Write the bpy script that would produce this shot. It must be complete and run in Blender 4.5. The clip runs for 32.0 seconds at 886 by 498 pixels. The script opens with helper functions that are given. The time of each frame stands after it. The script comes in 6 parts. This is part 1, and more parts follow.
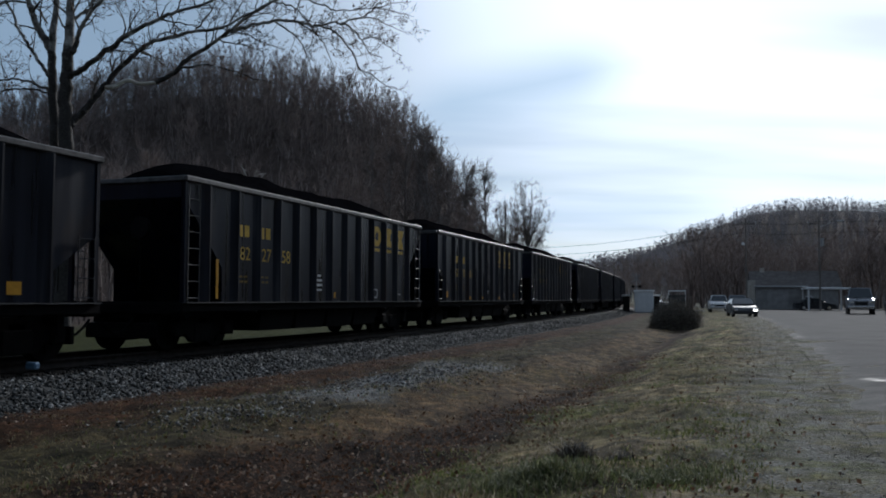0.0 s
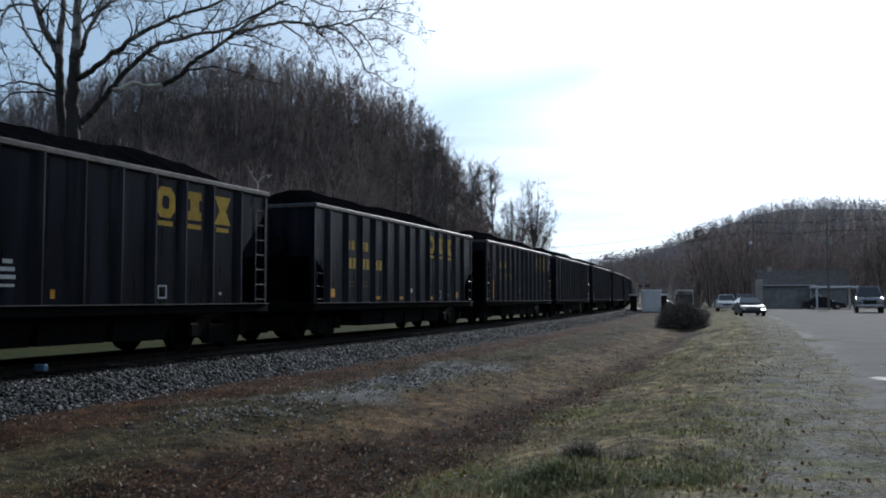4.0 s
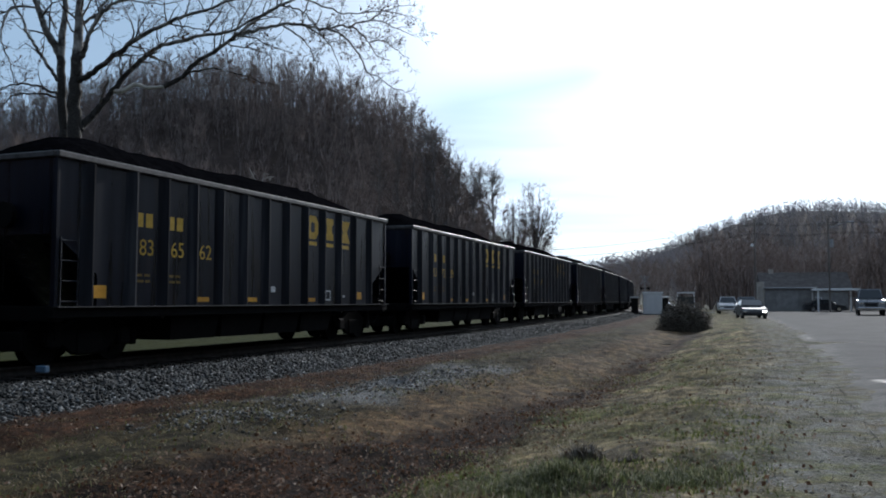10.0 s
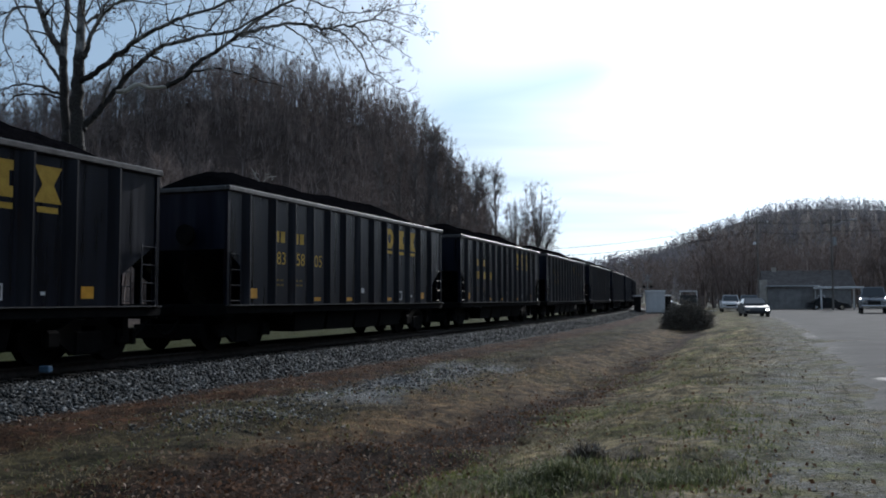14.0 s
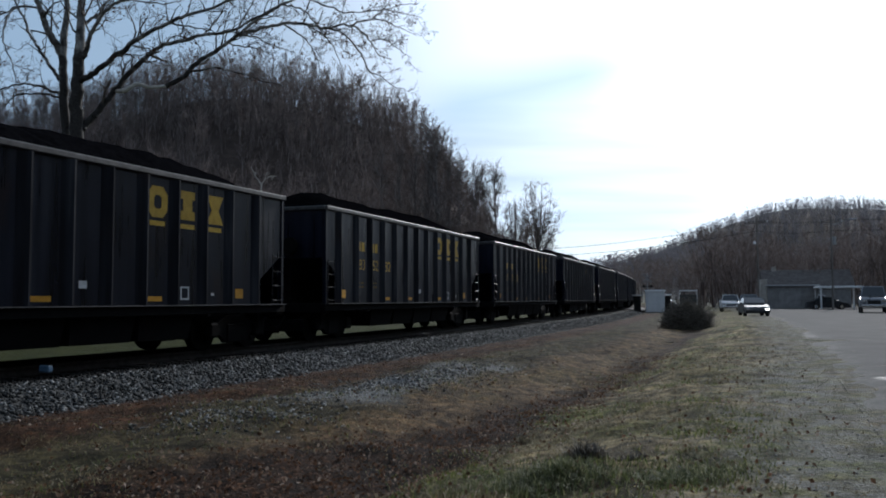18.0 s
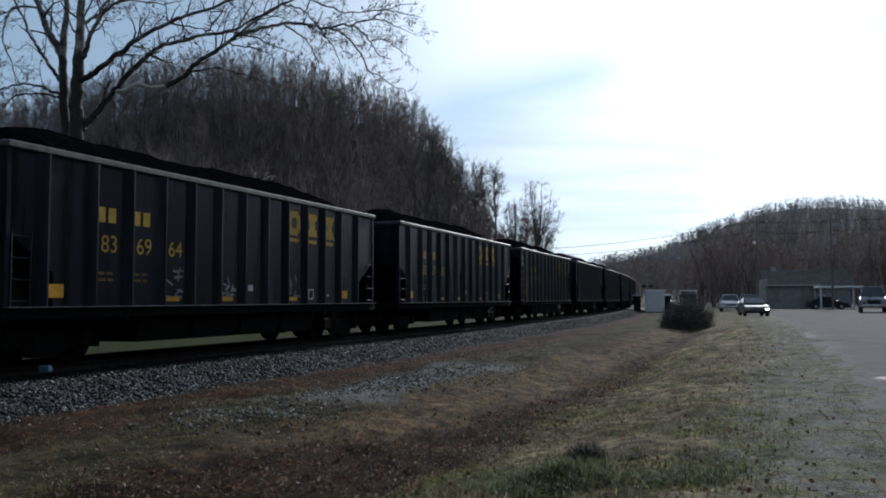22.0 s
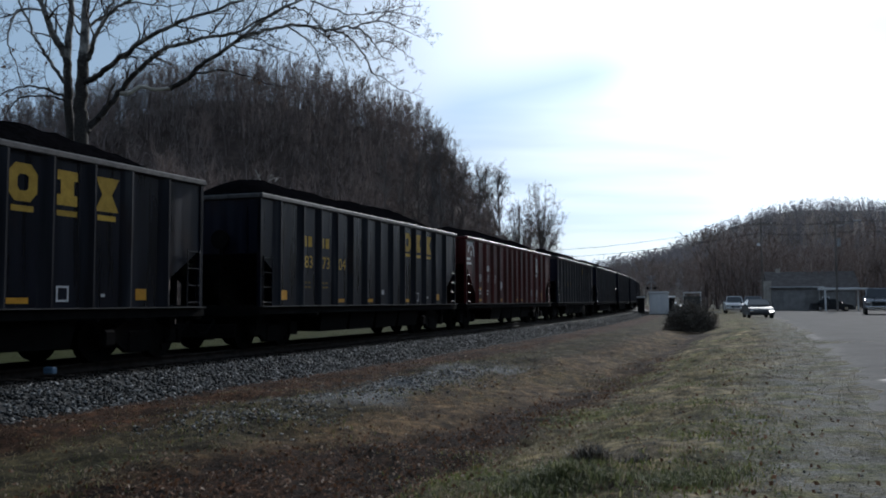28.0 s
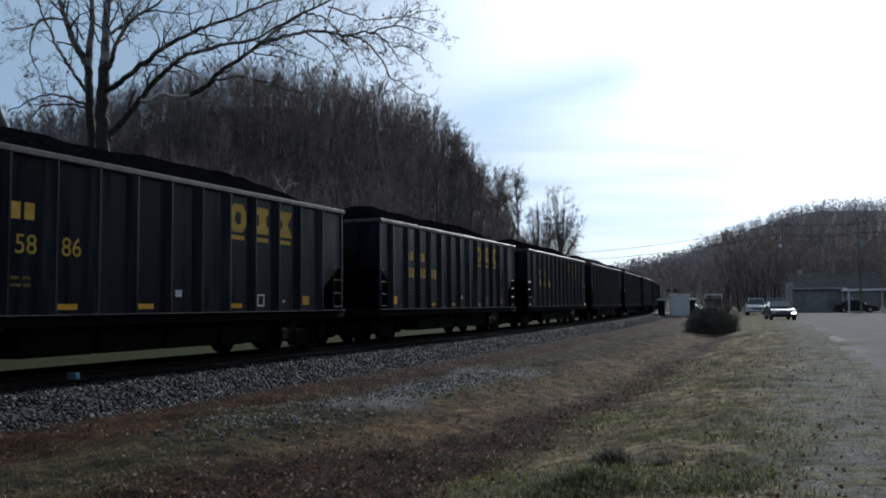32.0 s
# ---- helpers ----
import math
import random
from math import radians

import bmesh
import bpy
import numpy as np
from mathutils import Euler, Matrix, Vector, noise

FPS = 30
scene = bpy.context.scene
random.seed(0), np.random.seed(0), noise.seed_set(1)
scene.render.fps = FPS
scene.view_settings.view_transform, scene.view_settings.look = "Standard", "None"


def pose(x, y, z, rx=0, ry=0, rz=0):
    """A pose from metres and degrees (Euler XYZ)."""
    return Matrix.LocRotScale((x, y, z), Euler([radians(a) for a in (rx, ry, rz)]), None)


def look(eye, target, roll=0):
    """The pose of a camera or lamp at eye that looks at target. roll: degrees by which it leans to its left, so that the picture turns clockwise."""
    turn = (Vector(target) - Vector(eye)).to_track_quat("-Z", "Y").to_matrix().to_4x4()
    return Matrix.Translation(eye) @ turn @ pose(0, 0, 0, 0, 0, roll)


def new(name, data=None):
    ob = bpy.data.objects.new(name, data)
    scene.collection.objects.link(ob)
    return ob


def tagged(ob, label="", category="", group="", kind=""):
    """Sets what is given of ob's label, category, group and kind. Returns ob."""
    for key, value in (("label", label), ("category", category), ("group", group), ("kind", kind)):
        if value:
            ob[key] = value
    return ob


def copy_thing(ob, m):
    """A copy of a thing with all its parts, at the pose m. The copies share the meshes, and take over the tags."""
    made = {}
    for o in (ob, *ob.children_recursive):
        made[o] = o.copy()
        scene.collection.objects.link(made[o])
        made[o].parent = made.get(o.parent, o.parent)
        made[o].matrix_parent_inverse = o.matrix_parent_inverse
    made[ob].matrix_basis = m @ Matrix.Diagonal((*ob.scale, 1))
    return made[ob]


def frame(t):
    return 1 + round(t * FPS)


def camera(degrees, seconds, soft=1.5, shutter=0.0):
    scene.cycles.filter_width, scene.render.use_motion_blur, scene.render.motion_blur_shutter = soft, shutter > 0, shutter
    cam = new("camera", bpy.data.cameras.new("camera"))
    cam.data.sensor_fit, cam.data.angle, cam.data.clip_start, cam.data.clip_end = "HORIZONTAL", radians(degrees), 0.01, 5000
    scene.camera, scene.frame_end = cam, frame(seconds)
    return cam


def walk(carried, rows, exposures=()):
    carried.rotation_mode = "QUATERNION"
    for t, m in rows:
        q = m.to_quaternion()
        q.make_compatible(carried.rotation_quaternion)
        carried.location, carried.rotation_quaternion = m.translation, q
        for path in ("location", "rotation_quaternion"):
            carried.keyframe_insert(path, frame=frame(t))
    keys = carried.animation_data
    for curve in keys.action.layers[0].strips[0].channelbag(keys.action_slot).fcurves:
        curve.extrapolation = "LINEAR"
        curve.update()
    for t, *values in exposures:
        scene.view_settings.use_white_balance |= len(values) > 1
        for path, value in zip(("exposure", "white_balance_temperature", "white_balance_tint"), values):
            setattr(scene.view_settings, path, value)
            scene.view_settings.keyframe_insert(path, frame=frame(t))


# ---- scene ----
from functools import lru_cache

# ---- camera: a phone held almost still, seconds, degrees to the right, up, and lean ----
EYE = (0.0, 0.0, 1.35)
TURNS = [
    (0, 0.66, 3.29, 0.16), (0.5, 0.74, 3.23, 0.18), (1, 0.71, 3.06, -0.07), (1.5, 0.37, 3.20, -0.10), (2, 0.32, 3.26, -0.10), (2.5, 0.27, 3.25,
    -0.09), (3, 0.24, 3.31, -0.09), (3.5, 0.22, 3.31, -0.09), (5.5, 0.22, 3.35, -0.03), (6, 0.26, 3.37, 0.02), (6.5, 0.17, 3.42, 0.01), (7, 0.18,
    3.41, 0.02), (7.5, 0.16, 3.44, 0.01), (8, 0.05, 3.51, 0.03), (8.5, 0.08, 3.49, -0.00), (9, 0.12, 3.46, -0.02), (9.5, 0.10, 3.46, 0.00), (10, 0.13,
    3.45, -0.01), (10.5, 0.12, 3.45, -0.02), (11, 0.12, 3.46, -0.00), (11.5, 0.14, 3.45, 0.02), (12, 0.14, 3.46, 0.05), (12.5, 0.07, 3.50, 0.05), (13,
    0.00, 3.50, 0.00), (13.5, -0.03, 3.39, -0.17), (14, -0.03, 3.39, -0.16), (14.5, -0.03, 3.37, -0.20), (16.5, 0.01, 3.35, -0.18), (17, 0.01, 3.35,
    -0.19), (17.5, -0.02, 3.35, -0.16), (18, -0.02, 3.36, -0.18), (18.5, 0.00, 3.35, -0.19), (19, 0.01, 3.35, -0.18), (19.5, 0.02, 3.33, -0.16), (20,
    0.01, 3.35, -0.18), (20.5, 0.01, 3.35, -0.21), (21, 0.00, 3.35, -0.19), (21.5, 0.01, 3.33, -0.16), (22, -0.01, 3.36, -0.19), (22.5, -0.02, 3.35,
    -0.17), (23, -0.02, 3.35, -0.16), (23.5, -0.07, 3.39, -0.16), (24, -0.03, 3.37, -0.16), (24.5, -0.08, 3.39, -0.15), (25, -0.12, 3.41, -0.19),
    (25.5, -0.09, 3.38, -0.18), (27.5, -0.09, 3.37, -0.20), (28, -0.26, 3.48, -0.18), (28.5, -1.47, 3.82, -0.52), (29, -2.11, 4.10, -0.50), (29.5,
    -1.91, 3.99, -0.52), (30, -1.74, 3.87, -0.47), (30.5, -1.66, 3.82, -0.51), (31, -1.63, 3.80, -0.50), (31.5, -1.49, 3.71, -0.51), (32, -1.52, 3.74,
    -0.53),
]
cam = camera(54.57, 32.0, 1.9)
walk(cam, [(t, pose(*EYE, 90 + up, 0, -right) @ pose(0, 0, 0, 0, 0, lean)) for t, right, up, lean in TURNS], exposures=[(0.0, -0.4, 5950, 10), (1.1, -0.4, 5950, 10), (1.6, 0.06, 5950, 10), (3.0, 0.12, 5950, 10), (11.0, 0.12, 5950, 10), (14.0, 0.02, 5950, 10), (18.0, -0.06, 5950, 10), (23.0, -0.13, 5950, 10), (32.0, -0.13, 5950, 10)])

# ---- light: veiled winter sun ahead and to the right, thin bright cloud ----
SUN_AZ, SUN_EL = 27.0, 25.0
SUN_DIR = Vector((math.sin(radians(SUN_AZ)) * math.cos(radians(SUN_EL)), math.cos(radians(SUN_AZ)) * math.cos(radians(SUN_EL)), math.sin(radians(SUN_EL))))


def make_world():
    w = bpy.data.worlds.new("winter_sky")
    scene.world = w
    w.use_nodes = True
    nt = w.node_tree
    nt.nodes.clear()
    N, L = nt.nodes.new, nt.links.new
    out, bg = N("ShaderNodeOutputWorld"), N("ShaderNodeBackground")
    sky = N("ShaderNodeTexSky")
    sky.sky_type, sky.sun_disc = "NISHITA", False
    sky.sun_elevation, sky.sun_rotation = radians(SUN_EL), radians(SUN_AZ)
    sky.dust_density, sky.ozone_density = 0.3, 2.0
    co = N("ShaderNodeTexCoord")
    # streaky cirrus: noise on the direction divided by its height, stretched along one bearing
    sep = N("ShaderNodeSeparateXYZ")
    L(co.outputs["Generated"], sep.inputs[0])
    hz = N("ShaderNodeMath"); hz.operation = "MAXIMUM"; hz.inputs[1].default_value = 0.0
    L(sep.outputs[2], hz.inputs[0])
    hz2 = N("ShaderNodeMath"); hz2.operation = "ADD"; hz2.inputs[1].default_value = 0.12
    L(hz.outputs[0], hz2.inputs[0])
    dv = N("ShaderNodeVectorMath"); dv.operation = "DIVIDE"
    cmb = N("ShaderNodeCombineXYZ")
    for i in range(3):
        L(hz2.outputs[0], cmb.inputs[i])
    L(co.outputs["Generated"], dv.inputs[0]); L(cmb.outputs[0], dv.inputs[1])
    mp = N("ShaderNodeMapping")
    mp.inputs["Rotation"].default_value = (0, 0, radians(62))
    mp.inputs["Scale"].default_value = (0.5, 1.5, 0.0)
    mp.inputs["Location"].default_value = (0.3, 0.55, 0)
    L(dv.outputs[0], mp.inputs[0])
    no = N("ShaderNodeTexNoise")
    no.inputs["Scale"].default_value, no.inputs["Detail"].default_value, no.inputs["Roughness"].default_value = 0.8, 4, 0.45
    L(mp.outputs[0], no.inputs[0])
    cl = N("ShaderNodeMapRange")
    cl.inputs[1].default_value, cl.inputs[2].default_value = 0.30, 0.58
    L(no.outputs[0], cl.inputs[0])
    # glow of the sun through the veil
    dot = N("ShaderNodeVectorMath"); dot.operation = "DOT_PRODUCT"; dot.inputs[1].default_value = SUN_DIR
    L(co.outputs["Generated"], dot.inputs[0])
    mx = N("ShaderNodeMath"); mx.operation = "MAXIMUM"; mx.inputs[1].default_value = 0
    L(dot.outputs["Value"], mx.inputs[0])
    pw = N("ShaderNodeMath"); pw.operation = "POWER"; pw.inputs[1].default_value = 7
    L(mx.outputs[0], pw.inputs[0])
    glow = N("ShaderNodeVectorMath"); glow.operation = "SCALE"; glow.inputs[0].default_value = (20.0, 20.2, 20.4)
    L(pw.outputs[0], glow.inputs["Scale"])
    # two clear lanes between the cirrus
    thin = None
    for across, middle, half, reach in (((0.2215, 0.214, -0.9514), (0.0907, 0.9669, 0.2386), 0.07, 0.17), ((0.0158, 0.0957, -0.9953), (0.19, 0.976, 0.0975), 0.034, 0.19)):
        da = N("ShaderNodeVectorMath"); da.operation = "DOT_PRODUCT"; da.inputs[1].default_value = across
        L(co.outputs["Generated"], da.inputs[0])
        ab = N("ShaderNodeMath"); ab.operation = "ABSOLUTE"
        L(da.outputs["Value"], ab.inputs[0])
        frayed = N("ShaderNodeMath"); frayed.operation = "MULTIPLY_ADD"; frayed.inputs[1].default_value = 0.06
        L(no.outputs[0], frayed.inputs[0]); L(ab.outputs[0], frayed.inputs[2])
        r1 = N("ShaderNodeMapRange"); r1.interpolation_type = "SMOOTHSTEP"
        r1.inputs[1].default_value, r1.inputs[2].default_value, r1.inputs[3].default_value, r1.inputs[4].default_value = 0.022, 0.03 + half, 1.0, 0.0
        L(frayed.outputs[0], r1.inputs[0])
        ds = N("ShaderNodeVectorMath"); ds.operation = "DISTANCE"; ds.inputs[1].default_value = middle
        L(co.outputs["Generated"], ds.inputs[0])
        r2 = N("ShaderNodeMapRange"); r2.interpolation_type = "SMOOTHSTEP"
        r2.inputs[1].default_value, r2.inputs[2].default_value, r2.inputs[3].default_value, r2.inputs[4].default_value = 0.06, reach, 1.0, 0.0
        L(ds.outputs["Value"], r2.inputs[0])
        ml = N("ShaderNodeMath"); ml.operation = "MULTIPLY"
        L(r1.outputs[0], ml.inputs[0]); L(r2.outputs[0], ml.inputs[1])
        if thin is None:
            thin = ml
        else:
            sm = N("ShaderNodeMath"); sm.operation = "MAXIMUM"
            L(thin.outputs[0], sm.inputs[0]); L(ml.outputs[0], sm.inputs[1])
            thin = sm
    ccol = N("ShaderNodeVectorMath"); ccol.operation = "ADD"; ccol.inputs[1].default_value = (5.0, 6.2, 7.5)
    L(glow.outputs[0], ccol.inputs[0])
    fac = N("ShaderNodeMath"); fac.operation = "MULTIPLY_ADD"; fac.inputs[1].default_value, fac.inputs[2].default_value = 0.75, 0.15
    fac.use_clamp = True
    L(cl.outputs[0], fac.inputs[0])
    mix = N("ShaderNodeMix"); mix.data_type = "RGBA"
    L(fac.outputs[0], mix.inputs[0]); L(sky.outputs[0], mix.inputs[6]); L(ccol.outputs[0], mix.inputs[7])
    gap = N("ShaderNodeMath"); gap.operation = "MULTIPLY"; gap.inputs[1].default_value = 0.68
    L(thin.outputs[0], gap.inputs[0])
    clear = N("ShaderNodeMix"); clear.data_type = "RGBA"; clear.inputs[7].default_value = (6.2, 8.8, 11.2, 1)
    L(gap.outputs[0], clear.inputs[0]); L(mix.outputs[2], clear.inputs[6])
    # thinner veil away from the sun
    aside = N("ShaderNodeVectorMath"); aside.operation = "DISTANCE"; aside.inputs[1].default_value = (-0.42, 0.86, 0.29)
    L(co.outputs["Generated"], aside.inputs[0])
    ease = N("ShaderNodeMapRange"); ease.interpolation_type = "SMOOTHSTEP"
    ease.inputs[1].default_value, ease.inputs[2].default_value, ease.inputs[3].default_value, ease.inputs[4].default_value = 0.1, 0.5, 0.85, 0.0
    L(aside.outputs["Value"], ease.inputs[0])
    blue = N("ShaderNodeMix"); blue.data_type = "RGBA"; blue.inputs[7].default_value = (4.3, 5.9, 7.6, 1)
    L(ease.outputs[0], blue.inputs[0]); L(clear.outputs[2], blue.inputs[6])
    L(blue.outputs[2], bg.inputs[0])
    bg.inputs[1].default_value = 0.08
    L(bg.outputs[0], out.inputs[0])


make_world()
sun_lamp = new("sun", bpy.data.lights.new("sun", "SUN"))
sun_lamp.data.energy, sun_lamp.data.angle, sun_lamp.data.color = 3.2, radians(3), (1.0, 0.95, 0.88)
sun_lamp.matrix_world = look(SUN_DIR * 100, (0, 0, 0))

# ---- the track's line: straight behind, a long bend to the left ahead ----
BEND, HEAD0, ORIGIN = 845.0, radians(22.5), (-14.5, 0.0)
RAIL = 0.18   # top of the rails
LIFT = 0.10   # the wagon bodies above their trucks


def line_at(s, off=0.0):
    """Place and heading on the track at s metres, off metres to its right."""
    if s < 0:
        x, y, th = ORIGIN[0] + s * math.sin(HEAD0), ORIGIN[1] + s * math.cos(HEAD0), HEAD0
    else:
        th = HEAD0 - s / BEND
        x = ORIGIN[0] + BEND * (math.cos(th) - math.cos(HEAD0))
        y = ORIGIN[1] - BEND * (math.sin(th) - math.sin(HEAD0))
    return x + off * math.cos(th), y - off * math.sin(th), th


CX, CY = ORIGIN[0] - BEND * math.cos(HEAD0), ORIGIN[1] + BEND * math.sin(HEAD0)


def track_coords(x, y):
    """Arrays of (s, off) for plan points; exact on the bend and on the straight."""
    x, y = np.asarray(x, float), np.asarray(y, float)
    dx, dy = x - ORIGIN[0], y - ORIGIN[1]
    s1 = dx * math.sin(HEAD0) + dy * math.cos(HEAD0)
    o1 = dx * math.cos(HEAD0) - dy * math.sin(HEAD0)
    r = np.hypot(x - CX, y - CY)
    th = -np.arctan2(y - CY, x - CX)
    s2 = (HEAD0 - th) * BEND
    return np.where(s1 < 0, s1, s2), np.where(s1 < 0, o1, r - BEND)


def smooth(a, b, v):
    t = np.clip((np.asarray(v, float) - a) / (b - a), 0, 1)
    return t * t * (3 - 2 * t)


def wob(x, y, seed=0):
    """Cheap rolling unevenness, about -1 to 1."""
    k = 1.7 * seed
    return (np.sin(0.9 * x + 0.35 * y + k) + np.sin(-0.45 * x + 1.1 * y + 2 * k + 1) + np.sin(0.31 * x - 0.62 * y + 3 * k)) / 3


LATTICE = np.random.RandomState(21).rand(64, 64)


def value_noise(x, y):
    """Smooth noise from 0 to 1 on a unit lattice that repeats every 64."""
    x, y = np.asarray(x, float), np.asarray(y, float)
    i, j = np.floor(x).astype(int), np.floor(y).astype(int)
    u, v = x - i, y - j
    u, v = u * u * (3 - 2 * u), v * v * (3 - 2 * v)
    g = lambda a, b: LATTICE[a % 64, b % 64]
    return (g(i, j) * (1 - u) + g(i + 1, j) * u) * (1 - v) + (g(i, j + 1) * (1 - u) + g(i + 1, j + 1) * u) * v


def ground_z(x, y):
    x, y = np.asarray(x, float), np.asarray(y, float)
    s, off = track_coords(x, y)
    # valley floor beside the line
    z = -0.30 + 0.30 * smooth(9.8, 12.6, off) - 0.12 * np.exp(-((off - 9.6) / 0.8) ** 2) + 0.10 * np.exp(-((off - 7.2) / 1.6) ** 2)
    rough = smooth(3.2, 4.5, off) * (1 - 0.75 * smooth(12.5, 14, off))
    z = z + rough * (0.05 * wob(x * 1.3, y * 1.3) + 0.13 * (value_noise(x * 1.1, y * 1.1) - 0.5) + 0.09 * (value_noise(x * 3.1, y * 3.1) - 0.5) * (np.hypot(x, y) < 60))
    z = z + 0.06 * smooth(13, 16, off)
    z = np.where(off < 0, -0.3 + 0.02 * wob(x * 0.3, y * 0.3, 3), z)
    # wooded hill behind the train
    left = smooth(14, 48, -off)
    hill = 40 * np.exp(-((x + 38) / np.where(x < -38, 44, 57)) ** 2 / 2 - np.where(y < 199, ((y - 199) / 38) ** 2, ((y - 199) / 150) ** 2) / 2)
    hill2 = 12.5 * np.exp(-((x + 163) / 82) ** 2 / 2 - ((y - 210) / 130) ** 2 / 2)
    z = z + left * (hill + hill2 + 7 * smooth(30, 130, -off) * (1 + 0.3 * wob(x * 0.02, y * 0.02, 2)))
    # far ridge across the valley
    ridge = 64.5 * np.exp(-((x - 304) / 132) ** 2 / 2 - ((y - 640) / 150) ** 2 / 2) + 44 * np.exp(-((x - 584) / 75) ** 2 / 2 - ((y - 560) / 160) ** 2 / 2)
    ridge = ridge + 7 * np.exp(-((x - 244) / 36) ** 2 / 2 - ((y - 640) / 130) ** 2 / 2)
    ridge = ridge + 12 * np.exp(-((x - 45) / 175) ** 2 / 2 - ((y - 980) / 140) ** 2 / 2)
    z = z + ridge * smooth(40, 200, off)
    # a low rise at the end of the valley
    z = z + 19 * np.exp(-((x - 112) / 44) ** 2 / 2 - ((y - 520) / 60) ** 2 / 2) * smooth(25, 60, off)
    # unseen slopes behind and to the right, added to hold skylight off the train
    r, az = np.hypot(x, y), np.abs(np.degrees(np.arctan2(x, y)))
    z = z + 75 * smooth(60, 200, r) * np.where(x > 0, smooth(38, 62, az), smooth(75, 110, az) * smooth(14, 60, np.abs(off)))
    return z


# ---- materials ----
def shader(name, rough=0.8, metal=0.0):
    m = bpy.data.materials.new(name)
    m.use_nodes = True
    nt = m.node_tree
    b = nt.nodes["Principled BSDF"]
    b.inputs["Roughness"].default_value, b.inputs["Metallic"].default_value = rough, metal
    return m, nt, b


def noise_node(nt, scale, detail=4, rough=0.6, src="Object", stretch=None):
    co = nt.nodes.new("ShaderNodeTexCoord")
    n = nt.nodes.new("ShaderNodeTexNoise")
    n.inputs["Scale"].default_value, n.inputs["Detail"].default_value, n.inputs["Roughness"].default_value = scale, detail, rough
    if stretch:
        mp = nt.nodes.new("ShaderNodeMapping")
        mp.inputs["Scale"].default_value = stretch
        nt.links.new(co.outputs[src], mp.inputs[0])
        nt.links.new(mp.outputs[0], n.inputs["Vector"])
    else:
        nt.links.new(co.outputs[src], n.inputs["Vector"])
    return n.outputs[0]


def ramp(nt, fac, stops):
    r = nt.nodes.new("ShaderNodeValToRGB")
    e = r.color_ramp.elements
    while len(e) < len(stops):
        e.new(0.5)
    for i, (p, c) in enumerate(stops):
        e[i].position, e[i].color = p, (*c, 1)
    nt.links.new(fac, r.inputs[0])
    return r.outputs[0]


def mixed(nt, fac, a, b, kind="MIX"):
    n = nt.nodes.new("ShaderNodeMix")
    n.data_type, n.blend_type = "RGBA", kind
    for v, k in ((fac, 0), (a, 6), (b, 7)):
        if isinstance(v, (int, float)):
            n.inputs[k].default_value = v
        elif isinstance(v, tuple):
            n.inputs[k].default_value = (*v, 1)
        else:
            nt.links.new(v, n.inputs[k])
    return n.outputs[2]


def bumped(nt, b, height, strength=0.4, dist=0.02):
    n = nt.nodes.new("ShaderNodeBump")
    n.inputs["Strength"].default_value, n.inputs["Distance"].default_value = strength, dist
    nt.links.new(height, n.inputs["Height"])
    nt.links.new(n.outputs[0], b.inputs["Normal"])


def surface(name, c1, c2, scale=6.0, rough=0.8, metal=0.0, fine=60.0, bump=0.3, stretch=None, vary=0.15, src="Object", spec=0.3):
    """Two scales of colour variation, a tint for each object, and fine relief."""
    m, nt, b = shader(name, rough, metal)
    b.inputs["Specular IOR Level"].default_value = spec
    big = noise_node(nt, scale, 5, 0.6, src, stretch)
    small = noise_node(nt, fine, 3, 0.6, src)
    col = ramp(nt, big, [(0.32, c1), (0.68, c2)])
    grain = ramp(nt, small, [(0.3, (0.72, 0.72, 0.72)), (0.7, (1.15, 1.15, 1.15))])
    col = mixed(nt, 0.6, col, grain, "MULTIPLY")
    if vary:
        oi = nt.nodes.new("ShaderNodeObjectInfo")
        tint = ramp(nt, oi.outputs["Random"], [(0.0, (1 - vary,) * 3), (1.0, (1 + vary,) * 3)])
        col = mixed(nt, 1.0, col, tint, "MULTIPLY")
    nt.links.new(col, b.inputs["Base Color"])
    r = nt.nodes.new("ShaderNodeMapRange")
    r.inputs[3].default_value, r.inputs[4].default_value = rough - 0.12, min(1, rough + 0.12)
    nt.links.new(big, r.inputs[0])
    nt.links.new(r.outputs[0], b.inputs["Roughness"])
    if bump:
        bumped(nt, b, small, bump, 0.01)
    return m


M = {}


# one near-black tone for trucks, sills and underframes
M["car_under"] = surface("near_black_steel", (0.003, 0.003, 0.0035), (0.008, 0.008, 0.0085), 4, 0.88, 0.0, 40, 0.3, spec=0.06)

M["chord"] = surface("worn_chord_steel", (0.03, 0.03, 0.034), (0.085, 0.083, 0.084), 5, 0.5, 0.2, 50, 0.2)
M["yellow"] = surface("yellow_lettering", (0.44, 0.27, 0.03), (0.64, 0.41, 0.06), 5, 0.6, 0.0, 40, 0.1)
M["orange"] = surface("orange_reflector", (0.55, 0.26, 0.02), (0.68, 0.34, 0.03), 8, 0.4, 0.0, 40, 0.1)
M["white"] = surface("white_stencil", (0.5, 0.5, 0.5), (0.7, 0.7, 0.7), 8, 0.6, 0.0, 40, 0.1)
M["coal"] = surface("coal", (0.002, 0.002, 0.0025), (0.006, 0.006, 0.007), 9, 1.0, 0.0, 50, 0.6, spec=0.0)
M["steel"] = surface("rail_steel", (0.010, 0.009, 0.008), (0.03, 0.025, 0.022), 6, 0.75, 0.1, 60, 0.2, spec=0.1)
M["tie"] = surface("creosoted_timber", (0.008, 0.007, 0.006), (0.025, 0.021, 0.018), 5, 0.9, 0.0, 50, 0.5, (1, 6, 6), spec=0.1)

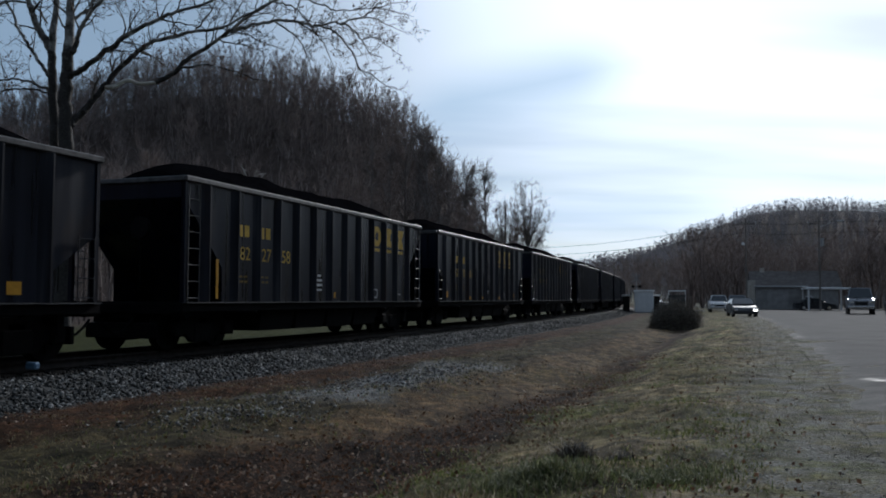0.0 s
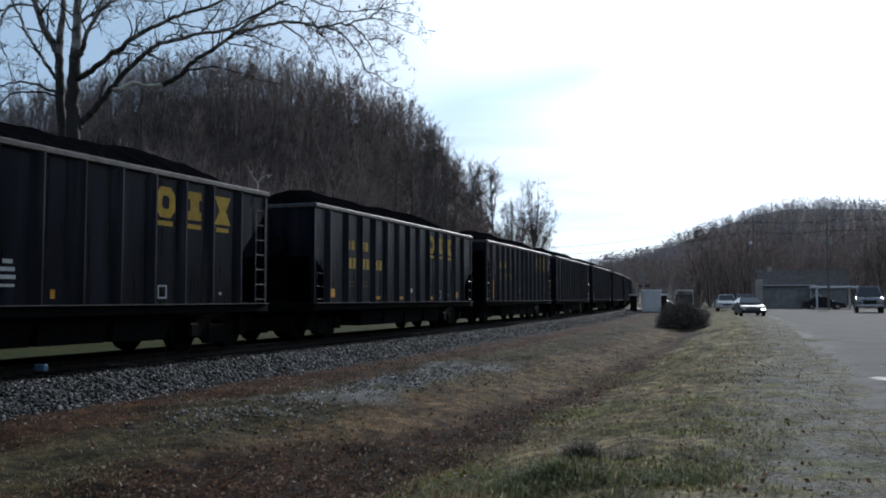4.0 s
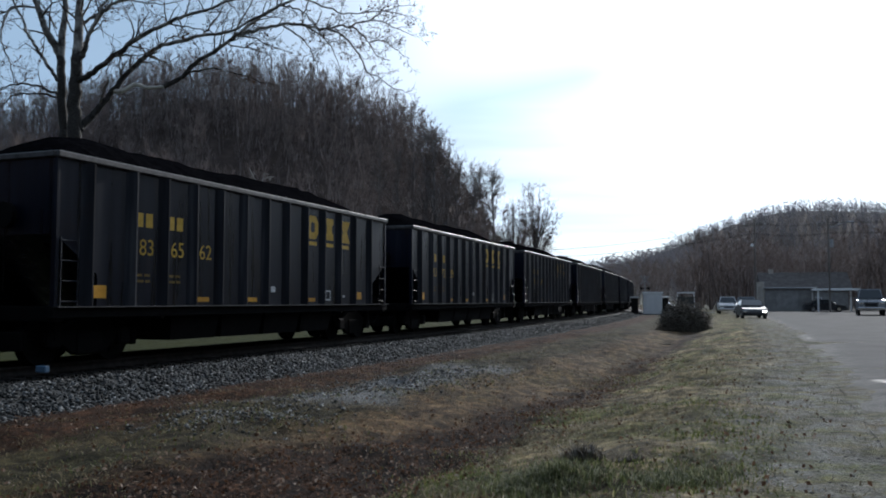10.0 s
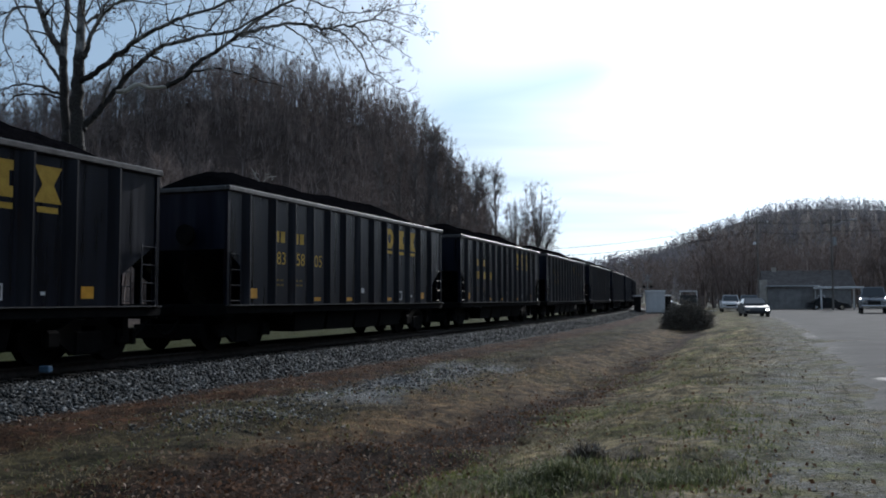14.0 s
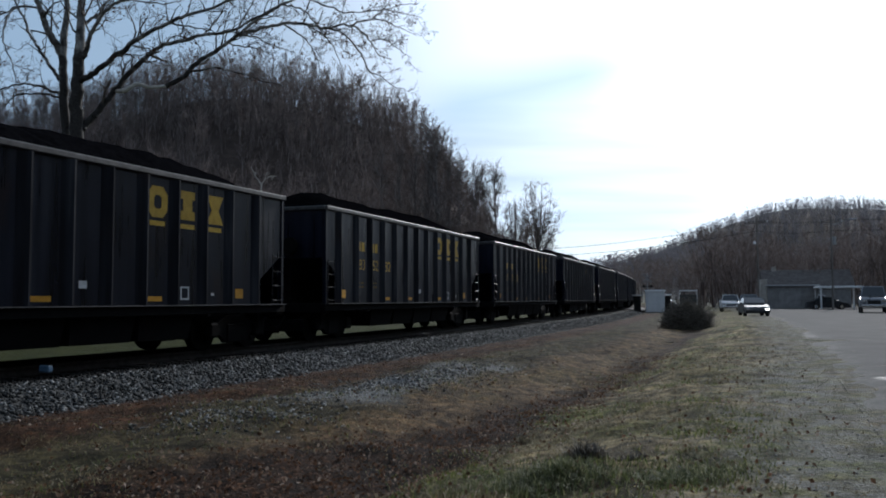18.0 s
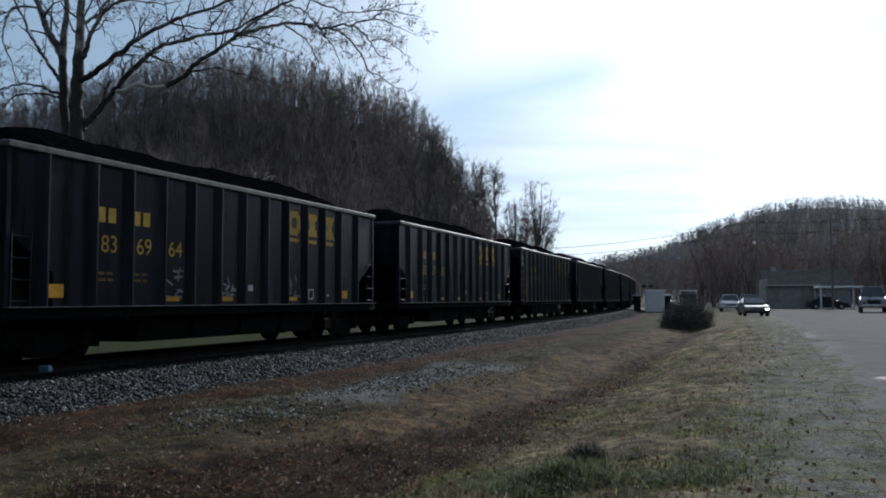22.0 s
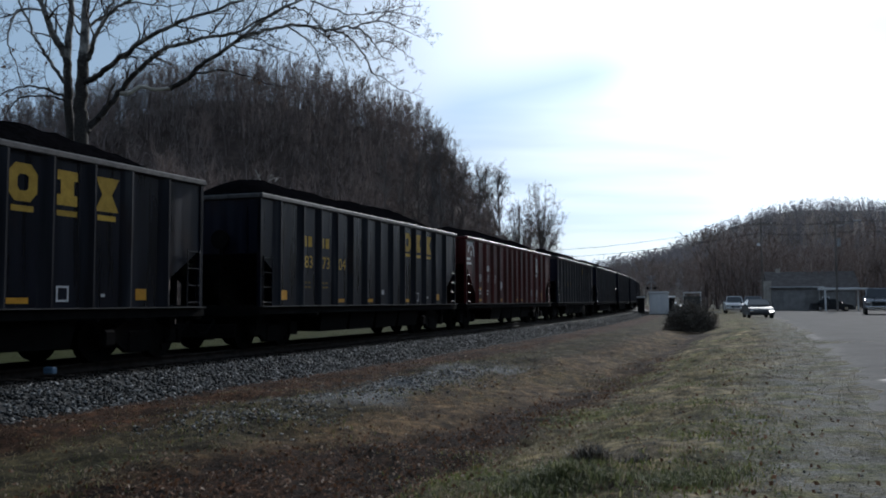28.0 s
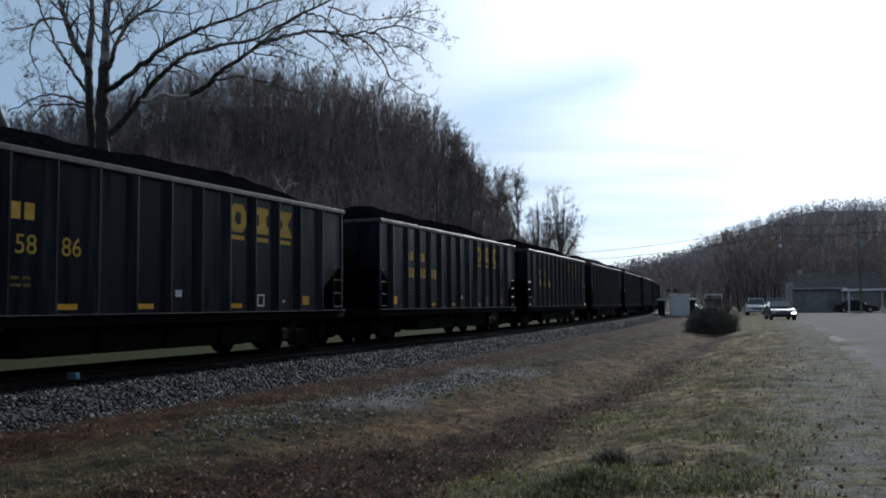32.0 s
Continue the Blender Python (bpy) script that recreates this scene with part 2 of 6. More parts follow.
M["bark"] = surface("grey_bark", (0.05, 0.042, 0.036), (0.11, 0.095, 0.08), 3, 0.9, 0.0, 30, 0.5, (1, 1, 0.3))
M["pale_grey_bark"] = surface("pale_grey_bark", (0.13, 0.117, 0.112), (0.25, 0.232, 0.222), 3, 0.9, 0.0, 30, 0.5, (1, 1, 0.3))

M["pale_bark"] = surface("pale_young_bark", (0.45, 0.43, 0.39), (0.75, 0.73, 0.68), 2, 0.8, 0.0, 20, 0.2)
M["white_paint"] = surface("white_paint", (0.7, 0.71, 0.72), (0.8, 0.8, 0.8), 2, 0.5, 0.0, 30, 0.05)
M["silver"] = surface("silver_car_paint", (0.2, 0.21, 0.23), (0.3, 0.31, 0.33), 2, 0.3, 0.5, 60, 0.0)
M["dark_paint"] = surface("dark_car_paint", (0.02, 0.022, 0.026), (0.04, 0.042, 0.05), 2, 0.3, 0.0, 60, 0.0)
M["rubber"] = surface("tyre_rubber", (0.012, 0.012, 0.012), (0.025, 0.025, 0.025), 8, 0.8)
M["glass"], _, _b = shader("dark_window_glass", 0.06)
_b.inputs["Base Color"].default_value = (0.05, 0.056, 0.062, 1)
M["chrome"], _, _b = shader("chrome", 0.15, 1.0)
_b.inputs["Base Color"].default_value = (0.6, 0.6, 0.62, 1)
M["siding"] = surface("weathered_siding", (0.17, 0.165, 0.165), (0.28, 0.275, 0.27), 1.5, 0.8, 0.0, 20, 0.2)
M["roofing"] = surface("dark_roofing", (0.012, 0.012, 0.013), (0.028, 0.027, 0.026), 2, 0.97, 0.0, 30, 0.4, spec=0.02)
M["wood_pole"] = surface("weathered_pole", (0.12, 0.108, 0.098), (0.21, 0.19, 0.175), 3, 0.9, 0.0, 40, 0.4, (1, 1, 0.1))
M["lamp_on"], _nt, _b = shader("lit_headlamp", 0.2)
_b.inputs["Emission Color"].default_value, _b.inputs["Emission Strength"].default_value = (1, 0.97, 0.9, 1), 6.0
M["galv"] = surface("galvanised_steel", (0.3, 0.31, 0.32), (0.45, 0.46, 0.47), 3, 0.45, 0.3, 40, 0.05)


def attr(nt, name):
    a = nt.nodes.new("ShaderNodeAttribute")
    a.attribute_name = name
    return a.outputs["Fac"]


def band(nt, v, a, b, c, d):
    """1 between b and c, falling to 0 at a and d."""
    def mr(x0, x1):
        n = nt.nodes.new("ShaderNodeMapRange")
        n.interpolation_type = "SMOOTHSTEP"
        n.inputs[1].default_value, n.inputs[2].default_value = x0, x1
        nt.links.new(v, n.inputs[0])
        return n.outputs[0]
    up, down = mr(a, b), mr(c, d)
    k = nt.nodes.new("ShaderNodeMath")
    k.operation, k.use_clamp = "SUBTRACT", True
    nt.links.new(up, k.inputs[0]); nt.links.new(down, k.inputs[1])
    return k.outputs[0]


def math_node(nt, op, a, b):
    k = nt.nodes.new("ShaderNodeMath")
    k.operation = op
    for i, v in enumerate((a, b)):
        if isinstance(v, (int, float)):
            k.inputs[i].default_value = v
        else:
            nt.links.new(v, k.inputs[i])
    return k.outputs[0]


def ground_material():
    m, nt, b = shader("verge_grass_and_leaves", 0.95)
    b.inputs["Specular IOR Level"].default_value = 0.08
    off, along = attr(nt, "off"), attr(nt, "along")
    big = noise_node(nt, 0.45, 5, 0.6)
    mid = noise_node(nt, 2.2, 5, 0.65)
    fine = noise_node(nt, 17, 4, 0.7)
    dots = noise_node(nt, 32, 3, 0.6)
    # the bands waver
    wv = math_node(nt, "MULTIPLY_ADD", big, 1.8)
    wv.node.inputs[2].default_value = -0.9
    wv2 = math_node(nt, "MULTIPLY_ADD", mid, 1.3)
    wv2.node.inputs[2].default_value = -0.65
    o = math_node(nt, "ADD", math_node(nt, "ADD", off, wv), wv2)
    grass = ramp(nt, mid, [(0.34, (0.055, 0.048, 0.028)), (0.5, (0.145, 0.117, 0.066)), (0.64, (0.25, 0.195, 0.118))])
    green = ramp(nt, fine, [(0.35, (0.028, 0.04, 0.012)), (0.65, (0.10, 0.115, 0.035))])
    grass = mixed(nt, ramp(nt, big, [(0.42, (0, 0, 0)), (0.62, (0.8, 0.8, 0.8))]), grass, green)
    red = ramp(nt, fine, [(0.36, (0.012, 0.007, 0.0045)), (0.64, (0.068, 0.033, 0.018))])
    dark = ramp(nt, fine, [(0.38, (0.006, 0.004, 0.003)), (0.54, (0.026, 0.0135, 0.0085)), (0.68, (0.085, 0.044, 0.025))])
    grit = ramp(nt, dots, [(0.3, (0.085, 0.083, 0.074)), (0.5, (0.15, 0.147, 0.134)), (0.72, (0.25, 0.245, 0.228))])
    # green-brown turf band, darkened further to stand in for lens falloff
    dim_turf = ramp(nt, fine, [(0.35, (0.010, 0.0085, 0.005)), (0.65, (0.05, 0.041, 0.023))])
    col = mixed(nt, math_node(nt, "MULTIPLY", band(nt, o, 4.4, 5.3, 7.6, 8.8), 0.88), grass, dim_turf)
    patchy = ramp(nt, noise_node(nt, 1.15, 6, 0.62), [(0.36, (0.42, 0.4, 0.4)), (0.5, (0.95, 0.95, 0.95)), (0.62, (1.4, 1.36, 1.28))])
    col = mixed(nt, band(nt, o, 2.2, 3.2, 4.9, 5.8), col, red)
    # wide leafy hollow near by, a narrow rut farther along
    rosy = ramp(nt, fine, [(0.36, (0.028, 0.017, 0.01)), (0.64, (0.125, 0.073, 0.042))])
    col = mixed(nt, math_node(nt, "MULTIPLY", band(nt, o, 7.4, 8.2, 9.6, 10.4), 0.7), col, rosy)
    narrow = nt.nodes.new("ShaderNodeMapRange")
    narrow.inputs[1].default_value, narrow.inputs[2].default_value, narrow.inputs[3].default_value, narrow.inputs[4].default_value = 11.0, 21.0, 0.0, -1.9
    nt.links.new(along, narrow.inputs[0])
    inner = math_node(nt, "ADD", o, narrow.outputs[0])
    col = mixed(nt, math_node(nt, "MULTIPLY", band(nt, inner, 7.3, 8.2, 90, 91), band(nt, o, 0, 1, 10.0, 10.9)), col, dark)
    pan = math_node(nt, "MULTIPLY", band(nt, o, 5.3, 5.9, 7.2, 7.9), band(nt, along, 16.3, 17.6, 24.0, 26.0))
    col = mixed(nt, 1.0, col, patchy, "MULTIPLY")
    tufts = ramp(nt, noise_node(nt, 4.6, 4, 0.6), [(0.36, (0.5, 0.5, 0.5)), (0.5, (0.97, 0.97, 0.97)), (0.64, (1.5, 1.46, 1.36))])
    col = mixed(nt, 1.0, col, tufts, "MULTIPLY")
    col = mixed(nt, pan, col, ramp(nt, dots, [(0.3, (0.075, 0.075, 0.075)), (0.5, (0.14, 0.14, 0.138)), (0.72, (0.25, 0.25, 0.248))]))
    edge = band(nt, o, 12.2, 13.7, 900, 1000)
    patch = ramp(nt, mid, [(0.4, (0.1, 0.1, 0.1)), (0.6, (0.9, 0.9, 0.9))])
    col = mixed(nt, math_node(nt, "MULTIPLY", edge, patch), col, grit)
    # the far side is short green lawn, woods' floor beyond it
    lawn = ramp(nt, mid, [(0.3, (0.014, 0.02, 0.004)), (0.7, (0.042, 0.045, 0.009))])
    col = mixed(nt, band(nt, off, -900, -899, -3, -1), col, lawn)
    litter = ramp(nt, big, [(0.3, (0.038, 0.029, 0.025)), (0.7, (0.085, 0.064, 0.054))])
    col = mixed(nt, attr(nt, "wood"), col, litter)
    speck = ramp(nt, dots, [(0.34, (0.75, 0.75, 0.75)), (0.66, (1.22, 1.22, 1.22))])
    col = mixed(nt, 0.7, col, speck, "MULTIPLY")
    nt.links.new(col, b.inputs["Base Color"])
    h = math_node(nt, "ADD", fine, dots)
    bumped(nt, b, h, 0.9, 0.045)
    return m


def sycamore_material():
    """Dark flaking bark at the foot that gives way to smooth pale bark higher up."""
    m, nt, b = shader("mottled_sycamore_bark", 0.85)
    b.inputs["Specular IOR Level"].default_value = 0.25
    co, sep = nt.nodes.new("ShaderNodeTexCoord"), nt.nodes.new("ShaderNodeSeparateXYZ")
    nt.links.new(co.outputs["Object"], sep.inputs[0])
    blotch, fine = noise_node(nt, 2.6, 5, 0.6), noise_node(nt, 16, 4, 0.6)
    height = math_node(nt, "MULTIPLY_ADD", blotch, 6.0)
    nt.links.new(sep.outputs[2], height.node.inputs[2])
    peel = band(nt, height, 13.2, 15.6, 900, 901)
    dark = ramp(nt, fine, [(0.35, (0.02, 0.018, 0.017)), (0.65, (0.055, 0.05, 0.046))])
    pale = ramp(nt, blotch, [(0.36, (0.10, 0.095, 0.09)), (0.5, (0.21, 0.205, 0.195)), (0.64, (0.34, 0.33, 0.31))])
    nt.links.new(mixed(nt, peel, dark, pale), b.inputs["Base Color"])
    bumped(nt, b, fine, 0.5, 0.015)
    return m


M["sycamore"] = sycamore_material()
M["ground"] = ground_material()


def island_material(name, stops, rough=0.9, spec=0.2, through_light=0.0):
    """A colour picked at random for each loose piece."""
    m, nt, b = shader(name, rough)
    b.inputs["Specular IOR Level"].default_value = spec
    g = nt.nodes.new("ShaderNodeNewGeometry")
    col = ramp(nt, g.outputs["Random Per Island"], stops)
    fine = noise_node(nt, 30, 3, 0.6)
    col = mixed(nt, 0.5, col, ramp(nt, fine, [(0.3, (0.65, 0.65, 0.65)), (0.7, (1.2, 1.2, 1.2))]), "MULTIPLY")
    nt.links.new(col, b.inputs["Base Color"])
    if through_light:
        tr, mx = nt.nodes.new("ShaderNodeBsdfTranslucent"), nt.nodes.new("ShaderNodeMixShader")
        mx.inputs[0].default_value = through_light
        nt.links.new(col, tr.inputs[0])
        nt.links.new(b.outputs[0], mx.inputs[1]); nt.links.new(tr.outputs[0], mx.inputs[2])
        nt.links.new(mx.outputs[0], nt.nodes["Material Output"].inputs[0])
    return m


M["twig"] = island_material("winter_twigs", [(0, (0.095, 0.074, 0.067)), (0.6, (0.2, 0.162, 0.148)), (1, (0.35, 0.3, 0.28))], through_light=0.17)
# ridge twigs: the haze of distance is put into this paler, greyer colour
M["hazed_twig"] = island_material("haze_toned_twigs", [(0, (0.135, 0.13, 0.138)), (0.6, (0.225, 0.217, 0.232)), (1, (0.31, 0.302, 0.318))], through_light=0.27)
M["stones"] = island_material("loose_ballast_stones", [(0, (0.012, 0.013, 0.013)), (0.4, (0.034, 0.036, 0.036)), (0.8, (0.085, 0.088, 0.088)), (1, (0.24, 0.245, 0.245))], 0.8, 0.2)
M["pale_stones"] = island_material("loose_pale_gravel", [(0, (0.042, 0.041, 0.039)), (0.4, (0.10, 0.099, 0.095)), (0.8, (0.185, 0.182, 0.175)), (1, (0.38, 0.375, 0.36))], 0.85, 0.15)
M["straw"] = island_material("dead_grass_blades", [(0, (0.08, 0.064, 0.034)), (0.5, (0.165, 0.133, 0.072)), (0.9, (0.28, 0.225, 0.135)), (1, (0.45, 0.4, 0.3))], 0.72, 0.15, through_light=0.5)
M["blade"] = island_material("green_grass_blades", [(0, (0.05, 0.07, 0.018)), (0.5, (0.10, 0.125, 0.032)), (0.85, (0.17, 0.17, 0.055)), (1, (0.4, 0.36, 0.2))], 0.68, 0.22, through_light=0.5)
M["leaf"] = island_material("dead_leaves", [(0, (0.05, 0.025, 0.014)), (0.6, (0.13, 0.07, 0.04)), (0.85, (0.2, 0.12, 0.08)), (1, (0.42, 0.34, 0.27))], 0.8, 0.2, through_light=0.25)


def asphalt_material():
    """Worn asphalt: its edge is broken up by grit, with a few shallow puddles."""
    m, nt, b = shader("worn_damp_asphalt", 0.8)
    b.inputs["Specular IOR Level"].default_value = 0.07
    mid, fine, off = noise_node(nt, 0.7, 5, 0.6), noise_node(nt, 40, 3, 0.6), attr(nt, "off")
    col = ramp(nt, mid, [(0.3, (0.028, 0.028, 0.03)), (0.7, (0.06, 0.06, 0.06))])
    ragged = math_node(nt, "MULTIPLY_ADD", noise_node(nt, 1.6, 5, 0.65), 2.6)
    nt.links.new(off, ragged.node.inputs[2])
    dirt = ramp(nt, fine, [(0.3, (0.06, 0.058, 0.052)), (0.7, (0.15, 0.146, 0.135))])
    col = mixed(nt, math_node(nt, "MULTIPLY", band(nt, ragged, 0, 1, 15.6, 16.4), 0.85), col, dirt)
    col = mixed(nt, 0.7, col, ramp(nt, fine, [(0.3, (0.6, 0.6, 0.6)), (0.7, (1.3, 1.3, 1.3))]), "MULTIPLY")
    puddle = math_node(nt, "MULTIPLY", ramp(nt, noise_node(nt, 0.9, 3, 0.5), [(0.62, (0, 0, 0)), (0.74, (1, 1, 1))]), band(nt, off, 14.1, 14.4, 14.9, 15.4))
    col = mixed(nt, puddle, col, (0.03, 0.03, 0.028))
    nt.links.new(col, b.inputs["Base Color"])
    nt.links.new(mixed(nt, puddle, (0.9, 0.9, 0.9), (0.4, 0.4, 0.4)), b.inputs["Roughness"])
    bumped(nt, b, mixed(nt, puddle, fine, (0.5, 0.5, 0.5)), 0.35, 0.01)
    return m


M["asphalt"] = asphalt_material()


def hopper_paint(name, low, mid, high, rough):
    """Blue-black paint with rain streaks, a little rust and road dust, different on every piece."""
    m, nt, b = shader(name, rough)
    b.inputs["Specular IOR Level"].default_value = 0.2
    co, oi = nt.nodes.new("ShaderNodeTexCoord"), nt.nodes.new("ShaderNodeObjectInfo")
    shift = nt.nodes.new("ShaderNodeVectorMath")
    shift.operation = "MULTIPLY_ADD"
    shift.inputs[1].default_value = (37, 53, 19)
    nt.links.new(oi.outputs["Random"], shift.inputs[0]); nt.links.new(co.outputs["Object"], shift.inputs[2])

    def grain(scale, stretch, detail):
        mp, n = nt.nodes.new("ShaderNodeMapping"), nt.nodes.new("ShaderNodeTexNoise")
        mp.inputs["Scale"].default_value = stretch
        n.inputs["Scale"].default_value, n.inputs["Detail"].default_value = scale, detail
        nt.links.new(shift.outputs[0], mp.inputs[0]); nt.links.new(mp.outputs[0], n.inputs["Vector"])
        return n.outputs[0]
    streak, patch = grain(4.5, (1, 1, 0.07), 5), grain(1.1, (1, 1, 0.6), 5)
    col = ramp(nt, streak, [(0.36, low), (0.56, mid), (0.74, high)])
    col = mixed(nt, ramp(nt, patch, [(0.58, (0, 0, 0)), (0.72, (0.55, 0.55, 0.55))]), col, (0.017, 0.0085, 0.007))
    nt.links.new(col, b.inputs["Base Color"])
    nt.links.new(ramp(nt, streak, [(0.35, (rough - 0.06,) * 3), (0.7, (rough + 0.18,) * 3)]), b.inputs["Roughness"])
    bumped(nt, b, patch, 0.12, 0.03)
    return m


M["car_black"] = hopper_paint("hopper_black_paint", (0.0014, 0.0026, 0.0075), (0.003, 0.0052, 0.0145), (0.009, 0.0118, 0.021), 0.3)
M["car_red"] = hopper_paint("oxide_red_paint", (0.024, 0.0032, 0.0036), (0.06, 0.0082, 0.0082), (0.1, 0.02, 0.017), 0.4)
# posts paler than the panels: their sun glint is put into the paint
M["post"] = hopper_paint("glint_lifted_post", (0.003, 0.0042, 0.0085), (0.011, 0.0132, 0.0205), (0.042, 0.045, 0.052), 0.36)


def ballast_material():
    """Crushed stone, near-black between and beside the rails."""
    m, nt, b = shader("ballast_stone", 0.88)
    b.inputs["Specular IOR Level"].default_value = 0.2
    mid, fine = noise_node(nt, 9, 5, 0.6), noise_node(nt, 55, 3, 0.6)
    col = ramp(nt, mid, [(0.32, (0.02, 0.021, 0.021)), (0.68, (0.06, 0.061, 0.06))])
    near_black = ramp(nt, fine, [(0.3, (0.004, 0.004, 0.004)), (0.7, (0.012, 0.011, 0.011))])
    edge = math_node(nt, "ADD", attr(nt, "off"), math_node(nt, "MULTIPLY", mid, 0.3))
    nt.links.new(mixed(nt, band(nt, edge, -3.0, -2.4, 1.85, 2.1), col, near_black), b.inputs["Base Color"])
    bumped(nt, b, fine, 0.6, 0.02)
    return m


M["stone"] = ballast_material()
M["dark_stones"] = island_material("dark_crown_stones", [(0, (0.004, 0.004, 0.004)), (0.7, (0.011, 0.011, 0.011)), (1, (0.035, 0.035, 0.035))], 0.9, 0.1)
M["pale_road"] = surface("pale_worn_pavement", (0.16, 0.16, 0.155), (0.26, 0.255, 0.245), 0.8, 0.9, 0.0, 40, 0.3, spec=0.1)


# ---- mesh helpers ----
def mesh_of(name, verts, faces, material, smooth_faces=False):
    me = bpy.data.meshes.new(name)
    me.from_pydata([tuple(v) for v in verts], [], [tuple(f) for f in faces])
    me.materials.append(material)
    if smooth_faces:
        me.polygons.foreach_set("use_smooth", [True] * len(me.polygons))
    me.update()
    return me


def big_mesh(name, verts, faces, material):
    """Fast mesh from arrays of triangles or quads."""
    verts, faces = np.asarray(verts, np.float32), np.asarray(faces, np.int32)
    me = bpy.data.meshes.new(name)
    n, k = faces.shape
    me.vertices.add(len(verts)); me.loops.add(n * k); me.polygons.add(n)
    me.vertices.foreach_set("co", verts.ravel())
    me.loops.foreach_set("vertex_index", faces.ravel())
    me.polygons.foreach_set("loop_start", np.arange(0, n * k, k, dtype=np.int32))
    me.update(calc_edges=True)
    me.materials.append(material)
    return me


def put(name, me, parent=None, m=None, label=""):
    ob = new(name, me)
    if m is not None:
        ob.matrix_basis = m
    if parent is not None:
        ob.parent = parent
    if label:
        ob["label"] = label
    return ob


def part(name, bm, material, parent, label=""):
    me = bpy.data.meshes.new(name)
    bm.to_mesh(me)
    bm.free()
    me.materials.append(material)
    return put(name, me, parent, None, label)


def boxes(*specs):
    """One bmesh of boxes (x0, x1, y0, y1, z0, z1), with softened edges where a seventh number is given."""
    bm = bmesh.new()
    for sp in specs:
        x0, x1, y0, y1, z0, z1 = sp[:6]
        r = bmesh.ops.create_cube(bm, size=1, matrix=Matrix.LocRotScale(((x0 + x1) / 2, (y0 + y1) / 2, (z0 + z1) / 2), None, (x1 - x0, y1 - y0, z1 - z0)))
        if len(sp) > 6:
            es = {e for v in r["verts"] for e in v.link_edges}
            bmesh.ops.bevel(bm, geom=list(es), offset=sp[6], segments=1, affect="EDGES")
    return bm


def prism(poly, axis, a, b):
    """A plate: a polygon of (u, v) pushed from a to b along an axis; u, v are the other two axes in order."""
    bm = bmesh.new()
    rings = []
    for d in (a, b):
        ring = []
        for u, v in poly:
            co = {"x": (d, u, v), "y": (u, d, v), "z": (u, v, d)}[axis]
            ring.append(bm.verts.new(co))
        rings.append(ring)
    n = len(poly)
    bm.faces.new(rings[0]); bm.faces.new(rings[1][::-1])
    for i in range(n):
        bm.faces.new((rings[0][i], rings[1][i], rings[1][(i + 1) % n], rings[0][(i + 1) % n]))
    bmesh.ops.recalc_face_normals(bm, faces=bm.faces)
    return bm


def rod(bm, p, q, r, sides=6, r2=None):
    p, q = Vector(p), Vector(q)
    d = q - p
    m = Matrix.Translation((p + q) / 2) @ d.to_track_quat("Z", "Y").to_matrix().to_4x4()
    bmesh.ops.create_cone(bm, cap_ends=True, segments=sides, radius1=r, radius2=r if r2 is None else r2, depth=d.length, matrix=m)
    return bm


# ---- ground ----
def graded(fine0, fine1, step, far):
    inner = list(np.arange(fine0, fine1 + 1e-6, step))
    up, d = [], step
    v = fine1
    while v < far:
        d *= 1.12
        v += d
        up.append(v)
    dn, d, v = [], step, fine0
    while v > -far:
        d *= 1.12
        v -= d
        dn.append(v)
    return np.array(dn[::-1] + inner + up)


def make_ground():
    xs, ys = graded(-16, 22, 0.22, 3500), graded(2, 40, 0.22, 3500)
    X, Y = np.meshgrid(xs, ys)
    Z = ground_z(X, Y)
    V = np.stack([X.ravel(), Y.ravel(), Z.ravel()], 1)
    nx, ny = len(xs), len(ys)
    i, j = np.meshgrid(np.arange(nx - 1), np.arange(ny - 1))
    a = (j * nx + i).ravel()
    me = big_mesh("ground", V, np.stack([a, a + 1, a + nx + 1, a + nx], 1), M["ground"])
    s, off = track_coords(V[:, 0], V[:, 1])
    wood = np.clip(smooth(16, 24, -off) + smooth(90, 160, off) + smooth(500, 700, np.hypot(V[:, 0], V[:, 1])), 0, 1)
    for name, val in (("off", off), ("along", s), ("wood", wood)):
        me.attributes.new(name, "FLOAT", "POINT").data.foreach_set("value", val.astype(np.float32))
    me.polygons.foreach_set("use_smooth", [True] * len(me.polygons))
    tagged(new("ground", me), "winter verge of tan grass, leaf litter and grit beside the line", "ground", kind="structure")


def swept(name, profile, s_list, material, attrs=False, jitter=0.0):
    """A strip that follows the track: profile of (off, z)."""
    rng = np.random.RandomState(5)
    V = []
    for s in s_list:
        for off, z in profile:
            x, y, th = line_at(s, off)
            V.append((x, y, z + rng.uniform(-jitter, jitter)))
    n, k = len(s_list), len(profile)
    F = [(i * k + j, i * k + j + 1, (i + 1) * k + j + 1, (i + 1) * k + j) for i in range(n - 1) for j in range(k - 1)]
    me = big_mesh(name, V, F, material)
    if attrs:
        me.attributes.new("off", "FLOAT", "POINT").data.foreach_set("value", np.array([off for _ in s_list for off, z in profile], np.float32))
    return me


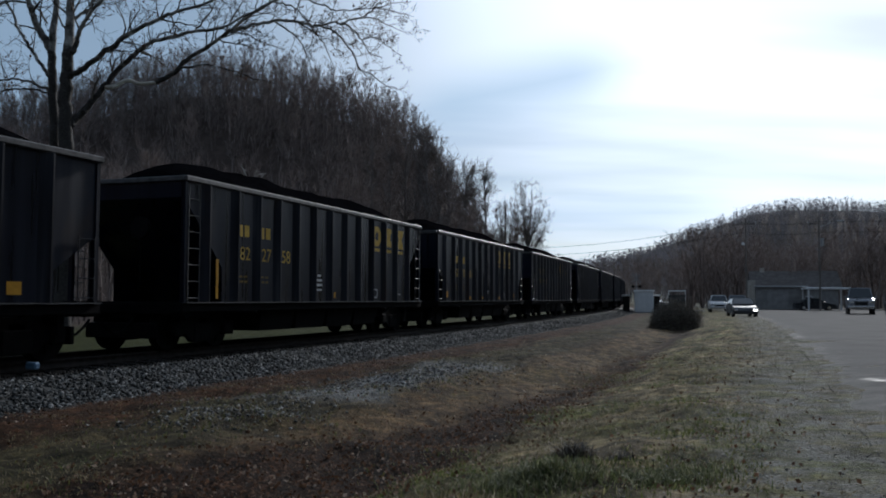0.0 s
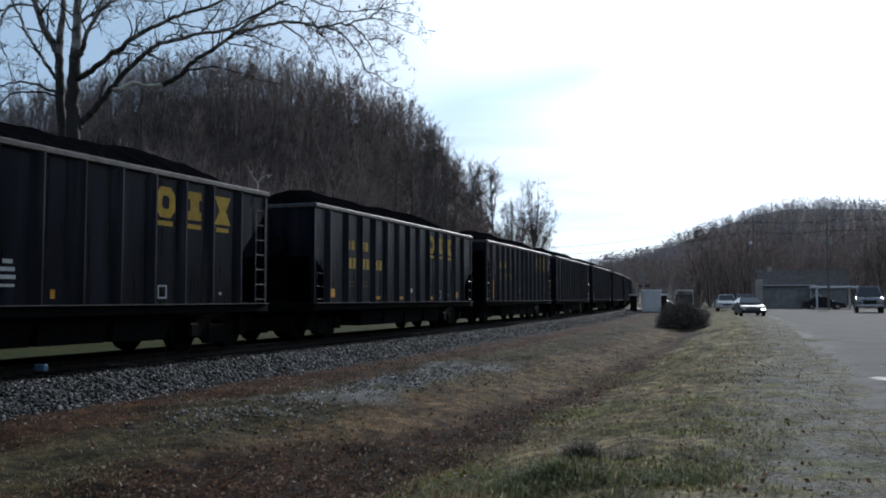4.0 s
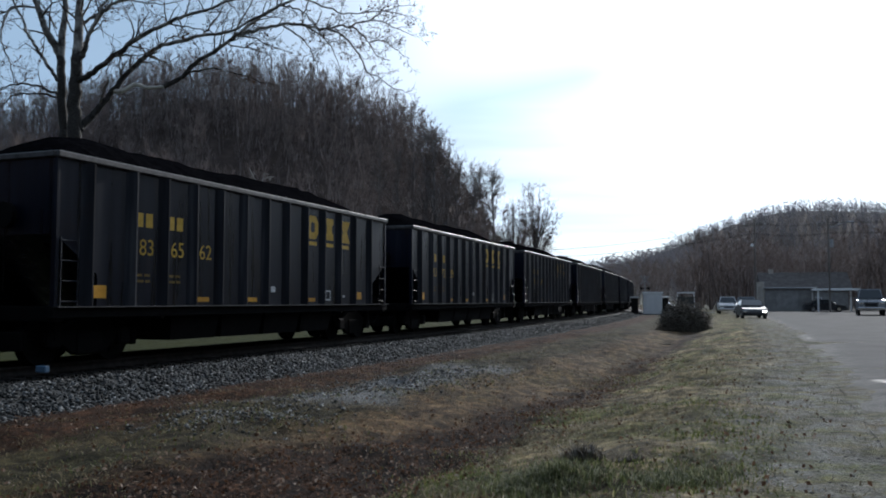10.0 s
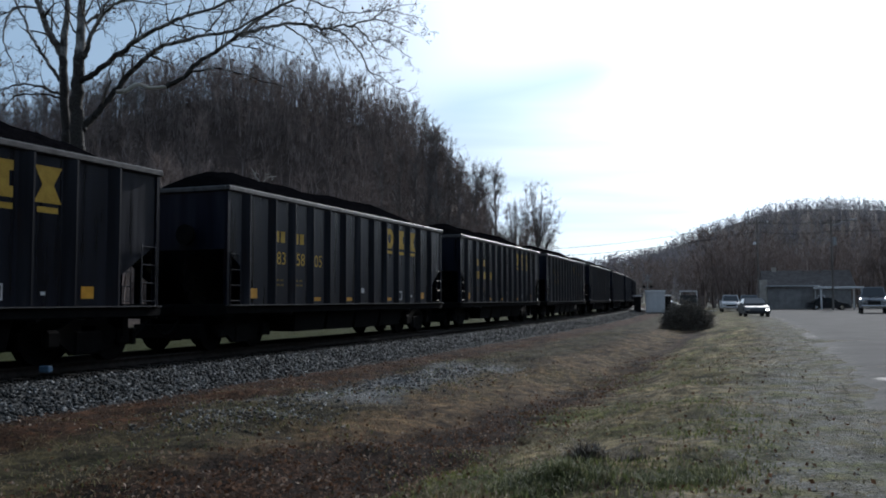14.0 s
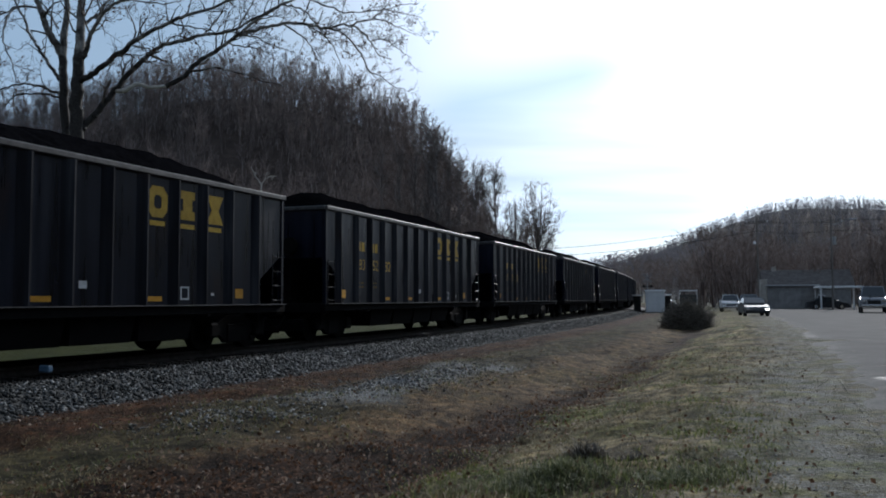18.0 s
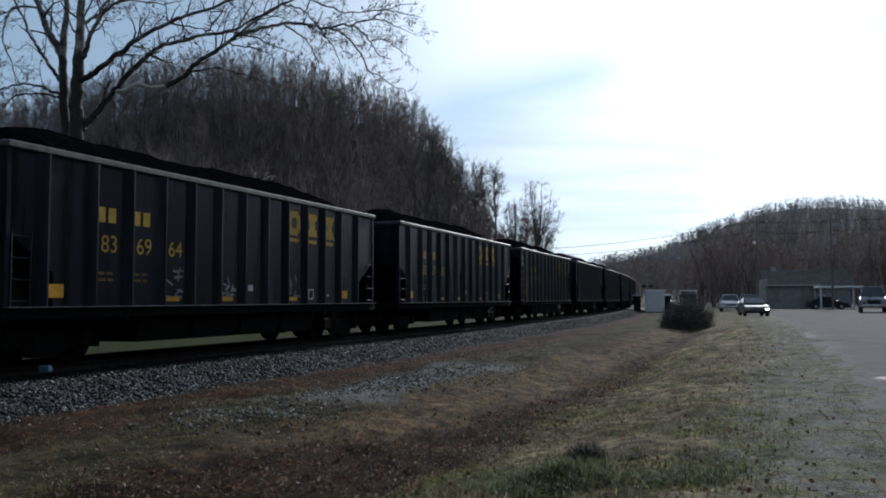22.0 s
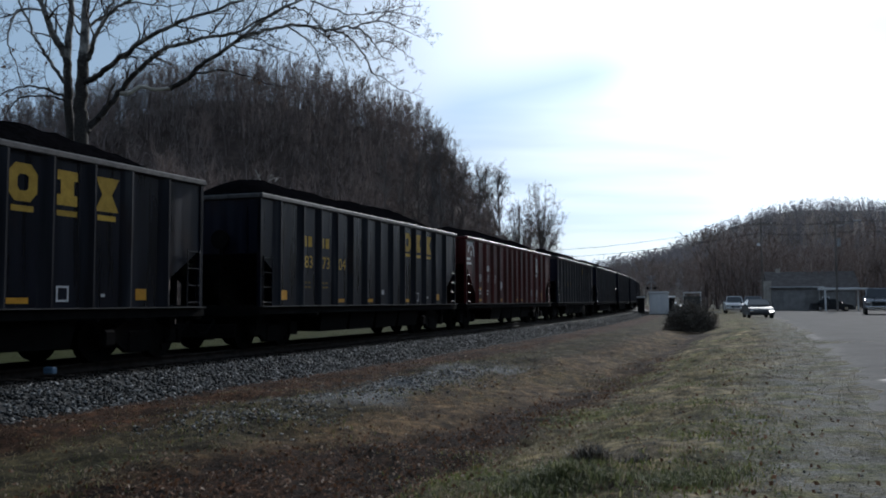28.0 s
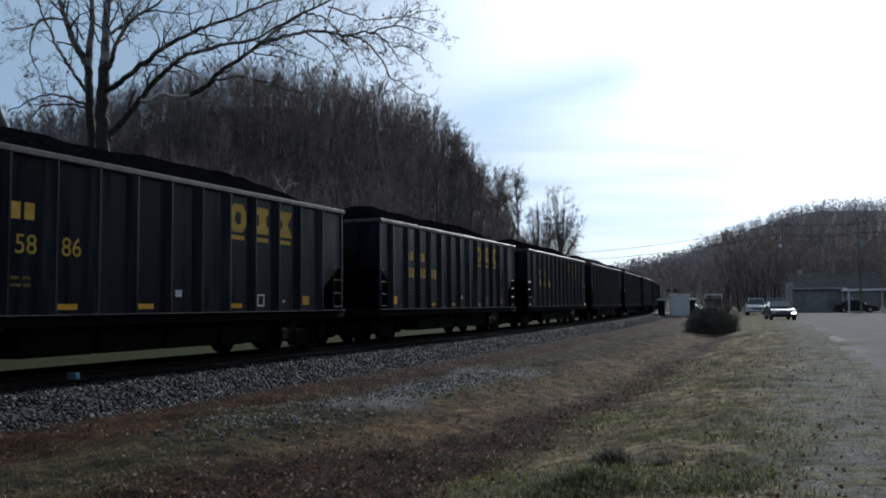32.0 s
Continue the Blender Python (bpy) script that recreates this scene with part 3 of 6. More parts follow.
make_ground()
S_FAR = list(np.arange(-500, -20, 20)) + list(np.arange(-20, 160, 0.8)) + list(np.arange(160, 680, 8))
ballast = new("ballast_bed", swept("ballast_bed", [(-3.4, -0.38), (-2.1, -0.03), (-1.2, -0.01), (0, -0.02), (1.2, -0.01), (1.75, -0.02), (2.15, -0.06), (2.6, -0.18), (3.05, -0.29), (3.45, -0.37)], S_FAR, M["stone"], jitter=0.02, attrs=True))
tagged(ballast, "raised bed of grey crushed stone ballast under the rails", "ballast", kind="structure")
road = new("road", swept("road", [(14.0, -0.10), (14.3, 0.012), (14.8, 0.05), (15.6, 0.085), (17, 0.10), (19, 0.11), (22.6, 0.10), (33, 0.10), (33.02, -0.1)], list(np.arange(-60, 160, 1.0)), M["asphalt"], jitter=0.008, attrs=True))
tagged(road, "worn grey damp asphalt road beside the verge", "road", kind="structure")


crossing = new("crossing_pavement", swept("crossing_pavement", [(-14, -0.2), (-3.6, 0.1), (-1.0, 0.162), (1.0, 0.162), (2.6, 0.12), (4.5, -0.02), (7.5, -0.16), (15.5, 0.02)], [112, 115.5, 119], M["pale_road"]))
tagged(crossing, "pale worn pavement of the road across the rails", "pavement", kind="structure")


def make_track():
    base = tagged(new("railway_track"), "single railway track of worn steel rails on timber sleepers", "track", kind="structure")
    head = [(-0.036, 0.0), (-0.036, -0.035), (-0.01, -0.05), (-0.01, -0.13), (-0.07, -0.15), (-0.07, -0.17), (0.07, -0.17), (0.07, -0.15), (0.01, -0.13), (0.01, -0.05), (0.036, -0.035), (0.036, 0.0), (-0.036, 0.0)]
    for side in (-0.755, 0.755):
        put("rail", swept("rail", [(side + a, RAIL + b) for a, b in head], S_FAR, M["steel"]), base)
    tie = bpy.data.meshes.new("sleeper")
    bm = boxes((-1.3, 1.3, -0.115, 0.115, -0.09, 0.09, 0.012))
    bm.to_mesh(tie); bm.free()
    tie.materials.append(M["tie"])
    rng = random.Random(3)
    for i in range(240):
        x, y, th = line_at(1 + i * 0.5)
        put("sleeper", tie, base, pose(x, y, RAIL - 0.17 - 0.085 + rng.uniform(-0.006, 0.004), 0, 0, -math.degrees(th) + rng.uniform(-0.6, 0.6)))


make_track()

# ---- the coal train ----
PITCH, SPEED, PHASE = 16.1, 14.85, 1.97
HALF, HW = 6.925, 1.55
SILL, TOP = 0.96, 3.70
END_PANEL, RED_END = 1.06, 1.4
# widths of the side panels from the leading end, the two end panels included
WIDTHS = {END_PANEL: [0.85, 1.15] + [0.96] * 10 + [1.07, 1.18], RED_END: [1.56, 1.12, 1.12, 1.04, 1.1, 0.9, 0.9, 0.9, 0.95, 1.02, 1.15, 1.19, 1.12, 1.43]}


@lru_cache(maxsize=None)
def text_mesh(txt, size, mat):
    cu = bpy.data.curves.new("lettering", "FONT")
    cu.body, cu.size, cu.align_x = txt, size, "CENTER"
    ob = new("lettering", cu)
    me = bpy.data.meshes.new_from_object(ob.evaluated_get(bpy.context.evaluated_depsgraph_get()))
    bpy.data.objects.remove(ob)
    me.materials.clear()
    me.materials.append(M[mat])
    return me


def on_side(y, z):
    """Pose on the near side of a car: x along the car away from the viewer's side start, y up, facing out."""
    return Matrix.Translation((HW + 0.005, y, z)) @ Matrix(((0, 0, 1, 0), (1, 0, 0, 0), (0, 1, 0, 0), (0, 0, 0, 1)))


def flat_mesh(name, polys, mat, depth=0.004):
    """Plates of paint-like thickness out of polygons (u, v)."""
    bm = bmesh.new()
    for poly in polys:
        a = [bm.verts.new((u, v, 0)) for u, v in poly]
        b = [bm.verts.new((u, v, -depth)) for u, v in poly]
        bm.faces.new(a)
        for i in range(len(poly)):
            k = (i + 1) % len(poly)
            bm.faces.new((a[i], b[i], b[k], a[k]))
    bmesh.ops.recalc_face_normals(bm, faces=bm.faces)
    me = bpy.data.meshes.new(name)
    bm.to_mesh(me); bm.free()
    me.materials.append(M[mat])
    return me


def rect(w, h, cx=0, cy=0):
    return [(cx - w / 2, cy - h / 2), (cx + w / 2, cy - h / 2), (cx + w / 2, cy + h / 2), (cx - w / 2, cy + h / 2)]


def ring_of(w, h, t):
    return [[(-w / 2, -h / 2), (w / 2, -h / 2), (w / 2, -h / 2 + t), (-w / 2, -h / 2 + t)], [(-w / 2, h / 2 - t), (w / 2, h / 2 - t), (w / 2, h / 2), (-w / 2, h / 2)],
            [(-w / 2, -h / 2 + t), (-w / 2 + t, -h / 2 + t), (-w / 2 + t, h / 2 - t), (-w / 2, h / 2 - t)], [(w / 2 - t, -h / 2 + t), (w / 2, -h / 2 + t), (w / 2, h / 2 - t), (w / 2 - t, h / 2 - t)]]


def panel_y(i, end=END_PANEL):
    """Middle of panel i, counted from the leading end, for a wagon with end panels of that width."""
    w = WIDTHS[end]
    return -0.5 * sum(w) + sum(w[:i]) + 0.5 * w[i]


def make_truck():
    tr = new("truck")
    bm = bmesh.new()
    for sx in (-1, 1):
        x0, x1 = sorted((sx * 0.98, sx * 1.1))
        poly = [(-1.1, 0.42), (-1.1, 0.58), (-0.75, 0.62), (-0.35, 0.82), (0.35, 0.82), (0.75, 0.62), (1.1, 0.58), (1.1, 0.42), (0.7, 0.4), (0.4, 0.2), (-0.4, 0.2), (-0.7, 0.4)]
        p = prism(poly, "x", x0, x1)
        me = bpy.data.meshes.new("t"); p.to_mesh(me); p.free()
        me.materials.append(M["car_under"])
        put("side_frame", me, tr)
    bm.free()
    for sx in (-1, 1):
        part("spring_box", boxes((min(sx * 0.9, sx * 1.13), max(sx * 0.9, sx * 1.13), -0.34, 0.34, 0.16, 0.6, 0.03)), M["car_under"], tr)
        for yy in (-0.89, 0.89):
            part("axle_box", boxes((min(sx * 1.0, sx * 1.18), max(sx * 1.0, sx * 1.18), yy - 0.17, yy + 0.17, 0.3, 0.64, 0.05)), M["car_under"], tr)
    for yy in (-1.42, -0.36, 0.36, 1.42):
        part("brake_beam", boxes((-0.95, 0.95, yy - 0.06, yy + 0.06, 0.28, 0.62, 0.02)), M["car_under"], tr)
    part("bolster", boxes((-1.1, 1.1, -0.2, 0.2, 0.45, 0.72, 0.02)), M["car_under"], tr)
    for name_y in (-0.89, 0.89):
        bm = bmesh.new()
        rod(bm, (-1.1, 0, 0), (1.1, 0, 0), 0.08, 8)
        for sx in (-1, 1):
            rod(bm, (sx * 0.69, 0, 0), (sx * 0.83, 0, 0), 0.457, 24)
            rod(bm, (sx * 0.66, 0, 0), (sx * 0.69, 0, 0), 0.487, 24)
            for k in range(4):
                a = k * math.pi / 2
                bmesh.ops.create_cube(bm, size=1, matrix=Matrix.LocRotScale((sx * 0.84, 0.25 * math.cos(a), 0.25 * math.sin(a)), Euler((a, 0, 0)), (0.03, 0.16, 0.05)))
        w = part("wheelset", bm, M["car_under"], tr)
        w.location = (0, name_y, 0.457)
    return tr


def make_car(kind):
    """A three-bay coal hopper. kind: 'open' ends with a tall slope opening, 'closed' ends with a low one, 'red'."""
    car = new("coal_hopper")
    paint = M["car_red"] if kind == "red" else M["car_black"]
    cut_z, cut_in, cut_low = {"open": (3.25, 1.45, 1.75), "closed": (2.25, 1.05, 1.55), "red": (2.6, 1.5, 1.2)}[kind]
    e, end = (7.75, RED_END) if kind == "red" else (HALF, END_PANEL)
    outline = [(-e + cut_in, SILL), (e - cut_in, SILL), (e - cut_in, cut_low), (e, cut_z), (e, TOP - 0.08), (-e, TOP - 0.08), (-e, cut_z), (-e + cut_in, cut_low)]
    for sx in (1, -1):
        a, b = sorted((sx * (HW - 0.02), sx * HW))
        part("side_sheet", prism(outline, "x", a, b), paint, car)
        part("top_chord", boxes(*[(min(sx * (HW - 0.06), sx * (HW + 0.09)), max(sx * (HW - 0.06), sx * (HW + 0.09)), -e - 0.03, e + 0.03, TOP - 0.10, TOP + 0.02, 0.02)]), paint if kind == "red" else M["chord"], car, "" if kind == "red" else "worn bright steel top chord")
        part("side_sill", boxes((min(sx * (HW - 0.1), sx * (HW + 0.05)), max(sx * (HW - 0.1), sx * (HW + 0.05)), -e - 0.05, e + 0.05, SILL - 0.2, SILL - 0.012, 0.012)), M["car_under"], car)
        part("sill_angle", boxes((min(sx * HW, sx * (HW + 0.13)), max(sx * HW, sx * (HW + 0.13)), -e, e, SILL - 0.008, SILL + 0.012)), M["chord"], car)
    # hat-section side posts
    hat = [(HW, -0.25), (HW + 0.10, -0.03), (HW + 0.10, 0.01), (HW, 0.05)]
    for sx in (1, -1):
        me = bpy.data.meshes.new("side_post")
        bm = prism([(sx * x, y) for x, y in hat], "z", SILL, TOP - 0.10)
        bm.to_mesh(me); bm.free()
        me.materials.append(paint if kind == "red" else M["post"])
        for i in range(1, len(WIDTHS[end])):
            put("side_post", me, car, pose(0, -e + sum(WIDTHS[end][:i]), 0))
        corner = bpy.data.meshes.new("corner_post")
        bm = boxes((min(sx * (HW - 0.08), sx * (HW + 0.03)), max(sx * (HW - 0.08), sx * (HW + 0.03)), -0.05, 0.05, SILL, TOP - 0.1, 0.01))
        bm.to_mesh(corner); bm.free()
        corner.materials.append(paint)
        for sy in (-1, 1):
            put("corner_post", corner, car, pose(0, sy * (e - 0.05), 0))
            bm = bmesh.new()
            for yy in (e - 0.12, e - 0.52):
                rod(bm, (sx * (HW + 0.04), sy * yy, SILL + 0.02), (sx * (HW + 0.04), sy * yy, (TOP - 0.15) if kind == "open" else 2.2), 0.013, 5)
            for k in range(8 if kind == "open" else 4):
                z = SILL + 0.1 + k * 0.36
                rod(bm, (sx * (HW + 0.04), sy * (e - 0.12), z), (sx * (HW + 0.04), sy * (e - 0.52), z), 0.014, 5)
            part("ladder", bm, {"red": paint, "closed": M["post"], "open": M["chord"]}[kind], car, "worn steel ladder" if kind == "open" else "")
    for sy in (-1, 1):
        slope = [(sy * e, cut_z), (sy * e, TOP - 0.1), (sy * (e - 0.03), TOP - 0.1), (sy * (e - 0.04), cut_z + 0.02), (sy * 3.9, 0.75), (sy * 3.95, 0.7)]
        part("slope_sheet", prism(slope, "x", -HW + 0.03, HW - 0.03), paint, car)
        part("end_chord", boxes((-HW, HW, min(sy * (e - 0.06), sy * (e + 0.06)), max(sy * (e - 0.06), sy * (e + 0.06)), TOP - 0.1, TOP + 0.015, 0.02)), paint if kind == "red" else M["chord"], car)
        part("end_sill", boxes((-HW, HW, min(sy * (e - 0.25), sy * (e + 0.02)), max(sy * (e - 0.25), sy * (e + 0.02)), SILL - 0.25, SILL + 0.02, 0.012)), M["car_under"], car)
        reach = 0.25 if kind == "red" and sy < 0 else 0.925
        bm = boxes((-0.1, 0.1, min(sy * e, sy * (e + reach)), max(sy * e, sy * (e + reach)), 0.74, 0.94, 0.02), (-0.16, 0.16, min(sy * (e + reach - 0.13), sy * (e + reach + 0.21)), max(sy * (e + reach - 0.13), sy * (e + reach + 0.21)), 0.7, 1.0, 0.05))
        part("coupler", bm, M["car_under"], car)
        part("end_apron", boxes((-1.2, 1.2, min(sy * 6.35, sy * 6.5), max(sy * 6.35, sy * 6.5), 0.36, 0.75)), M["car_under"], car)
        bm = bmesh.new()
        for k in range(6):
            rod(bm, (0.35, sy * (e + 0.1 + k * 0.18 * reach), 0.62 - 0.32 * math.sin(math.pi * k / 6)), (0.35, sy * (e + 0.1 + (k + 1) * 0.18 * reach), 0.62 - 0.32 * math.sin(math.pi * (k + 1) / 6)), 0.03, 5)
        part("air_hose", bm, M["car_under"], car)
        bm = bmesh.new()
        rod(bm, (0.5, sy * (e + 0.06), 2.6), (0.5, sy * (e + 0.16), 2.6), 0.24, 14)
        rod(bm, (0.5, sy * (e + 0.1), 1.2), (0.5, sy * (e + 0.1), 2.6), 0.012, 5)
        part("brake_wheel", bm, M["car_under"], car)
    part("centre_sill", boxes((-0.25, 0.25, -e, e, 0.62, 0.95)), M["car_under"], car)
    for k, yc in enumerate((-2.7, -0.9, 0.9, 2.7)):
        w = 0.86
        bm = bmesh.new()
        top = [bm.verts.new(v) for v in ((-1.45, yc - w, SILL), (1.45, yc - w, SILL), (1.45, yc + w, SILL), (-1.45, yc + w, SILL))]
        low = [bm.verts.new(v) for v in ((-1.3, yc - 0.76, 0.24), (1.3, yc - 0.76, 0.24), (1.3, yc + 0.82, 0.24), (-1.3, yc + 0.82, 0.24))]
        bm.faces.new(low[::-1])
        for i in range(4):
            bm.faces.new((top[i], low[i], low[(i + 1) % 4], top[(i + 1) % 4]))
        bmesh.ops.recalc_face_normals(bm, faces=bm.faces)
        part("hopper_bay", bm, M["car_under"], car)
    # heaped coal
    rng = random.Random(len(kind))
    nx, ny = 9, 44
    V, F = [], []
    for j in range(ny):
        for i in range(nx):
            u, v = i / (nx - 1) * 2 - 1, j / (ny - 1) * 2 - 1
            h = (1 - abs(u) ** 1.8) * (1 - abs(v) ** 10) * (0.86 + 0.04 * math.sin(v * 6 + len(kind)) + 0.025 * math.sin(v * 15))
            V.append((u * (HW - 0.07), v * (e - 0.08), TOP - 0.2 + h + rng.uniform(-0.03, 0.04)))
    for j in range(ny - 1):
        for i in range(nx - 1):
            a = j * nx + i
            F.append((a, a + 1, a + nx + 1, a + nx))
    put("coal_load", mesh_of("coal_load", V, F, M["coal"]), car, None, "heaped black coal")
    # trucks
    first = make_truck()
    first.parent, first.location = car, (0, 1.375 - e, -LIFT)
    second = copy_thing(first, pose(0, e - 1.375, -LIFT))
    second.parent = car
    side_marks(car, kind)
    return car


# plain paint blocks: a broad ring of four sides with cut corners, a stepped block, (and an hourglass)
LOGO_RING = [[(-0.30, -0.16), (-0.16, -0.32), (0.16, -0.32), (0.30, -0.16), (0.12, -0.10), (0.06, -0.14), (-0.06, -0.14), (-0.11, -0.08)],
             [(0.30, 0.16), (0.16, 0.32), (-0.16, 0.32), (-0.30, 0.16), (-0.11, 0.08), (-0.06, 0.14), (0.06, 0.14), (0.12, 0.10)],
             [(-0.30, -0.16), (-0.11, -0.08), (-0.11, 0.08), (-0.30, 0.16)], [(0.12, -0.10), (0.30, -0.16), (0.30, 0.16), (0.12, 0.10)]]
LOGO_STEP = [rect(0.46, 0.17, 0, 0.235), rect(0.30, 0.13, 0, 0.085), rect(0.30, 0.13, 0, -0.045), rect(0.46, 0.19, 0, -0.205)]


def scribble(seed):
    """Loose pale paint strokes with no letters in them."""
    rng = random.Random(seed)
    polys = []
    for _ in range(9):
        x, y, a, ln, w = rng.uniform(-0.25, 0.25), rng.uniform(-0.28, 0.3), rng.uniform(0, math.pi), rng.uniform(0.12, 0.34), rng.uniform(0.015, 0.04)
        dx, dy = math.cos(a) * ln / 2, math.sin(a) * ln / 2
        nx, ny = -math.sin(a) * w, math.cos(a) * w
        polys.append([(x - dx - nx, y - dy - ny), (x + dx - nx, y + dy - ny), (x + dx + nx * 0.6, y + dy + ny * 0.6), (x - dx + nx, y - dy + ny)])
    return flat_mesh("graffiti", polys, "pale_spray", 0.003)


def side_marks(car, kind):
    def mark(name, me, i, z, label="", dy=0.0):
        put(name, me, car, on_side(panel_y(i, RED_END if kind == "red" else END_PANEL) + dy - 0.17, z), label)
    if kind != "red":
        pair = flat_mesh("owner_mark", [rect(0.2, 0.28, -0.14), rect(0.2, 0.28, 0.14)], "yellow")
        mark("owner_mark", pair, 2, 2.68, "faded yellow paint bars")
        mark("owner_mark", pair, 3, 2.68, "faded yellow paint bars")
        small = flat_mesh("load_data", [rect(0.16, 0.05, -0.12, 0.06), rect(0.16, 0.05, 0.1, 0.06), rect(0.2, 0.05, -0.1, -0.06), rect(0.14, 0.05, 0.12, -0.06)], "dim_yellow")
        mark("load_data", small, 2, 1.52); mark("load_data", small, 3, 1.52)
        hour = [[(-0.3, -0.32), (0.3, -0.32), (0.12, 0), (0.3, 0.32), (-0.3, 0.32), (-0.12, 0)]]
        bar = flat_mesh("underline_bar", [rect(0.46, 0.1)], "yellow")
        c = 9 if kind == "closed" else 10
        for i, polys in ((c, LOGO_RING), (c + 1, LOGO_STEP), (c + 2, hour)):
            mark("logo_block", flat_mesh("logo_block", polys, "yellow"), i, 3.08, "bold yellow paint shape", 0.06)
            mark("underline_bar", bar, i, 2.64, "", 0.06)
        mark("white_frame", flat_mesh("white_frame", ring_of(0.28, 0.28, 0.035), "white"), c + (1 if kind == "closed" else 0), 1.22, "white stencilled frame")
        mark("white_tag", flat_mesh("white_tag", [rect(0.1, 0.06)], "white"), c + 2, 1.2)
        if kind == "closed":
            plate = flat_mesh("reflector", [rect(0.38, 0.24)], "orange", 0.01)
            mark("reflector", plate, 1, 1.24, "orange reflector plate", -0.16); mark("reflector", flat_mesh("reflector", [rect(0.3, 0.22)], "orange", 0.01), 12, 1.22, "", 0.0)
            strip = flat_mesh("reflector_strip", [rect(0.46, 0.1)], "orange", 0.008)
            for i in (4, 6, 9):
                mark("reflector_strip", strip, i, 1.1, "yellow reflector strip")
            mark("white_tag", flat_mesh("white_tag", [rect(0.2, 0.14)], "white"), 7, 1.36)
        else:
            tall = flat_mesh("reflector_strip", [rect(0.1, 0.9)], "orange", 0.008)
            mark("reflector_strip", tall, 1, 1.5, "upright yellow reflector strip", 0.0)
            mark("white_stencil", flat_mesh("white_stencil", [rect(0.2, 0.07, 0, 0.2), rect(0.3, 0.07, 0, 0.07), rect(0.34, 0.07, 0, -0.06), rect(0.3, 0.05, 0, -0.2)], "white"), 6, 1.5)
            mark("reflector_strip", flat_mesh("reflector_strip", [rect(0.1, 0.16)], "orange", 0.008), 7, 1.16)
    else:
        arc = []
        for k in range(9):
            a0, a1 = math.pi * (0.98 - 0.12 * k), math.pi * (0.98 - 0.12 * (k + 1))
            arc.append([(0.15 + 0.32 * math.cos(a0), 0.1 + 0.32 * math.sin(a0)), (0.15 + 0.44 * math.cos(a0), 0.1 + 0.44 * math.sin(a0)), (0.15 + 0.44 * math.cos(a1), 0.1 + 0.44 * math.sin(a1)), (0.15 + 0.32 * math.cos(a1), 0.1 + 0.32 * math.sin(a1))])
        arc += [rect(0.5, 0.1, -0.2, -0.14), rect(0.6, 0.1, -0.12, -0.32), rect(0.14, 0.2, 0.15, 0.1)]
        mark("logo_shape", flat_mesh("logo_shape", arc, "white"), 0, 2.95, "white curved paint shape", -0.02)
        mark("name_bar", flat_mesh("name_bar", [rect(0.7, 0.14)], "white"), 0, 3.45, "white paint bar", -0.02)
        mark("owner_mark", flat_mesh("owner_mark", [rect(0.12, 0.24, -0.2), rect(0.12, 0.24, 0), rect(0.12, 0.24, 0.2)], "white"), 2, 2.5)
        dot = [[(0.2 * math.cos(a * math.pi / 8), 0.2 * math.sin(a * math.pi / 8)) for a in range(16)]]
        mark("white_disc", flat_mesh("white_disc", dot, "white"), 4, 1.78)

        def oval(rx, ry, k):
            return rx * math.cos(k * math.pi / 10), ry * math.sin(k * math.pi / 10)
        wheel = [[oval(0.31, 0.40, k), oval(0.31, 0.40, k + 1), oval(0.19, 0.25, k + 1), oval(0.19, 0.25, k)] for k in range(20)]
        wheel += [[oval(0.11, 0.15, k) for k in range(20)], [(0.02, -0.2), (0.2, -0.36), (0.31, -0.46), (0.31, -0.2), (0.2, -0.1)]]
        mark("emblem", flat_mesh("emblem", wheel, "white"), 11, 2.98, "white ring-shaped painted emblem")
        mark("name_bar", flat_mesh("name_bar", [rect(0.5, 0.11)], "white"), 11, 2.42)
        mark("white_frame", flat_mesh("white_frame", ring_of(0.4, 0.36, 0.04) + [rect(0.24, 0.16)], "white"), 11, 1.46, "white stencilled frame")
        mark("white_tag", flat_mesh("white_tag", [rect(0.2, 0.08)], "white"), 11, 1.14)
        mark("load_data", flat_mesh("load_data", [rect(0.3, 0.06, 0, 0.12), rect(0.26, 0.06, 0, -0.02)], "white"), 1, 1.42)
        mark("load_data", flat_mesh("load_data", [rect(0.3, 0.06, 0, 0.12), rect(0.22, 0.06, 0, -0.02)], "white"), 2, 1.4)
        mark("reflector_bracket", flat_mesh("reflector_bracket", [rect(0.08, 0.5, 0.22), rect(0.5, 0.1, 0, 0.05)], "orange"), 12, 1.35, "yellow bracket-shaped marking", -0.1)
        mark("load_data", flat_mesh("load_data", [rect(0.1, 0.1, -0.12), rect(0.1, 0.1, 0.04)], "white"), 12, 1.22, "", -0.1)
        for i in (7, 8, 9, 10):
            mark("graffiti", scribble(i), i, 1.48, "pale spray-painted scrawl")
        strip = flat_mesh("reflector_strip", [rect(0.44, 0.1)], "orange", 0.008)
        for i in (1, 4, 7, 8):
            mark("reflector_strip", strip, i, 1.12)
        mark("reflector_strip", strip, 1, 1.6)


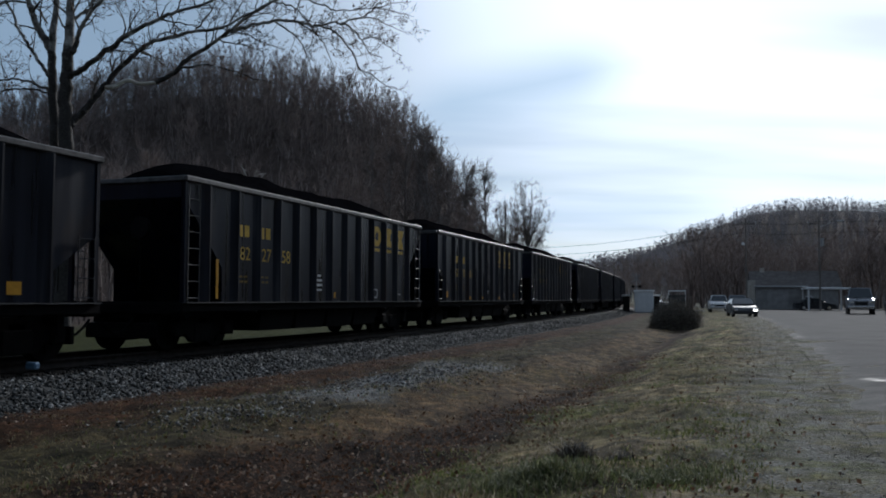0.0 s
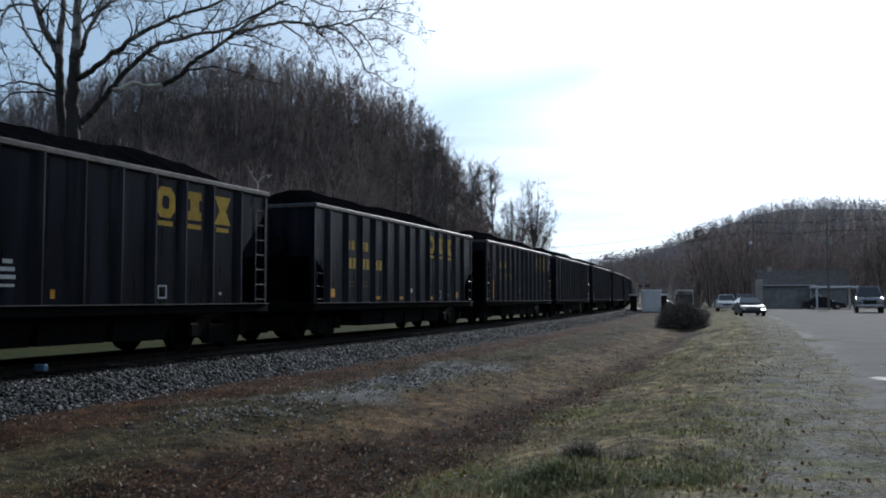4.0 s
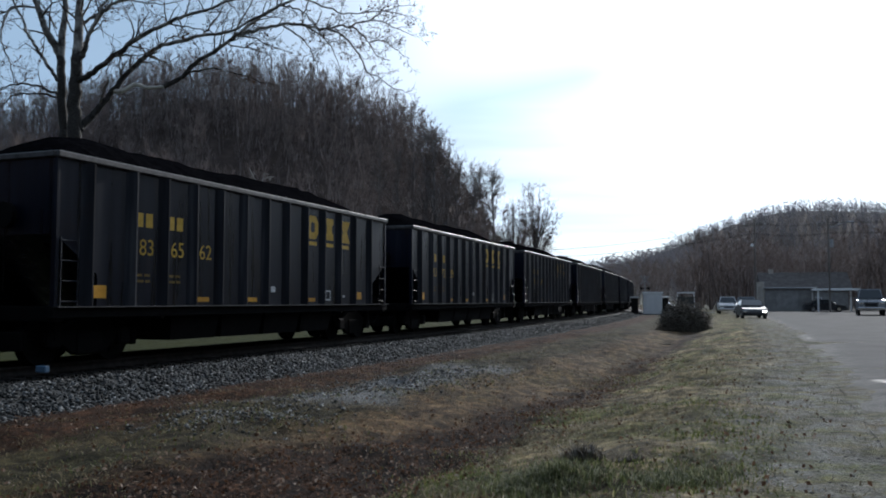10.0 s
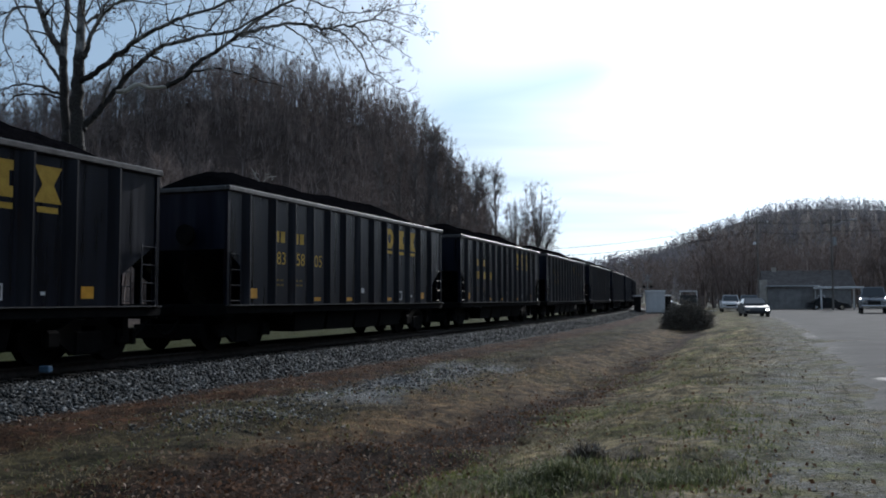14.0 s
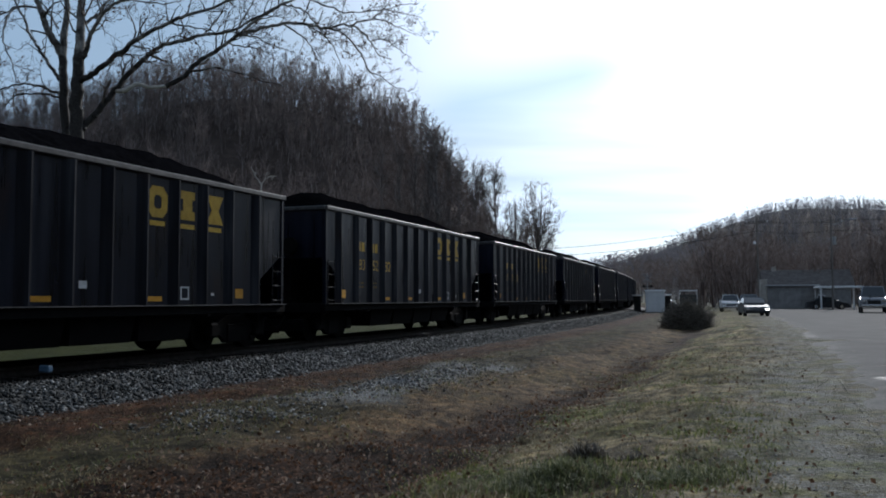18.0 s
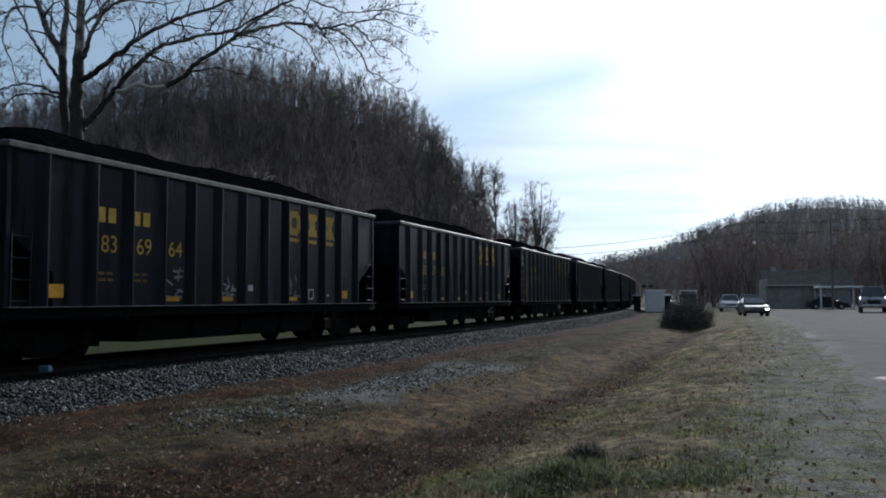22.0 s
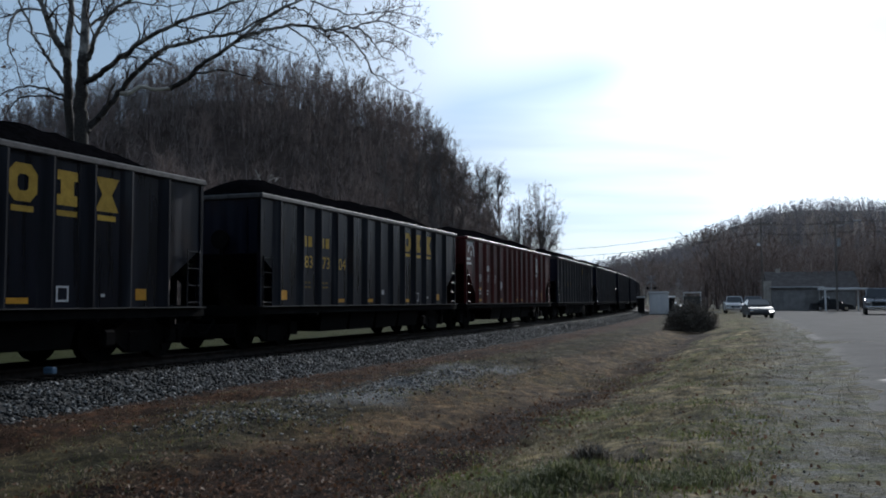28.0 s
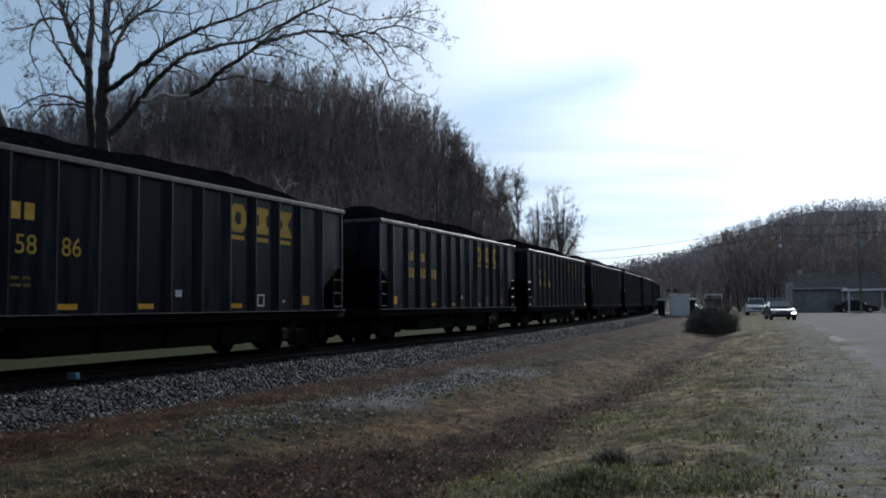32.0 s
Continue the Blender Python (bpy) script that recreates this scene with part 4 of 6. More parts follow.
M["pale_spray"] = surface("pale_spray_paint", (0.12, 0.13, 0.14), (0.32, 0.33, 0.34), 6, 0.7, 0.0, 30, 0.1)
M["dim_yellow"] = surface("faded_yellow_stencil", (0.10, 0.065, 0.015), (0.2, 0.13, 0.03), 5, 0.7, 0.0, 40, 0.1)
NUMBERS = {2: "822758", 3: "837060", 4: "836993", 5: "814041", 7: "812992", 8: "837050", 9: "835646", 10: "811167", 11: "836562", 12: "837289", 13: "836174", 14: "836685",
           15: "835805", 17: "836016", 18: "835668", 19: "835282", 20: "837335", 21: "835300", 22: "836964", 23: "835755", 24: "834371", 25: "837166", 27: "835750",
           28: "837304", 29: "496353", 30: "836510", 31: "835886"}
OPEN_ENDS, RED = {2, 5, 7, 10, 24}, 29
CARS = {}
# small differences in the couplings, metres along the train
SLACK = {2: 0.25, 3: -0.1, 4: -0.05, 5: 0.5, 6: 0.6, 7: 0.5, 8: 0.1, 9: 0.05, 10: 0.14, 11: 0.05, 13: -0.2, 14: -0.05, 16: -0.05, 17: -0.25, 18: -0.3, 19: -0.35, 20: -0.3, 21: -0.05,
         22: 0.05, 23: -0.2, 24: -0.25, 25: -0.25, 26: -0.15, 27: -0.15, 28: -0.2, 29: -0.36, 30: 0.45}


def make_train():
    masters = {k: make_car(k) for k in ("open", "closed", "red")}
    used = set()
    for k in range(-1, 41):
        kind = "red" if k == RED else "open" if k in OPEN_ENDS else "closed"
        car = masters[kind] if kind not in used else copy_thing(masters[kind], Matrix())
        used.add(kind)
        CARS[k] = car
    for k, car in CARS.items():
        red = k == RED
        tagged(car, "rust-red coal hopper with white markings, loaded" if red else "black steel coal hopper with yellow markings, heaped with coal", "hopper wagon", "wagons of the coal train")
        num = NUMBERS.get(k)
        for j in range(3):
            i = 1 + j if red else 2 + j
            y = panel_y(i, RED_END if red else END_PANEL) - 0.09
            if num:
                put("car_number", text_mesh(num[2 * j:2 * j + 2], 0.46, "white" if red else "yellow"), car, on_side(y - (0.08 if red else 0.0), 1.9 if red else 1.98))
            else:
                put("car_number", flat_mesh("car_number", [rect(0.2, 0.32, -0.14), rect(0.2, 0.32, 0.14)], "yellow"), car, on_side(y, 2.14))


def tag_cars():
    """Spray paint along the foot of two wagons."""
    for k, panels in ((10, (5, 6, 7, 8)), (22, (4, 6, 9))):
        for i in panels:
            put("graffiti", scribble(k + i), CARS[k], on_side(panel_y(i) - 0.12, 1.4), "pale spray-painted scrawl")
            if k == 10:
                put("graffiti", flat_mesh("graffiti", [rect(0.34, 0.42, 0, 0), rect(0.12, 0.2, 0.2, 0.25)], "pale_spray", 0.002), CARS[k], on_side(panel_y(i) - 0.12, 1.38))


def car_pose(k, t):
    s = PHASE + k * PITCH + SLACK.get(k, 0.2 if k > 30 else 0.0) - HALF - SPEED * t
    x, y, th = line_at(s)
    return pose(x, y, RAIL + LIFT, 0, 0, -math.degrees(th))


make_train()
tag_cars()


# ---- trees ----
def grow(rng, start, direction, length, radius, depth, out, spread=0.55, lift=0.15, kids=(3, 4), bend=0.25):
    """Grow a limb as segments (p, q, r0, r1), then its side limbs."""
    p, d = np.array(start, float), np.array(direction, float)
    d /= np.linalg.norm(d)
    n = 4 if depth > 1 else 3 if depth == 1 else 2
    pts = [p]
    for i in range(n):
        d = d + rng.normal(0, bend / 2, 3) + np.array((0, 0, lift))
        d /= np.linalg.norm(d)
        q = p + d * length / n
        out.append((p, q, radius * (1 - 0.75 * i / n), radius * (1 - 0.75 * (i + 1) / n)))
        p = q
        pts.append(p)
    if depth <= 0:
        return
    for _ in range(rng.randint(kids[0], kids[1] + 1)):
        f = rng.uniform(0.3, 1.0)
        at = pts[min(n, int(f * n) + (rng.rand() < 0.5))]
        side = rng.normal(0, 1, 3)
        side -= d * side.dot(d)
        side /= np.linalg.norm(side) + 1e-9
        nd = d * (1 - spread) + side * spread + np.array((0, 0, 0.1))
        grow(rng, at, nd, length * rng.uniform(0.45, 0.7), radius * rng.uniform(0.35, 0.5), depth - 1, out, spread, lift, kids, bend)


def tubes(segs, sides=3, min_r=0.0):
    """Arrays of a triangle or square tube for each segment."""
    S = np.array([np.concatenate((a, b, (r, t))) for a, b, r, t in segs])
    a, b, ra, rb = S[:, :3], S[:, 3:6], np.maximum(S[:, 6], min_r), np.maximum(S[:, 7], min_r)
    d = b - a
    d /= np.linalg.norm(d, axis=1)[:, None] + 1e-9
    ref = np.where(np.abs(d[:, 2:3]) > 0.9, np.array([[1.0, 0, 0]]), np.array([[0, 0, 1.0]]))
    u = np.cross(d, ref); u /= np.linalg.norm(u, axis=1)[:, None]
    v = np.cross(d, u)
    b = b + d * np.where(ra > 0.03, 0.4 * rb, 0)[:, None]
    n = len(S)
    V = np.empty((n, 2 * sides, 3))
    for k in range(sides):
        c, s = math.cos(2 * math.pi * k / sides), math.sin(2 * math.pi * k / sides)
        V[:, k] = a + (u * c + v * s) * ra[:, None]
        V[:, sides + k] = b + (u * c + v * s) * rb[:, None]
    base = (np.arange(n) * 2 * sides)[:, None]
    F = np.concatenate([base + np.array([[k, (k + 1) % sides, sides + (k + 1) % sides, sides + k]]) for k in range(sides)], 0)
    return V.reshape(-1, 3), F


def forest_kind(seed, height, limbs, twigs, min_r, twig_w, clear=0.3, stout=True):
    """A bare woodland tree: straight tapered trunk, steep limbs, and a fine upswept crown, each twig one slim blade."""
    rng = np.random.RandomState(seed)
    out, tips = [], []
    top, d, r, n = np.zeros(3), np.array((0, 0, 1.0)), height * 0.0095, 6
    bare = rng.uniform(0.3, 1.0) * clear
    for i in range(n):
        d = d + rng.normal(0, 0.05, 3) + np.array((0, 0, 0.05)); d /= np.linalg.norm(d)
        q = top + d * height * 0.92 / n
        out.append((top, q, r * (1 - 0.85 * i / n), r * (1 - 0.85 * (i + 1) / n)))
        f = (i + 0.5) / n
        if f > bare:
            for _ in range(limbs):
                a = rng.uniform(0, 2 * math.pi)
                nd = np.array((math.cos(a), math.sin(a), rng.uniform(0.8, 2.2)))
                nd /= np.linalg.norm(nd)
                p0 = top + (q - top) * rng.rand()
                ln = height * rng.uniform(0.14, 0.3) * (1.3 - 0.75 * f)
                p1 = p0 + nd * ln * 0.5 + rng.normal(0, 0.12, 3)
                p2 = p1 + (nd + np.array((0, 0, 0.3))) * ln * 0.5 + rng.normal(0, 0.15, 3)
                out += [(p0, p1, r * 0.33, r * 0.2), (p1, p2, r * 0.2, r * 0.07)]
                tips += [(p0, p1, nd), (p1, p2, nd), (p1, p2, nd)]
        top = q
    tips += [(top - d, top, d)] * 2
    V, F = tubes(out if stout else [q for q in out if q[0][0] == 0 or q[2] > r * 0.34], 3, min_r)
    k = rng.randint(0, len(tips), twigs)
    A, B, D = (np.array([t[j] for t in tips])[k] for j in range(3))
    p = A + (B - A) * rng.rand(twigs, 1)
    way = D + rng.normal(0, 0.6, (twigs, 3)) + np.array((0, 0, 0.3))
    way /= np.linalg.norm(way, axis=1)[:, None]
    ln = height * rng.uniform(0.03, 0.105, (twigs, 1))
    side = np.cross(way, rng.normal(0, 1, (twigs, 3)))
    side *= twig_w * rng.uniform(0.5, 1.2, (twigs, 1)) / (np.linalg.norm(side, axis=1)[:, None] + 1e-9)
    T = np.stack([p - side, p + side, p + way * ln], 1).reshape(-1, 3)
    tri = np.concatenate([F[:, [0, 1, 2]], F[:, [0, 2, 3]], len(V) + np.arange(twigs * 3).reshape(-1, 3)], 0)
    return np.concatenate([V, T], 0), tri


def scatter(name, spots, base, material, label, broad=1.0, sink=0.0):
    """Many bare trees joined into one wood."""
    rng = np.random.RandomState(11)
    Vs, Fs, n0 = [], [], 0
    for x, y, z, h in spots:
        V, F = base[rng.randint(len(base))]
        a, sc = rng.uniform(0, 2 * math.pi), h / 16.0
        wide = sc * rng.uniform(0.85, 1.35) * broad
        c, s = math.cos(a) * wide, math.sin(a) * wide
        W = np.empty(V.shape, np.float32)
        W[:, 0] = V[:, 0] * c - V[:, 1] * s + x
        W[:, 1] = V[:, 0] * s + V[:, 1] * c + y
        W[:, 2] = V[:, 2] * sc + z - 0.2 - sink * h
        Vs.append(W); Fs.append(F + n0)
        n0 += len(W)
    me = big_mesh(name, np.concatenate(Vs), np.concatenate(Fs), material)
    return tagged(new(name, me), label, "woods", kind="stuff")


def make_woods():
    rng = np.random.RandomState(4)
    near = [forest_kind(20 + i, 16, 2, 330, 0.02, 0.027) for i in range(9)]
    brush = [forest_kind(60 + i, 16, 2, 125, 0.02, 0.05, 0.0, False) for i in range(4)]
    far = [forest_kind(40 + i, 16, 1, 72, 0.04, 0.13, 0.0, False) for i in range(6)]
    spots = []
    for _ in range(30000):
        az, r = rng.uniform(-34, 12), 42 + 185 * rng.rand() ** 0.7
        x, y = r * math.sin(radians(az)), r * math.cos(radians(az))
        s, off = track_coords(x, y)
        if off > -20 and not (r > 100 and off < -10 and az > 1):
            continue
        if -36 < off and r < 100 and rng.rand() < 0.3:
            continue
        spots.append((x, y, float(ground_z(x, y)), rng.uniform(7, 13) if off < -30 else rng.uniform(4, 9)))
        if len(spots) >= 1450:
            break
    for az in np.arange(-33, 2, 0.09):
        rr = np.arange(90, 230, 3.0)
        zz = ground_z(rr * math.sin(radians(az)), rr * math.cos(radians(az)))
        r = rr[np.argmax((zz - 1.35) / rr)] + rng.uniform(-14, 8)
        x, y = r * math.sin(radians(az)), r * math.cos(radians(az))
        spots.append((x, y, float(ground_z(x, y)), rng.uniform(7, 13)))
    for _ in range(90):
        az, r = rng.uniform(1.5, 7.5), rng.uniform(112, 150)
        x, y = r * math.sin(radians(az)), r * math.cos(radians(az))
        if track_coords(x, y)[1] < -11:
            spots.append((x, y, float(ground_z(x, y)), rng.uniform(9, 17) - 0.9 * az))
    low = []
    for _ in range(1900):
        az = rng.uniform(-33, 3)
        rr = np.arange(90, 230, 3.0)
        zz = ground_z(rr * math.sin(radians(az)), rr * math.cos(radians(az)))
        r = rr[np.argmax((zz - 1.35) / rr)] + rng.uniform(-30, 12)
        x, y = r * math.sin(radians(az)), r * math.cos(radians(az))
        low.append((x, y, float(ground_z(x, y)), rng.uniform(3, 8)))
    scatter("hillside_undergrowth", low, brush, M["twig"], "bare undergrowth beneath the trees on the hill's crest", 1.5, 0.15)
    scatter("hillside_woods", spots, near, M["twig"], "dense bare brown winter woods covering the hillside")
    spots = []
    for _ in range(60000):
        az, r = rng.uniform(5, 34), 215 + 480 * rng.rand()
        x, y = r * math.sin(radians(az)), r * math.cos(radians(az))
        s, off = track_coords(x, y)
        if off < 45:
            continue
        spots.append((x, y, float(ground_z(x, y)), rng.uniform(6, 11.5)))
        if len(spots) >= 4600:
            break
    for az in np.arange(7, 34, 0.02):
        rr = np.arange(300, 900, 12.0)
        zz = ground_z(rr * math.sin(radians(az)), rr * math.cos(radians(az)))
        r = rr[np.argmax((zz - 1.35) / rr)] + rng.uniform(-70, 25)
        x, y = r * math.sin(radians(az)), r * math.cos(radians(az))
        clump = float(value_noise(az * 1.7, 3.0) * 0.6 + value_noise(az * 6.1, 9.0) * 0.4)
        small = rng.rand() < 0.45
        spots.append((x, y, float(ground_z(x, y)), rng.uniform(1.8, 3.4) if small else rng.uniform(3, 5) + 5.5 * clump))
    for _ in range(420):
        az, r = rng.uniform(7.5, 17.5), rng.uniform(430, 550)
        x, y = r * math.sin(radians(az)), r * math.cos(radians(az))
        if track_coords(x, y)[1] > 25:
            spots.append((x, y, float(ground_z(x, y)), rng.uniform(7, 12)))
    scatter("ridge_woods", spots, far, M["hazed_twig"], "dense bare winter woods on the far ridge, toned for haze", 1.6, 0.2)
    # a belt of taller trees right behind the yard
    spots = []
    for _ in range(20000):
        az, r = rng.uniform(8.2, 36), rng.uniform(128, 225)
        x, y = r * math.sin(radians(az)), r * math.cos(radians(az))
        s, off = track_coords(x, y)
        if -12 < off < 10 + 0.06 * max(0.0, s - 120) or (off < 0 and r < 165):
            continue
        spots.append((x, y, float(ground_z(x, y)), rng.uniform(8, 12.5) * (0.8 + 0.4 * float(value_noise(x * 0.09, y * 0.09)))))
        if len(spots) >= 520:
            break
    for _ in range(190):
        az, r = rng.uniform(7.5, 19.5), rng.uniform(235, 330)
        x, y = r * math.sin(radians(az)), r * math.cos(radians(az))
        s, off = track_coords(x, y)
        if -8 < off < 9:
            continue
        z = float(ground_z(x, y))
        spots.append((x, y, z, max(6.0, rng.uniform(0.042, 0.056) * r - z)))
    scatter("valley_woods", spots, near, M["twig"], "bare brown trees behind the yard at the ridge's foot", 1.3)


make_woods()


# ---- single trees ----
def limb_through(points, r0, r1, out, rng, twigs, reach, steps=4, depth=2):
    """A limb along control points, smoothed, with side branches of the given reach."""
    P = np.array(points, float)
    path = []
    for i in range(len(P) - 1):
        a, b, c, d = P[max(i - 1, 0)], P[i], P[i + 1], P[min(i + 2, len(P) - 1)]
        for k in range(steps):
            t = k / steps
            path.append(0.5 * (2 * b + (c - a) * t + (2 * a - 5 * b + 4 * c - d) * t * t + (3 * b - a - 3 * c + d) * t ** 3))
    path.append(P[-1])
    n = len(path) - 1
    path = [q + (rng.normal(0, 0.02, 3) if 0 < i < n else 0) for i, q in enumerate(path)]
    rad = [r0 + (r1 - r0) * (i / n) for i in range(n + 1)]
    for i in range(n):
        out.append((path[i], path[i + 1], rad[i], rad[i + 1]))
    for _ in range(twigs):
        f = rng.uniform(0.22, 1.0)
        i = min(n - 1, int(f * n))
        d = path[i + 1] - path[i]
        d /= np.linalg.norm(d)
        side = rng.normal(0, 1, 3); side[2] += 0.35
        side -= d * side.dot(d); side /= np.linalg.norm(side)
        ln = reach * rng.uniform(0.5, 1.2) * (1.15 - 0.5 * f)
        grow(rng, path[i], d * 0.7 + side * 0.75, ln, min(0.05, rad[i] * 0.5), depth, out, 0.5, rng.uniform(-0.06, 0.1), (2, 4), 0.45)


def tree_parts(tree, trunk, limbs, bark, twig, twig_limit=0.028, sides=6, min_r=0.006):
    segs = [(a, b, max(r, min_r), max(t, min_r)) for a, b, r, t in limbs]
    thick = [q for q in segs if q[2] > twig_limit]
    thin = [q for q in segs if q[2] <= twig_limit]
    if trunk:
        put("trunk", big_mesh("trunk", *tubes(trunk, 10), bark), tree)
    if thick:
        put("branching", big_mesh("branching", *tubes(thick, sides), bark), tree)["kind"] = "stuff"
    if thin:
        tw = put("crown", big_mesh("crown", *tubes(thin, 3), twig), tree)
        tw["kind"] = "stuff"


def make_sycamore():
    X0, Y0 = -13.8, 32.0
    gz = float(ground_z(X0, Y0))
    tree = tagged(new("sycamore_tree"), "tall bare sycamore with pale mottled limbs beyond the track", "tree")
    tree.matrix_basis = pose(X0, Y0, gz)
    rng = np.random.RandomState(8)
    trunk, second, out = [], [], []

    def limb(points, r0, r1, twigs, reach, into=None):
        segs = [] if into is None else into
        limb_through([(x, y, z - gz) for x, y, z in points], r0, r1, segs, rng, twigs, reach)
        if into is None:
            n = 4 * (len(points) - 1)
            put("limb", big_mesh("limb", *tubes(segs[:n], 7), M["sycamore"]), tree)
            out.extend(segs[n:])
    # two stems from one root
    limb([(0.12, 0, -0.6), (0.12, 0, 3), (0.08, 0, 6.26), (0.04, 0, 7.23), (0.0, 0, 8.41), (0.0, 0, 9.48), (0.05, 0, 10.57)], 0.31, 0.2, 0, 0, trunk)
    limb([(-0.35, 0.3, -0.6), (-0.38, 0.3, 3), (-0.45, 0.3, 6.31), (-0.52, 0.3, 7.28), (-0.58, 0.3, 8.47), (-0.63, 0.3, 9.56), (-0.72, 0.3, 10.65)], 0.19, 0.15, 0, 0, second)
    limb([(0.05, 0, 10.57), (0.05, 0.1, 11.69), (0.02, 0.2, 12.82), (-0.02, 0.4, 14.22), (0.06, 0.8, 16.87)], 0.2, 0.06, 12, 2.2)
    limb([(-0.72, 0.3, 10.65), (-0.69, 0.4, 11.78), (-0.72, 0.6, 12.96), (-0.99, 0.9, 14.64), (-1.1, 1.4, 17.15)], 0.15, 0.05, 10, 2.0)
    # limbs of the slimmer stem
    limb([(-0.75, 0.3, 10.74), (-1.01, 0.1, 11.25), (-1.15, -0.1, 11.62), (-1.24, -0.3, 12.1), (-1.35, -0.5, 12.56), (-1.5, -0.9, 13.49), (-1.78, -1.2, 15.06)], 0.15, 0.06, 9, 1.8)
    limb([(-0.78, 0.3, 9.73), (-1.16, 0.5, 10.16), (-1.6, 0.7, 10.77), (-1.99, 0.9, 11.27), (-2.37, 1.1, 11.78), (-2.7, 1.3, 12.41), (-3.04, 1.4, 13.01), (-3.58, 1.7, 14.04)], 0.075, 0.04, 9, 1.5)
    limb([(-3.04, 1.4, 13.01), (-3.28, 1.2, 12.62), (-3.32, 1.0, 12.08), (-3.29, 0.9, 11.38), (-3.08, 0.9, 10.93), (-2.84, 0.8, 10.35), (-2.64, 0.8, 9.68)], 0.045, 0.015, 14, 0.9)
    limb([(-2.99, 1.4, 12.97), (-2.23, 1.2, 12.9), (-1.59, 0.9, 12.52), (-1.04, 0.6, 11.85)], 0.05, 0.035, 4, 0.9)
    limb([(-3.1, 1.4, 12.97), (-3.76, 1.6, 12.74), (-4.82, 1.9, 12.72)], 0.045, 0.015, 9, 1.2)
    limb([(-0.75, 0.3, 9.21), (-1.3, 0.6, 9.42), (-1.77, 0.9, 9.67), (-2.47, 1.2, 9.83), (-3.17, 1.5, 9.86), (-3.77, 1.8, 9.76), (-4.76, 2, 9.35)], 0.055, 0.02, 13, 1.1)
    limb([(-0.74, 0.3, 9.02), (-1.21, 0.2, 9.16), (-1.76, 0, 9.14), (-2.19, -0.2, 9.04), (-2.4, -0.4, 8.74), (-2.54, -0.5, 8.4)], 0.04, 0.014, 9, 0.9)
    # limbs of the thicker stem
    limb([(0.12, 0, 10.48), (0.31, -0.1, 10.58), (0.51, -0.3, 11.02), (0.79, -0.5, 11.49), (1.11, -0.7, 11.86), (1.6, -0.9, 12.21), (2.08, -1.1, 12.36), (3.14, -1.5, 12.84), (4.71, -2, 13.48)], 0.105, 0.03, 12, 1.5)
    limb([(0.06, 0.1, 11.8), (0.17, 0.3, 12.02), (0.43, 0.7, 12.39), (0.52, 1, 12.83), (0.66, 1.2, 13.17), (0.96, 1.8, 14.31)], 0.07, 0.03, 6, 1.3)
    limb([(1.9, -1, 12.33), (2.57, -1, 12.35), (3.5, -1, 12.23), (4.23, -1, 12.35)], 0.04, 0.012, 9, 0.9)
    limb([(0.04, 0, 9.59), (0.35, -0.1, 9.72), (0.79, -0.3, 9.88), (1.49, -0.5, 10.32), (2.18, -0.7, 10.79), (2.87, -0.9, 11.16), (3.62, -1, 11.44), (4.27, -1.1, 11.73), (4.91, -1.2, 11.86), (5.94, -1.2, 12.22), (6.76, -1.2, 12.54), (8.2, -1.2, 12.96)], 0.12, 0.03, 24, 1.4)
    limb([(1.45, -0.5, 10.34), (1.79, -0.2, 10.56), (2.36, 0, 10.61), (2.89, 0.3, 10.92)], 0.035, 0.012, 6, 0.8)
    limb([(3.83, -1, 11.51), (4.26, -0.7, 11.52), (4.8, -0.4, 11.49), (5.28, -0.2, 11.38)], 0.04, 0.014, 7, 1.0)
    # the great low limb that reaches out and its offshoots
    limb([(0.04, 0, 7.72), (0.17, 0.1, 7.83), (0.37, 0.3, 8.21), (0.65, 0.4, 8.54), (0.92, 0.5, 8.96), (1.26, 0.7, 9.55), (1.65, 0.8, 10.13), (2.15, 0.9, 10.67), (2.55, 1, 11.08), (2.98, 1, 11.31), (3.86, 1, 11.53), (4.52, 1, 11.71), (5.4, 1, 11.81), (6.05, 1, 12.1), (7.04, 1, 12.66), (7.59, 1, 12.93)], 0.15, 0.03, 20, 1.2)
    limb([(2.98, 1.1, 9.68), (3.66, 1.3, 10.16), (4.09, 1.4, 10.71), (4.79, 1.5, 11.19), (5.52, 1.6, 11.77), (6.09, 1.8, 12.36), (6.65, 1.9, 12.79), (7.17, 2, 13.19), (7.7, 2, 13.4), (8.65, 2, 13.82)], 0.1, 0.04, 22, 1.3)
    limb([(5.52, 1.6, 11.79), (6.37, 1.6, 12.11), (7.02, 1.7, 12.28), (7.9, 1.8, 12.43), (8.79, 1.9, 12.33), (9.19, 2, 12.29), (9.8, 2, 12.41), (10.36, 2.1, 12.3), (10.7, 2.1, 12.0), (10.93, 2.2, 11.68), (11.23, 2.2, 11.22), (11.72, 2.3, 11.06)], 0.075, 0.014, 30, 1.1)
    limb([(9.19, 2, 12.29), (9.69, 2, 12.08), (10.03, 2, 11.85), (10.42, 2, 11.35), (10.72, 2, 10.82), (10.88, 2, 10.47), (11.34, 2, 10.29), (11.79, 2, 9.9), (12.31, 2, 9.74)], 0.05, 0.01, 18, 0.9)
    limb([(10.03, 2, 12.36), (10.81, 2.1, 12.65), (11.49, 2.2, 12.62), (11.95, 2.3, 12.42), (12.75, 2.4, 12.1)], 0.04, 0.01, 13, 1.0)
    limb([(10.93, 2.1, 12.68), (11.38, 2.2, 13.04), (12.06, 2.3, 13.31), (12.86, 2.4, 13.44)], 0.03, 0.01, 8, 1.0)
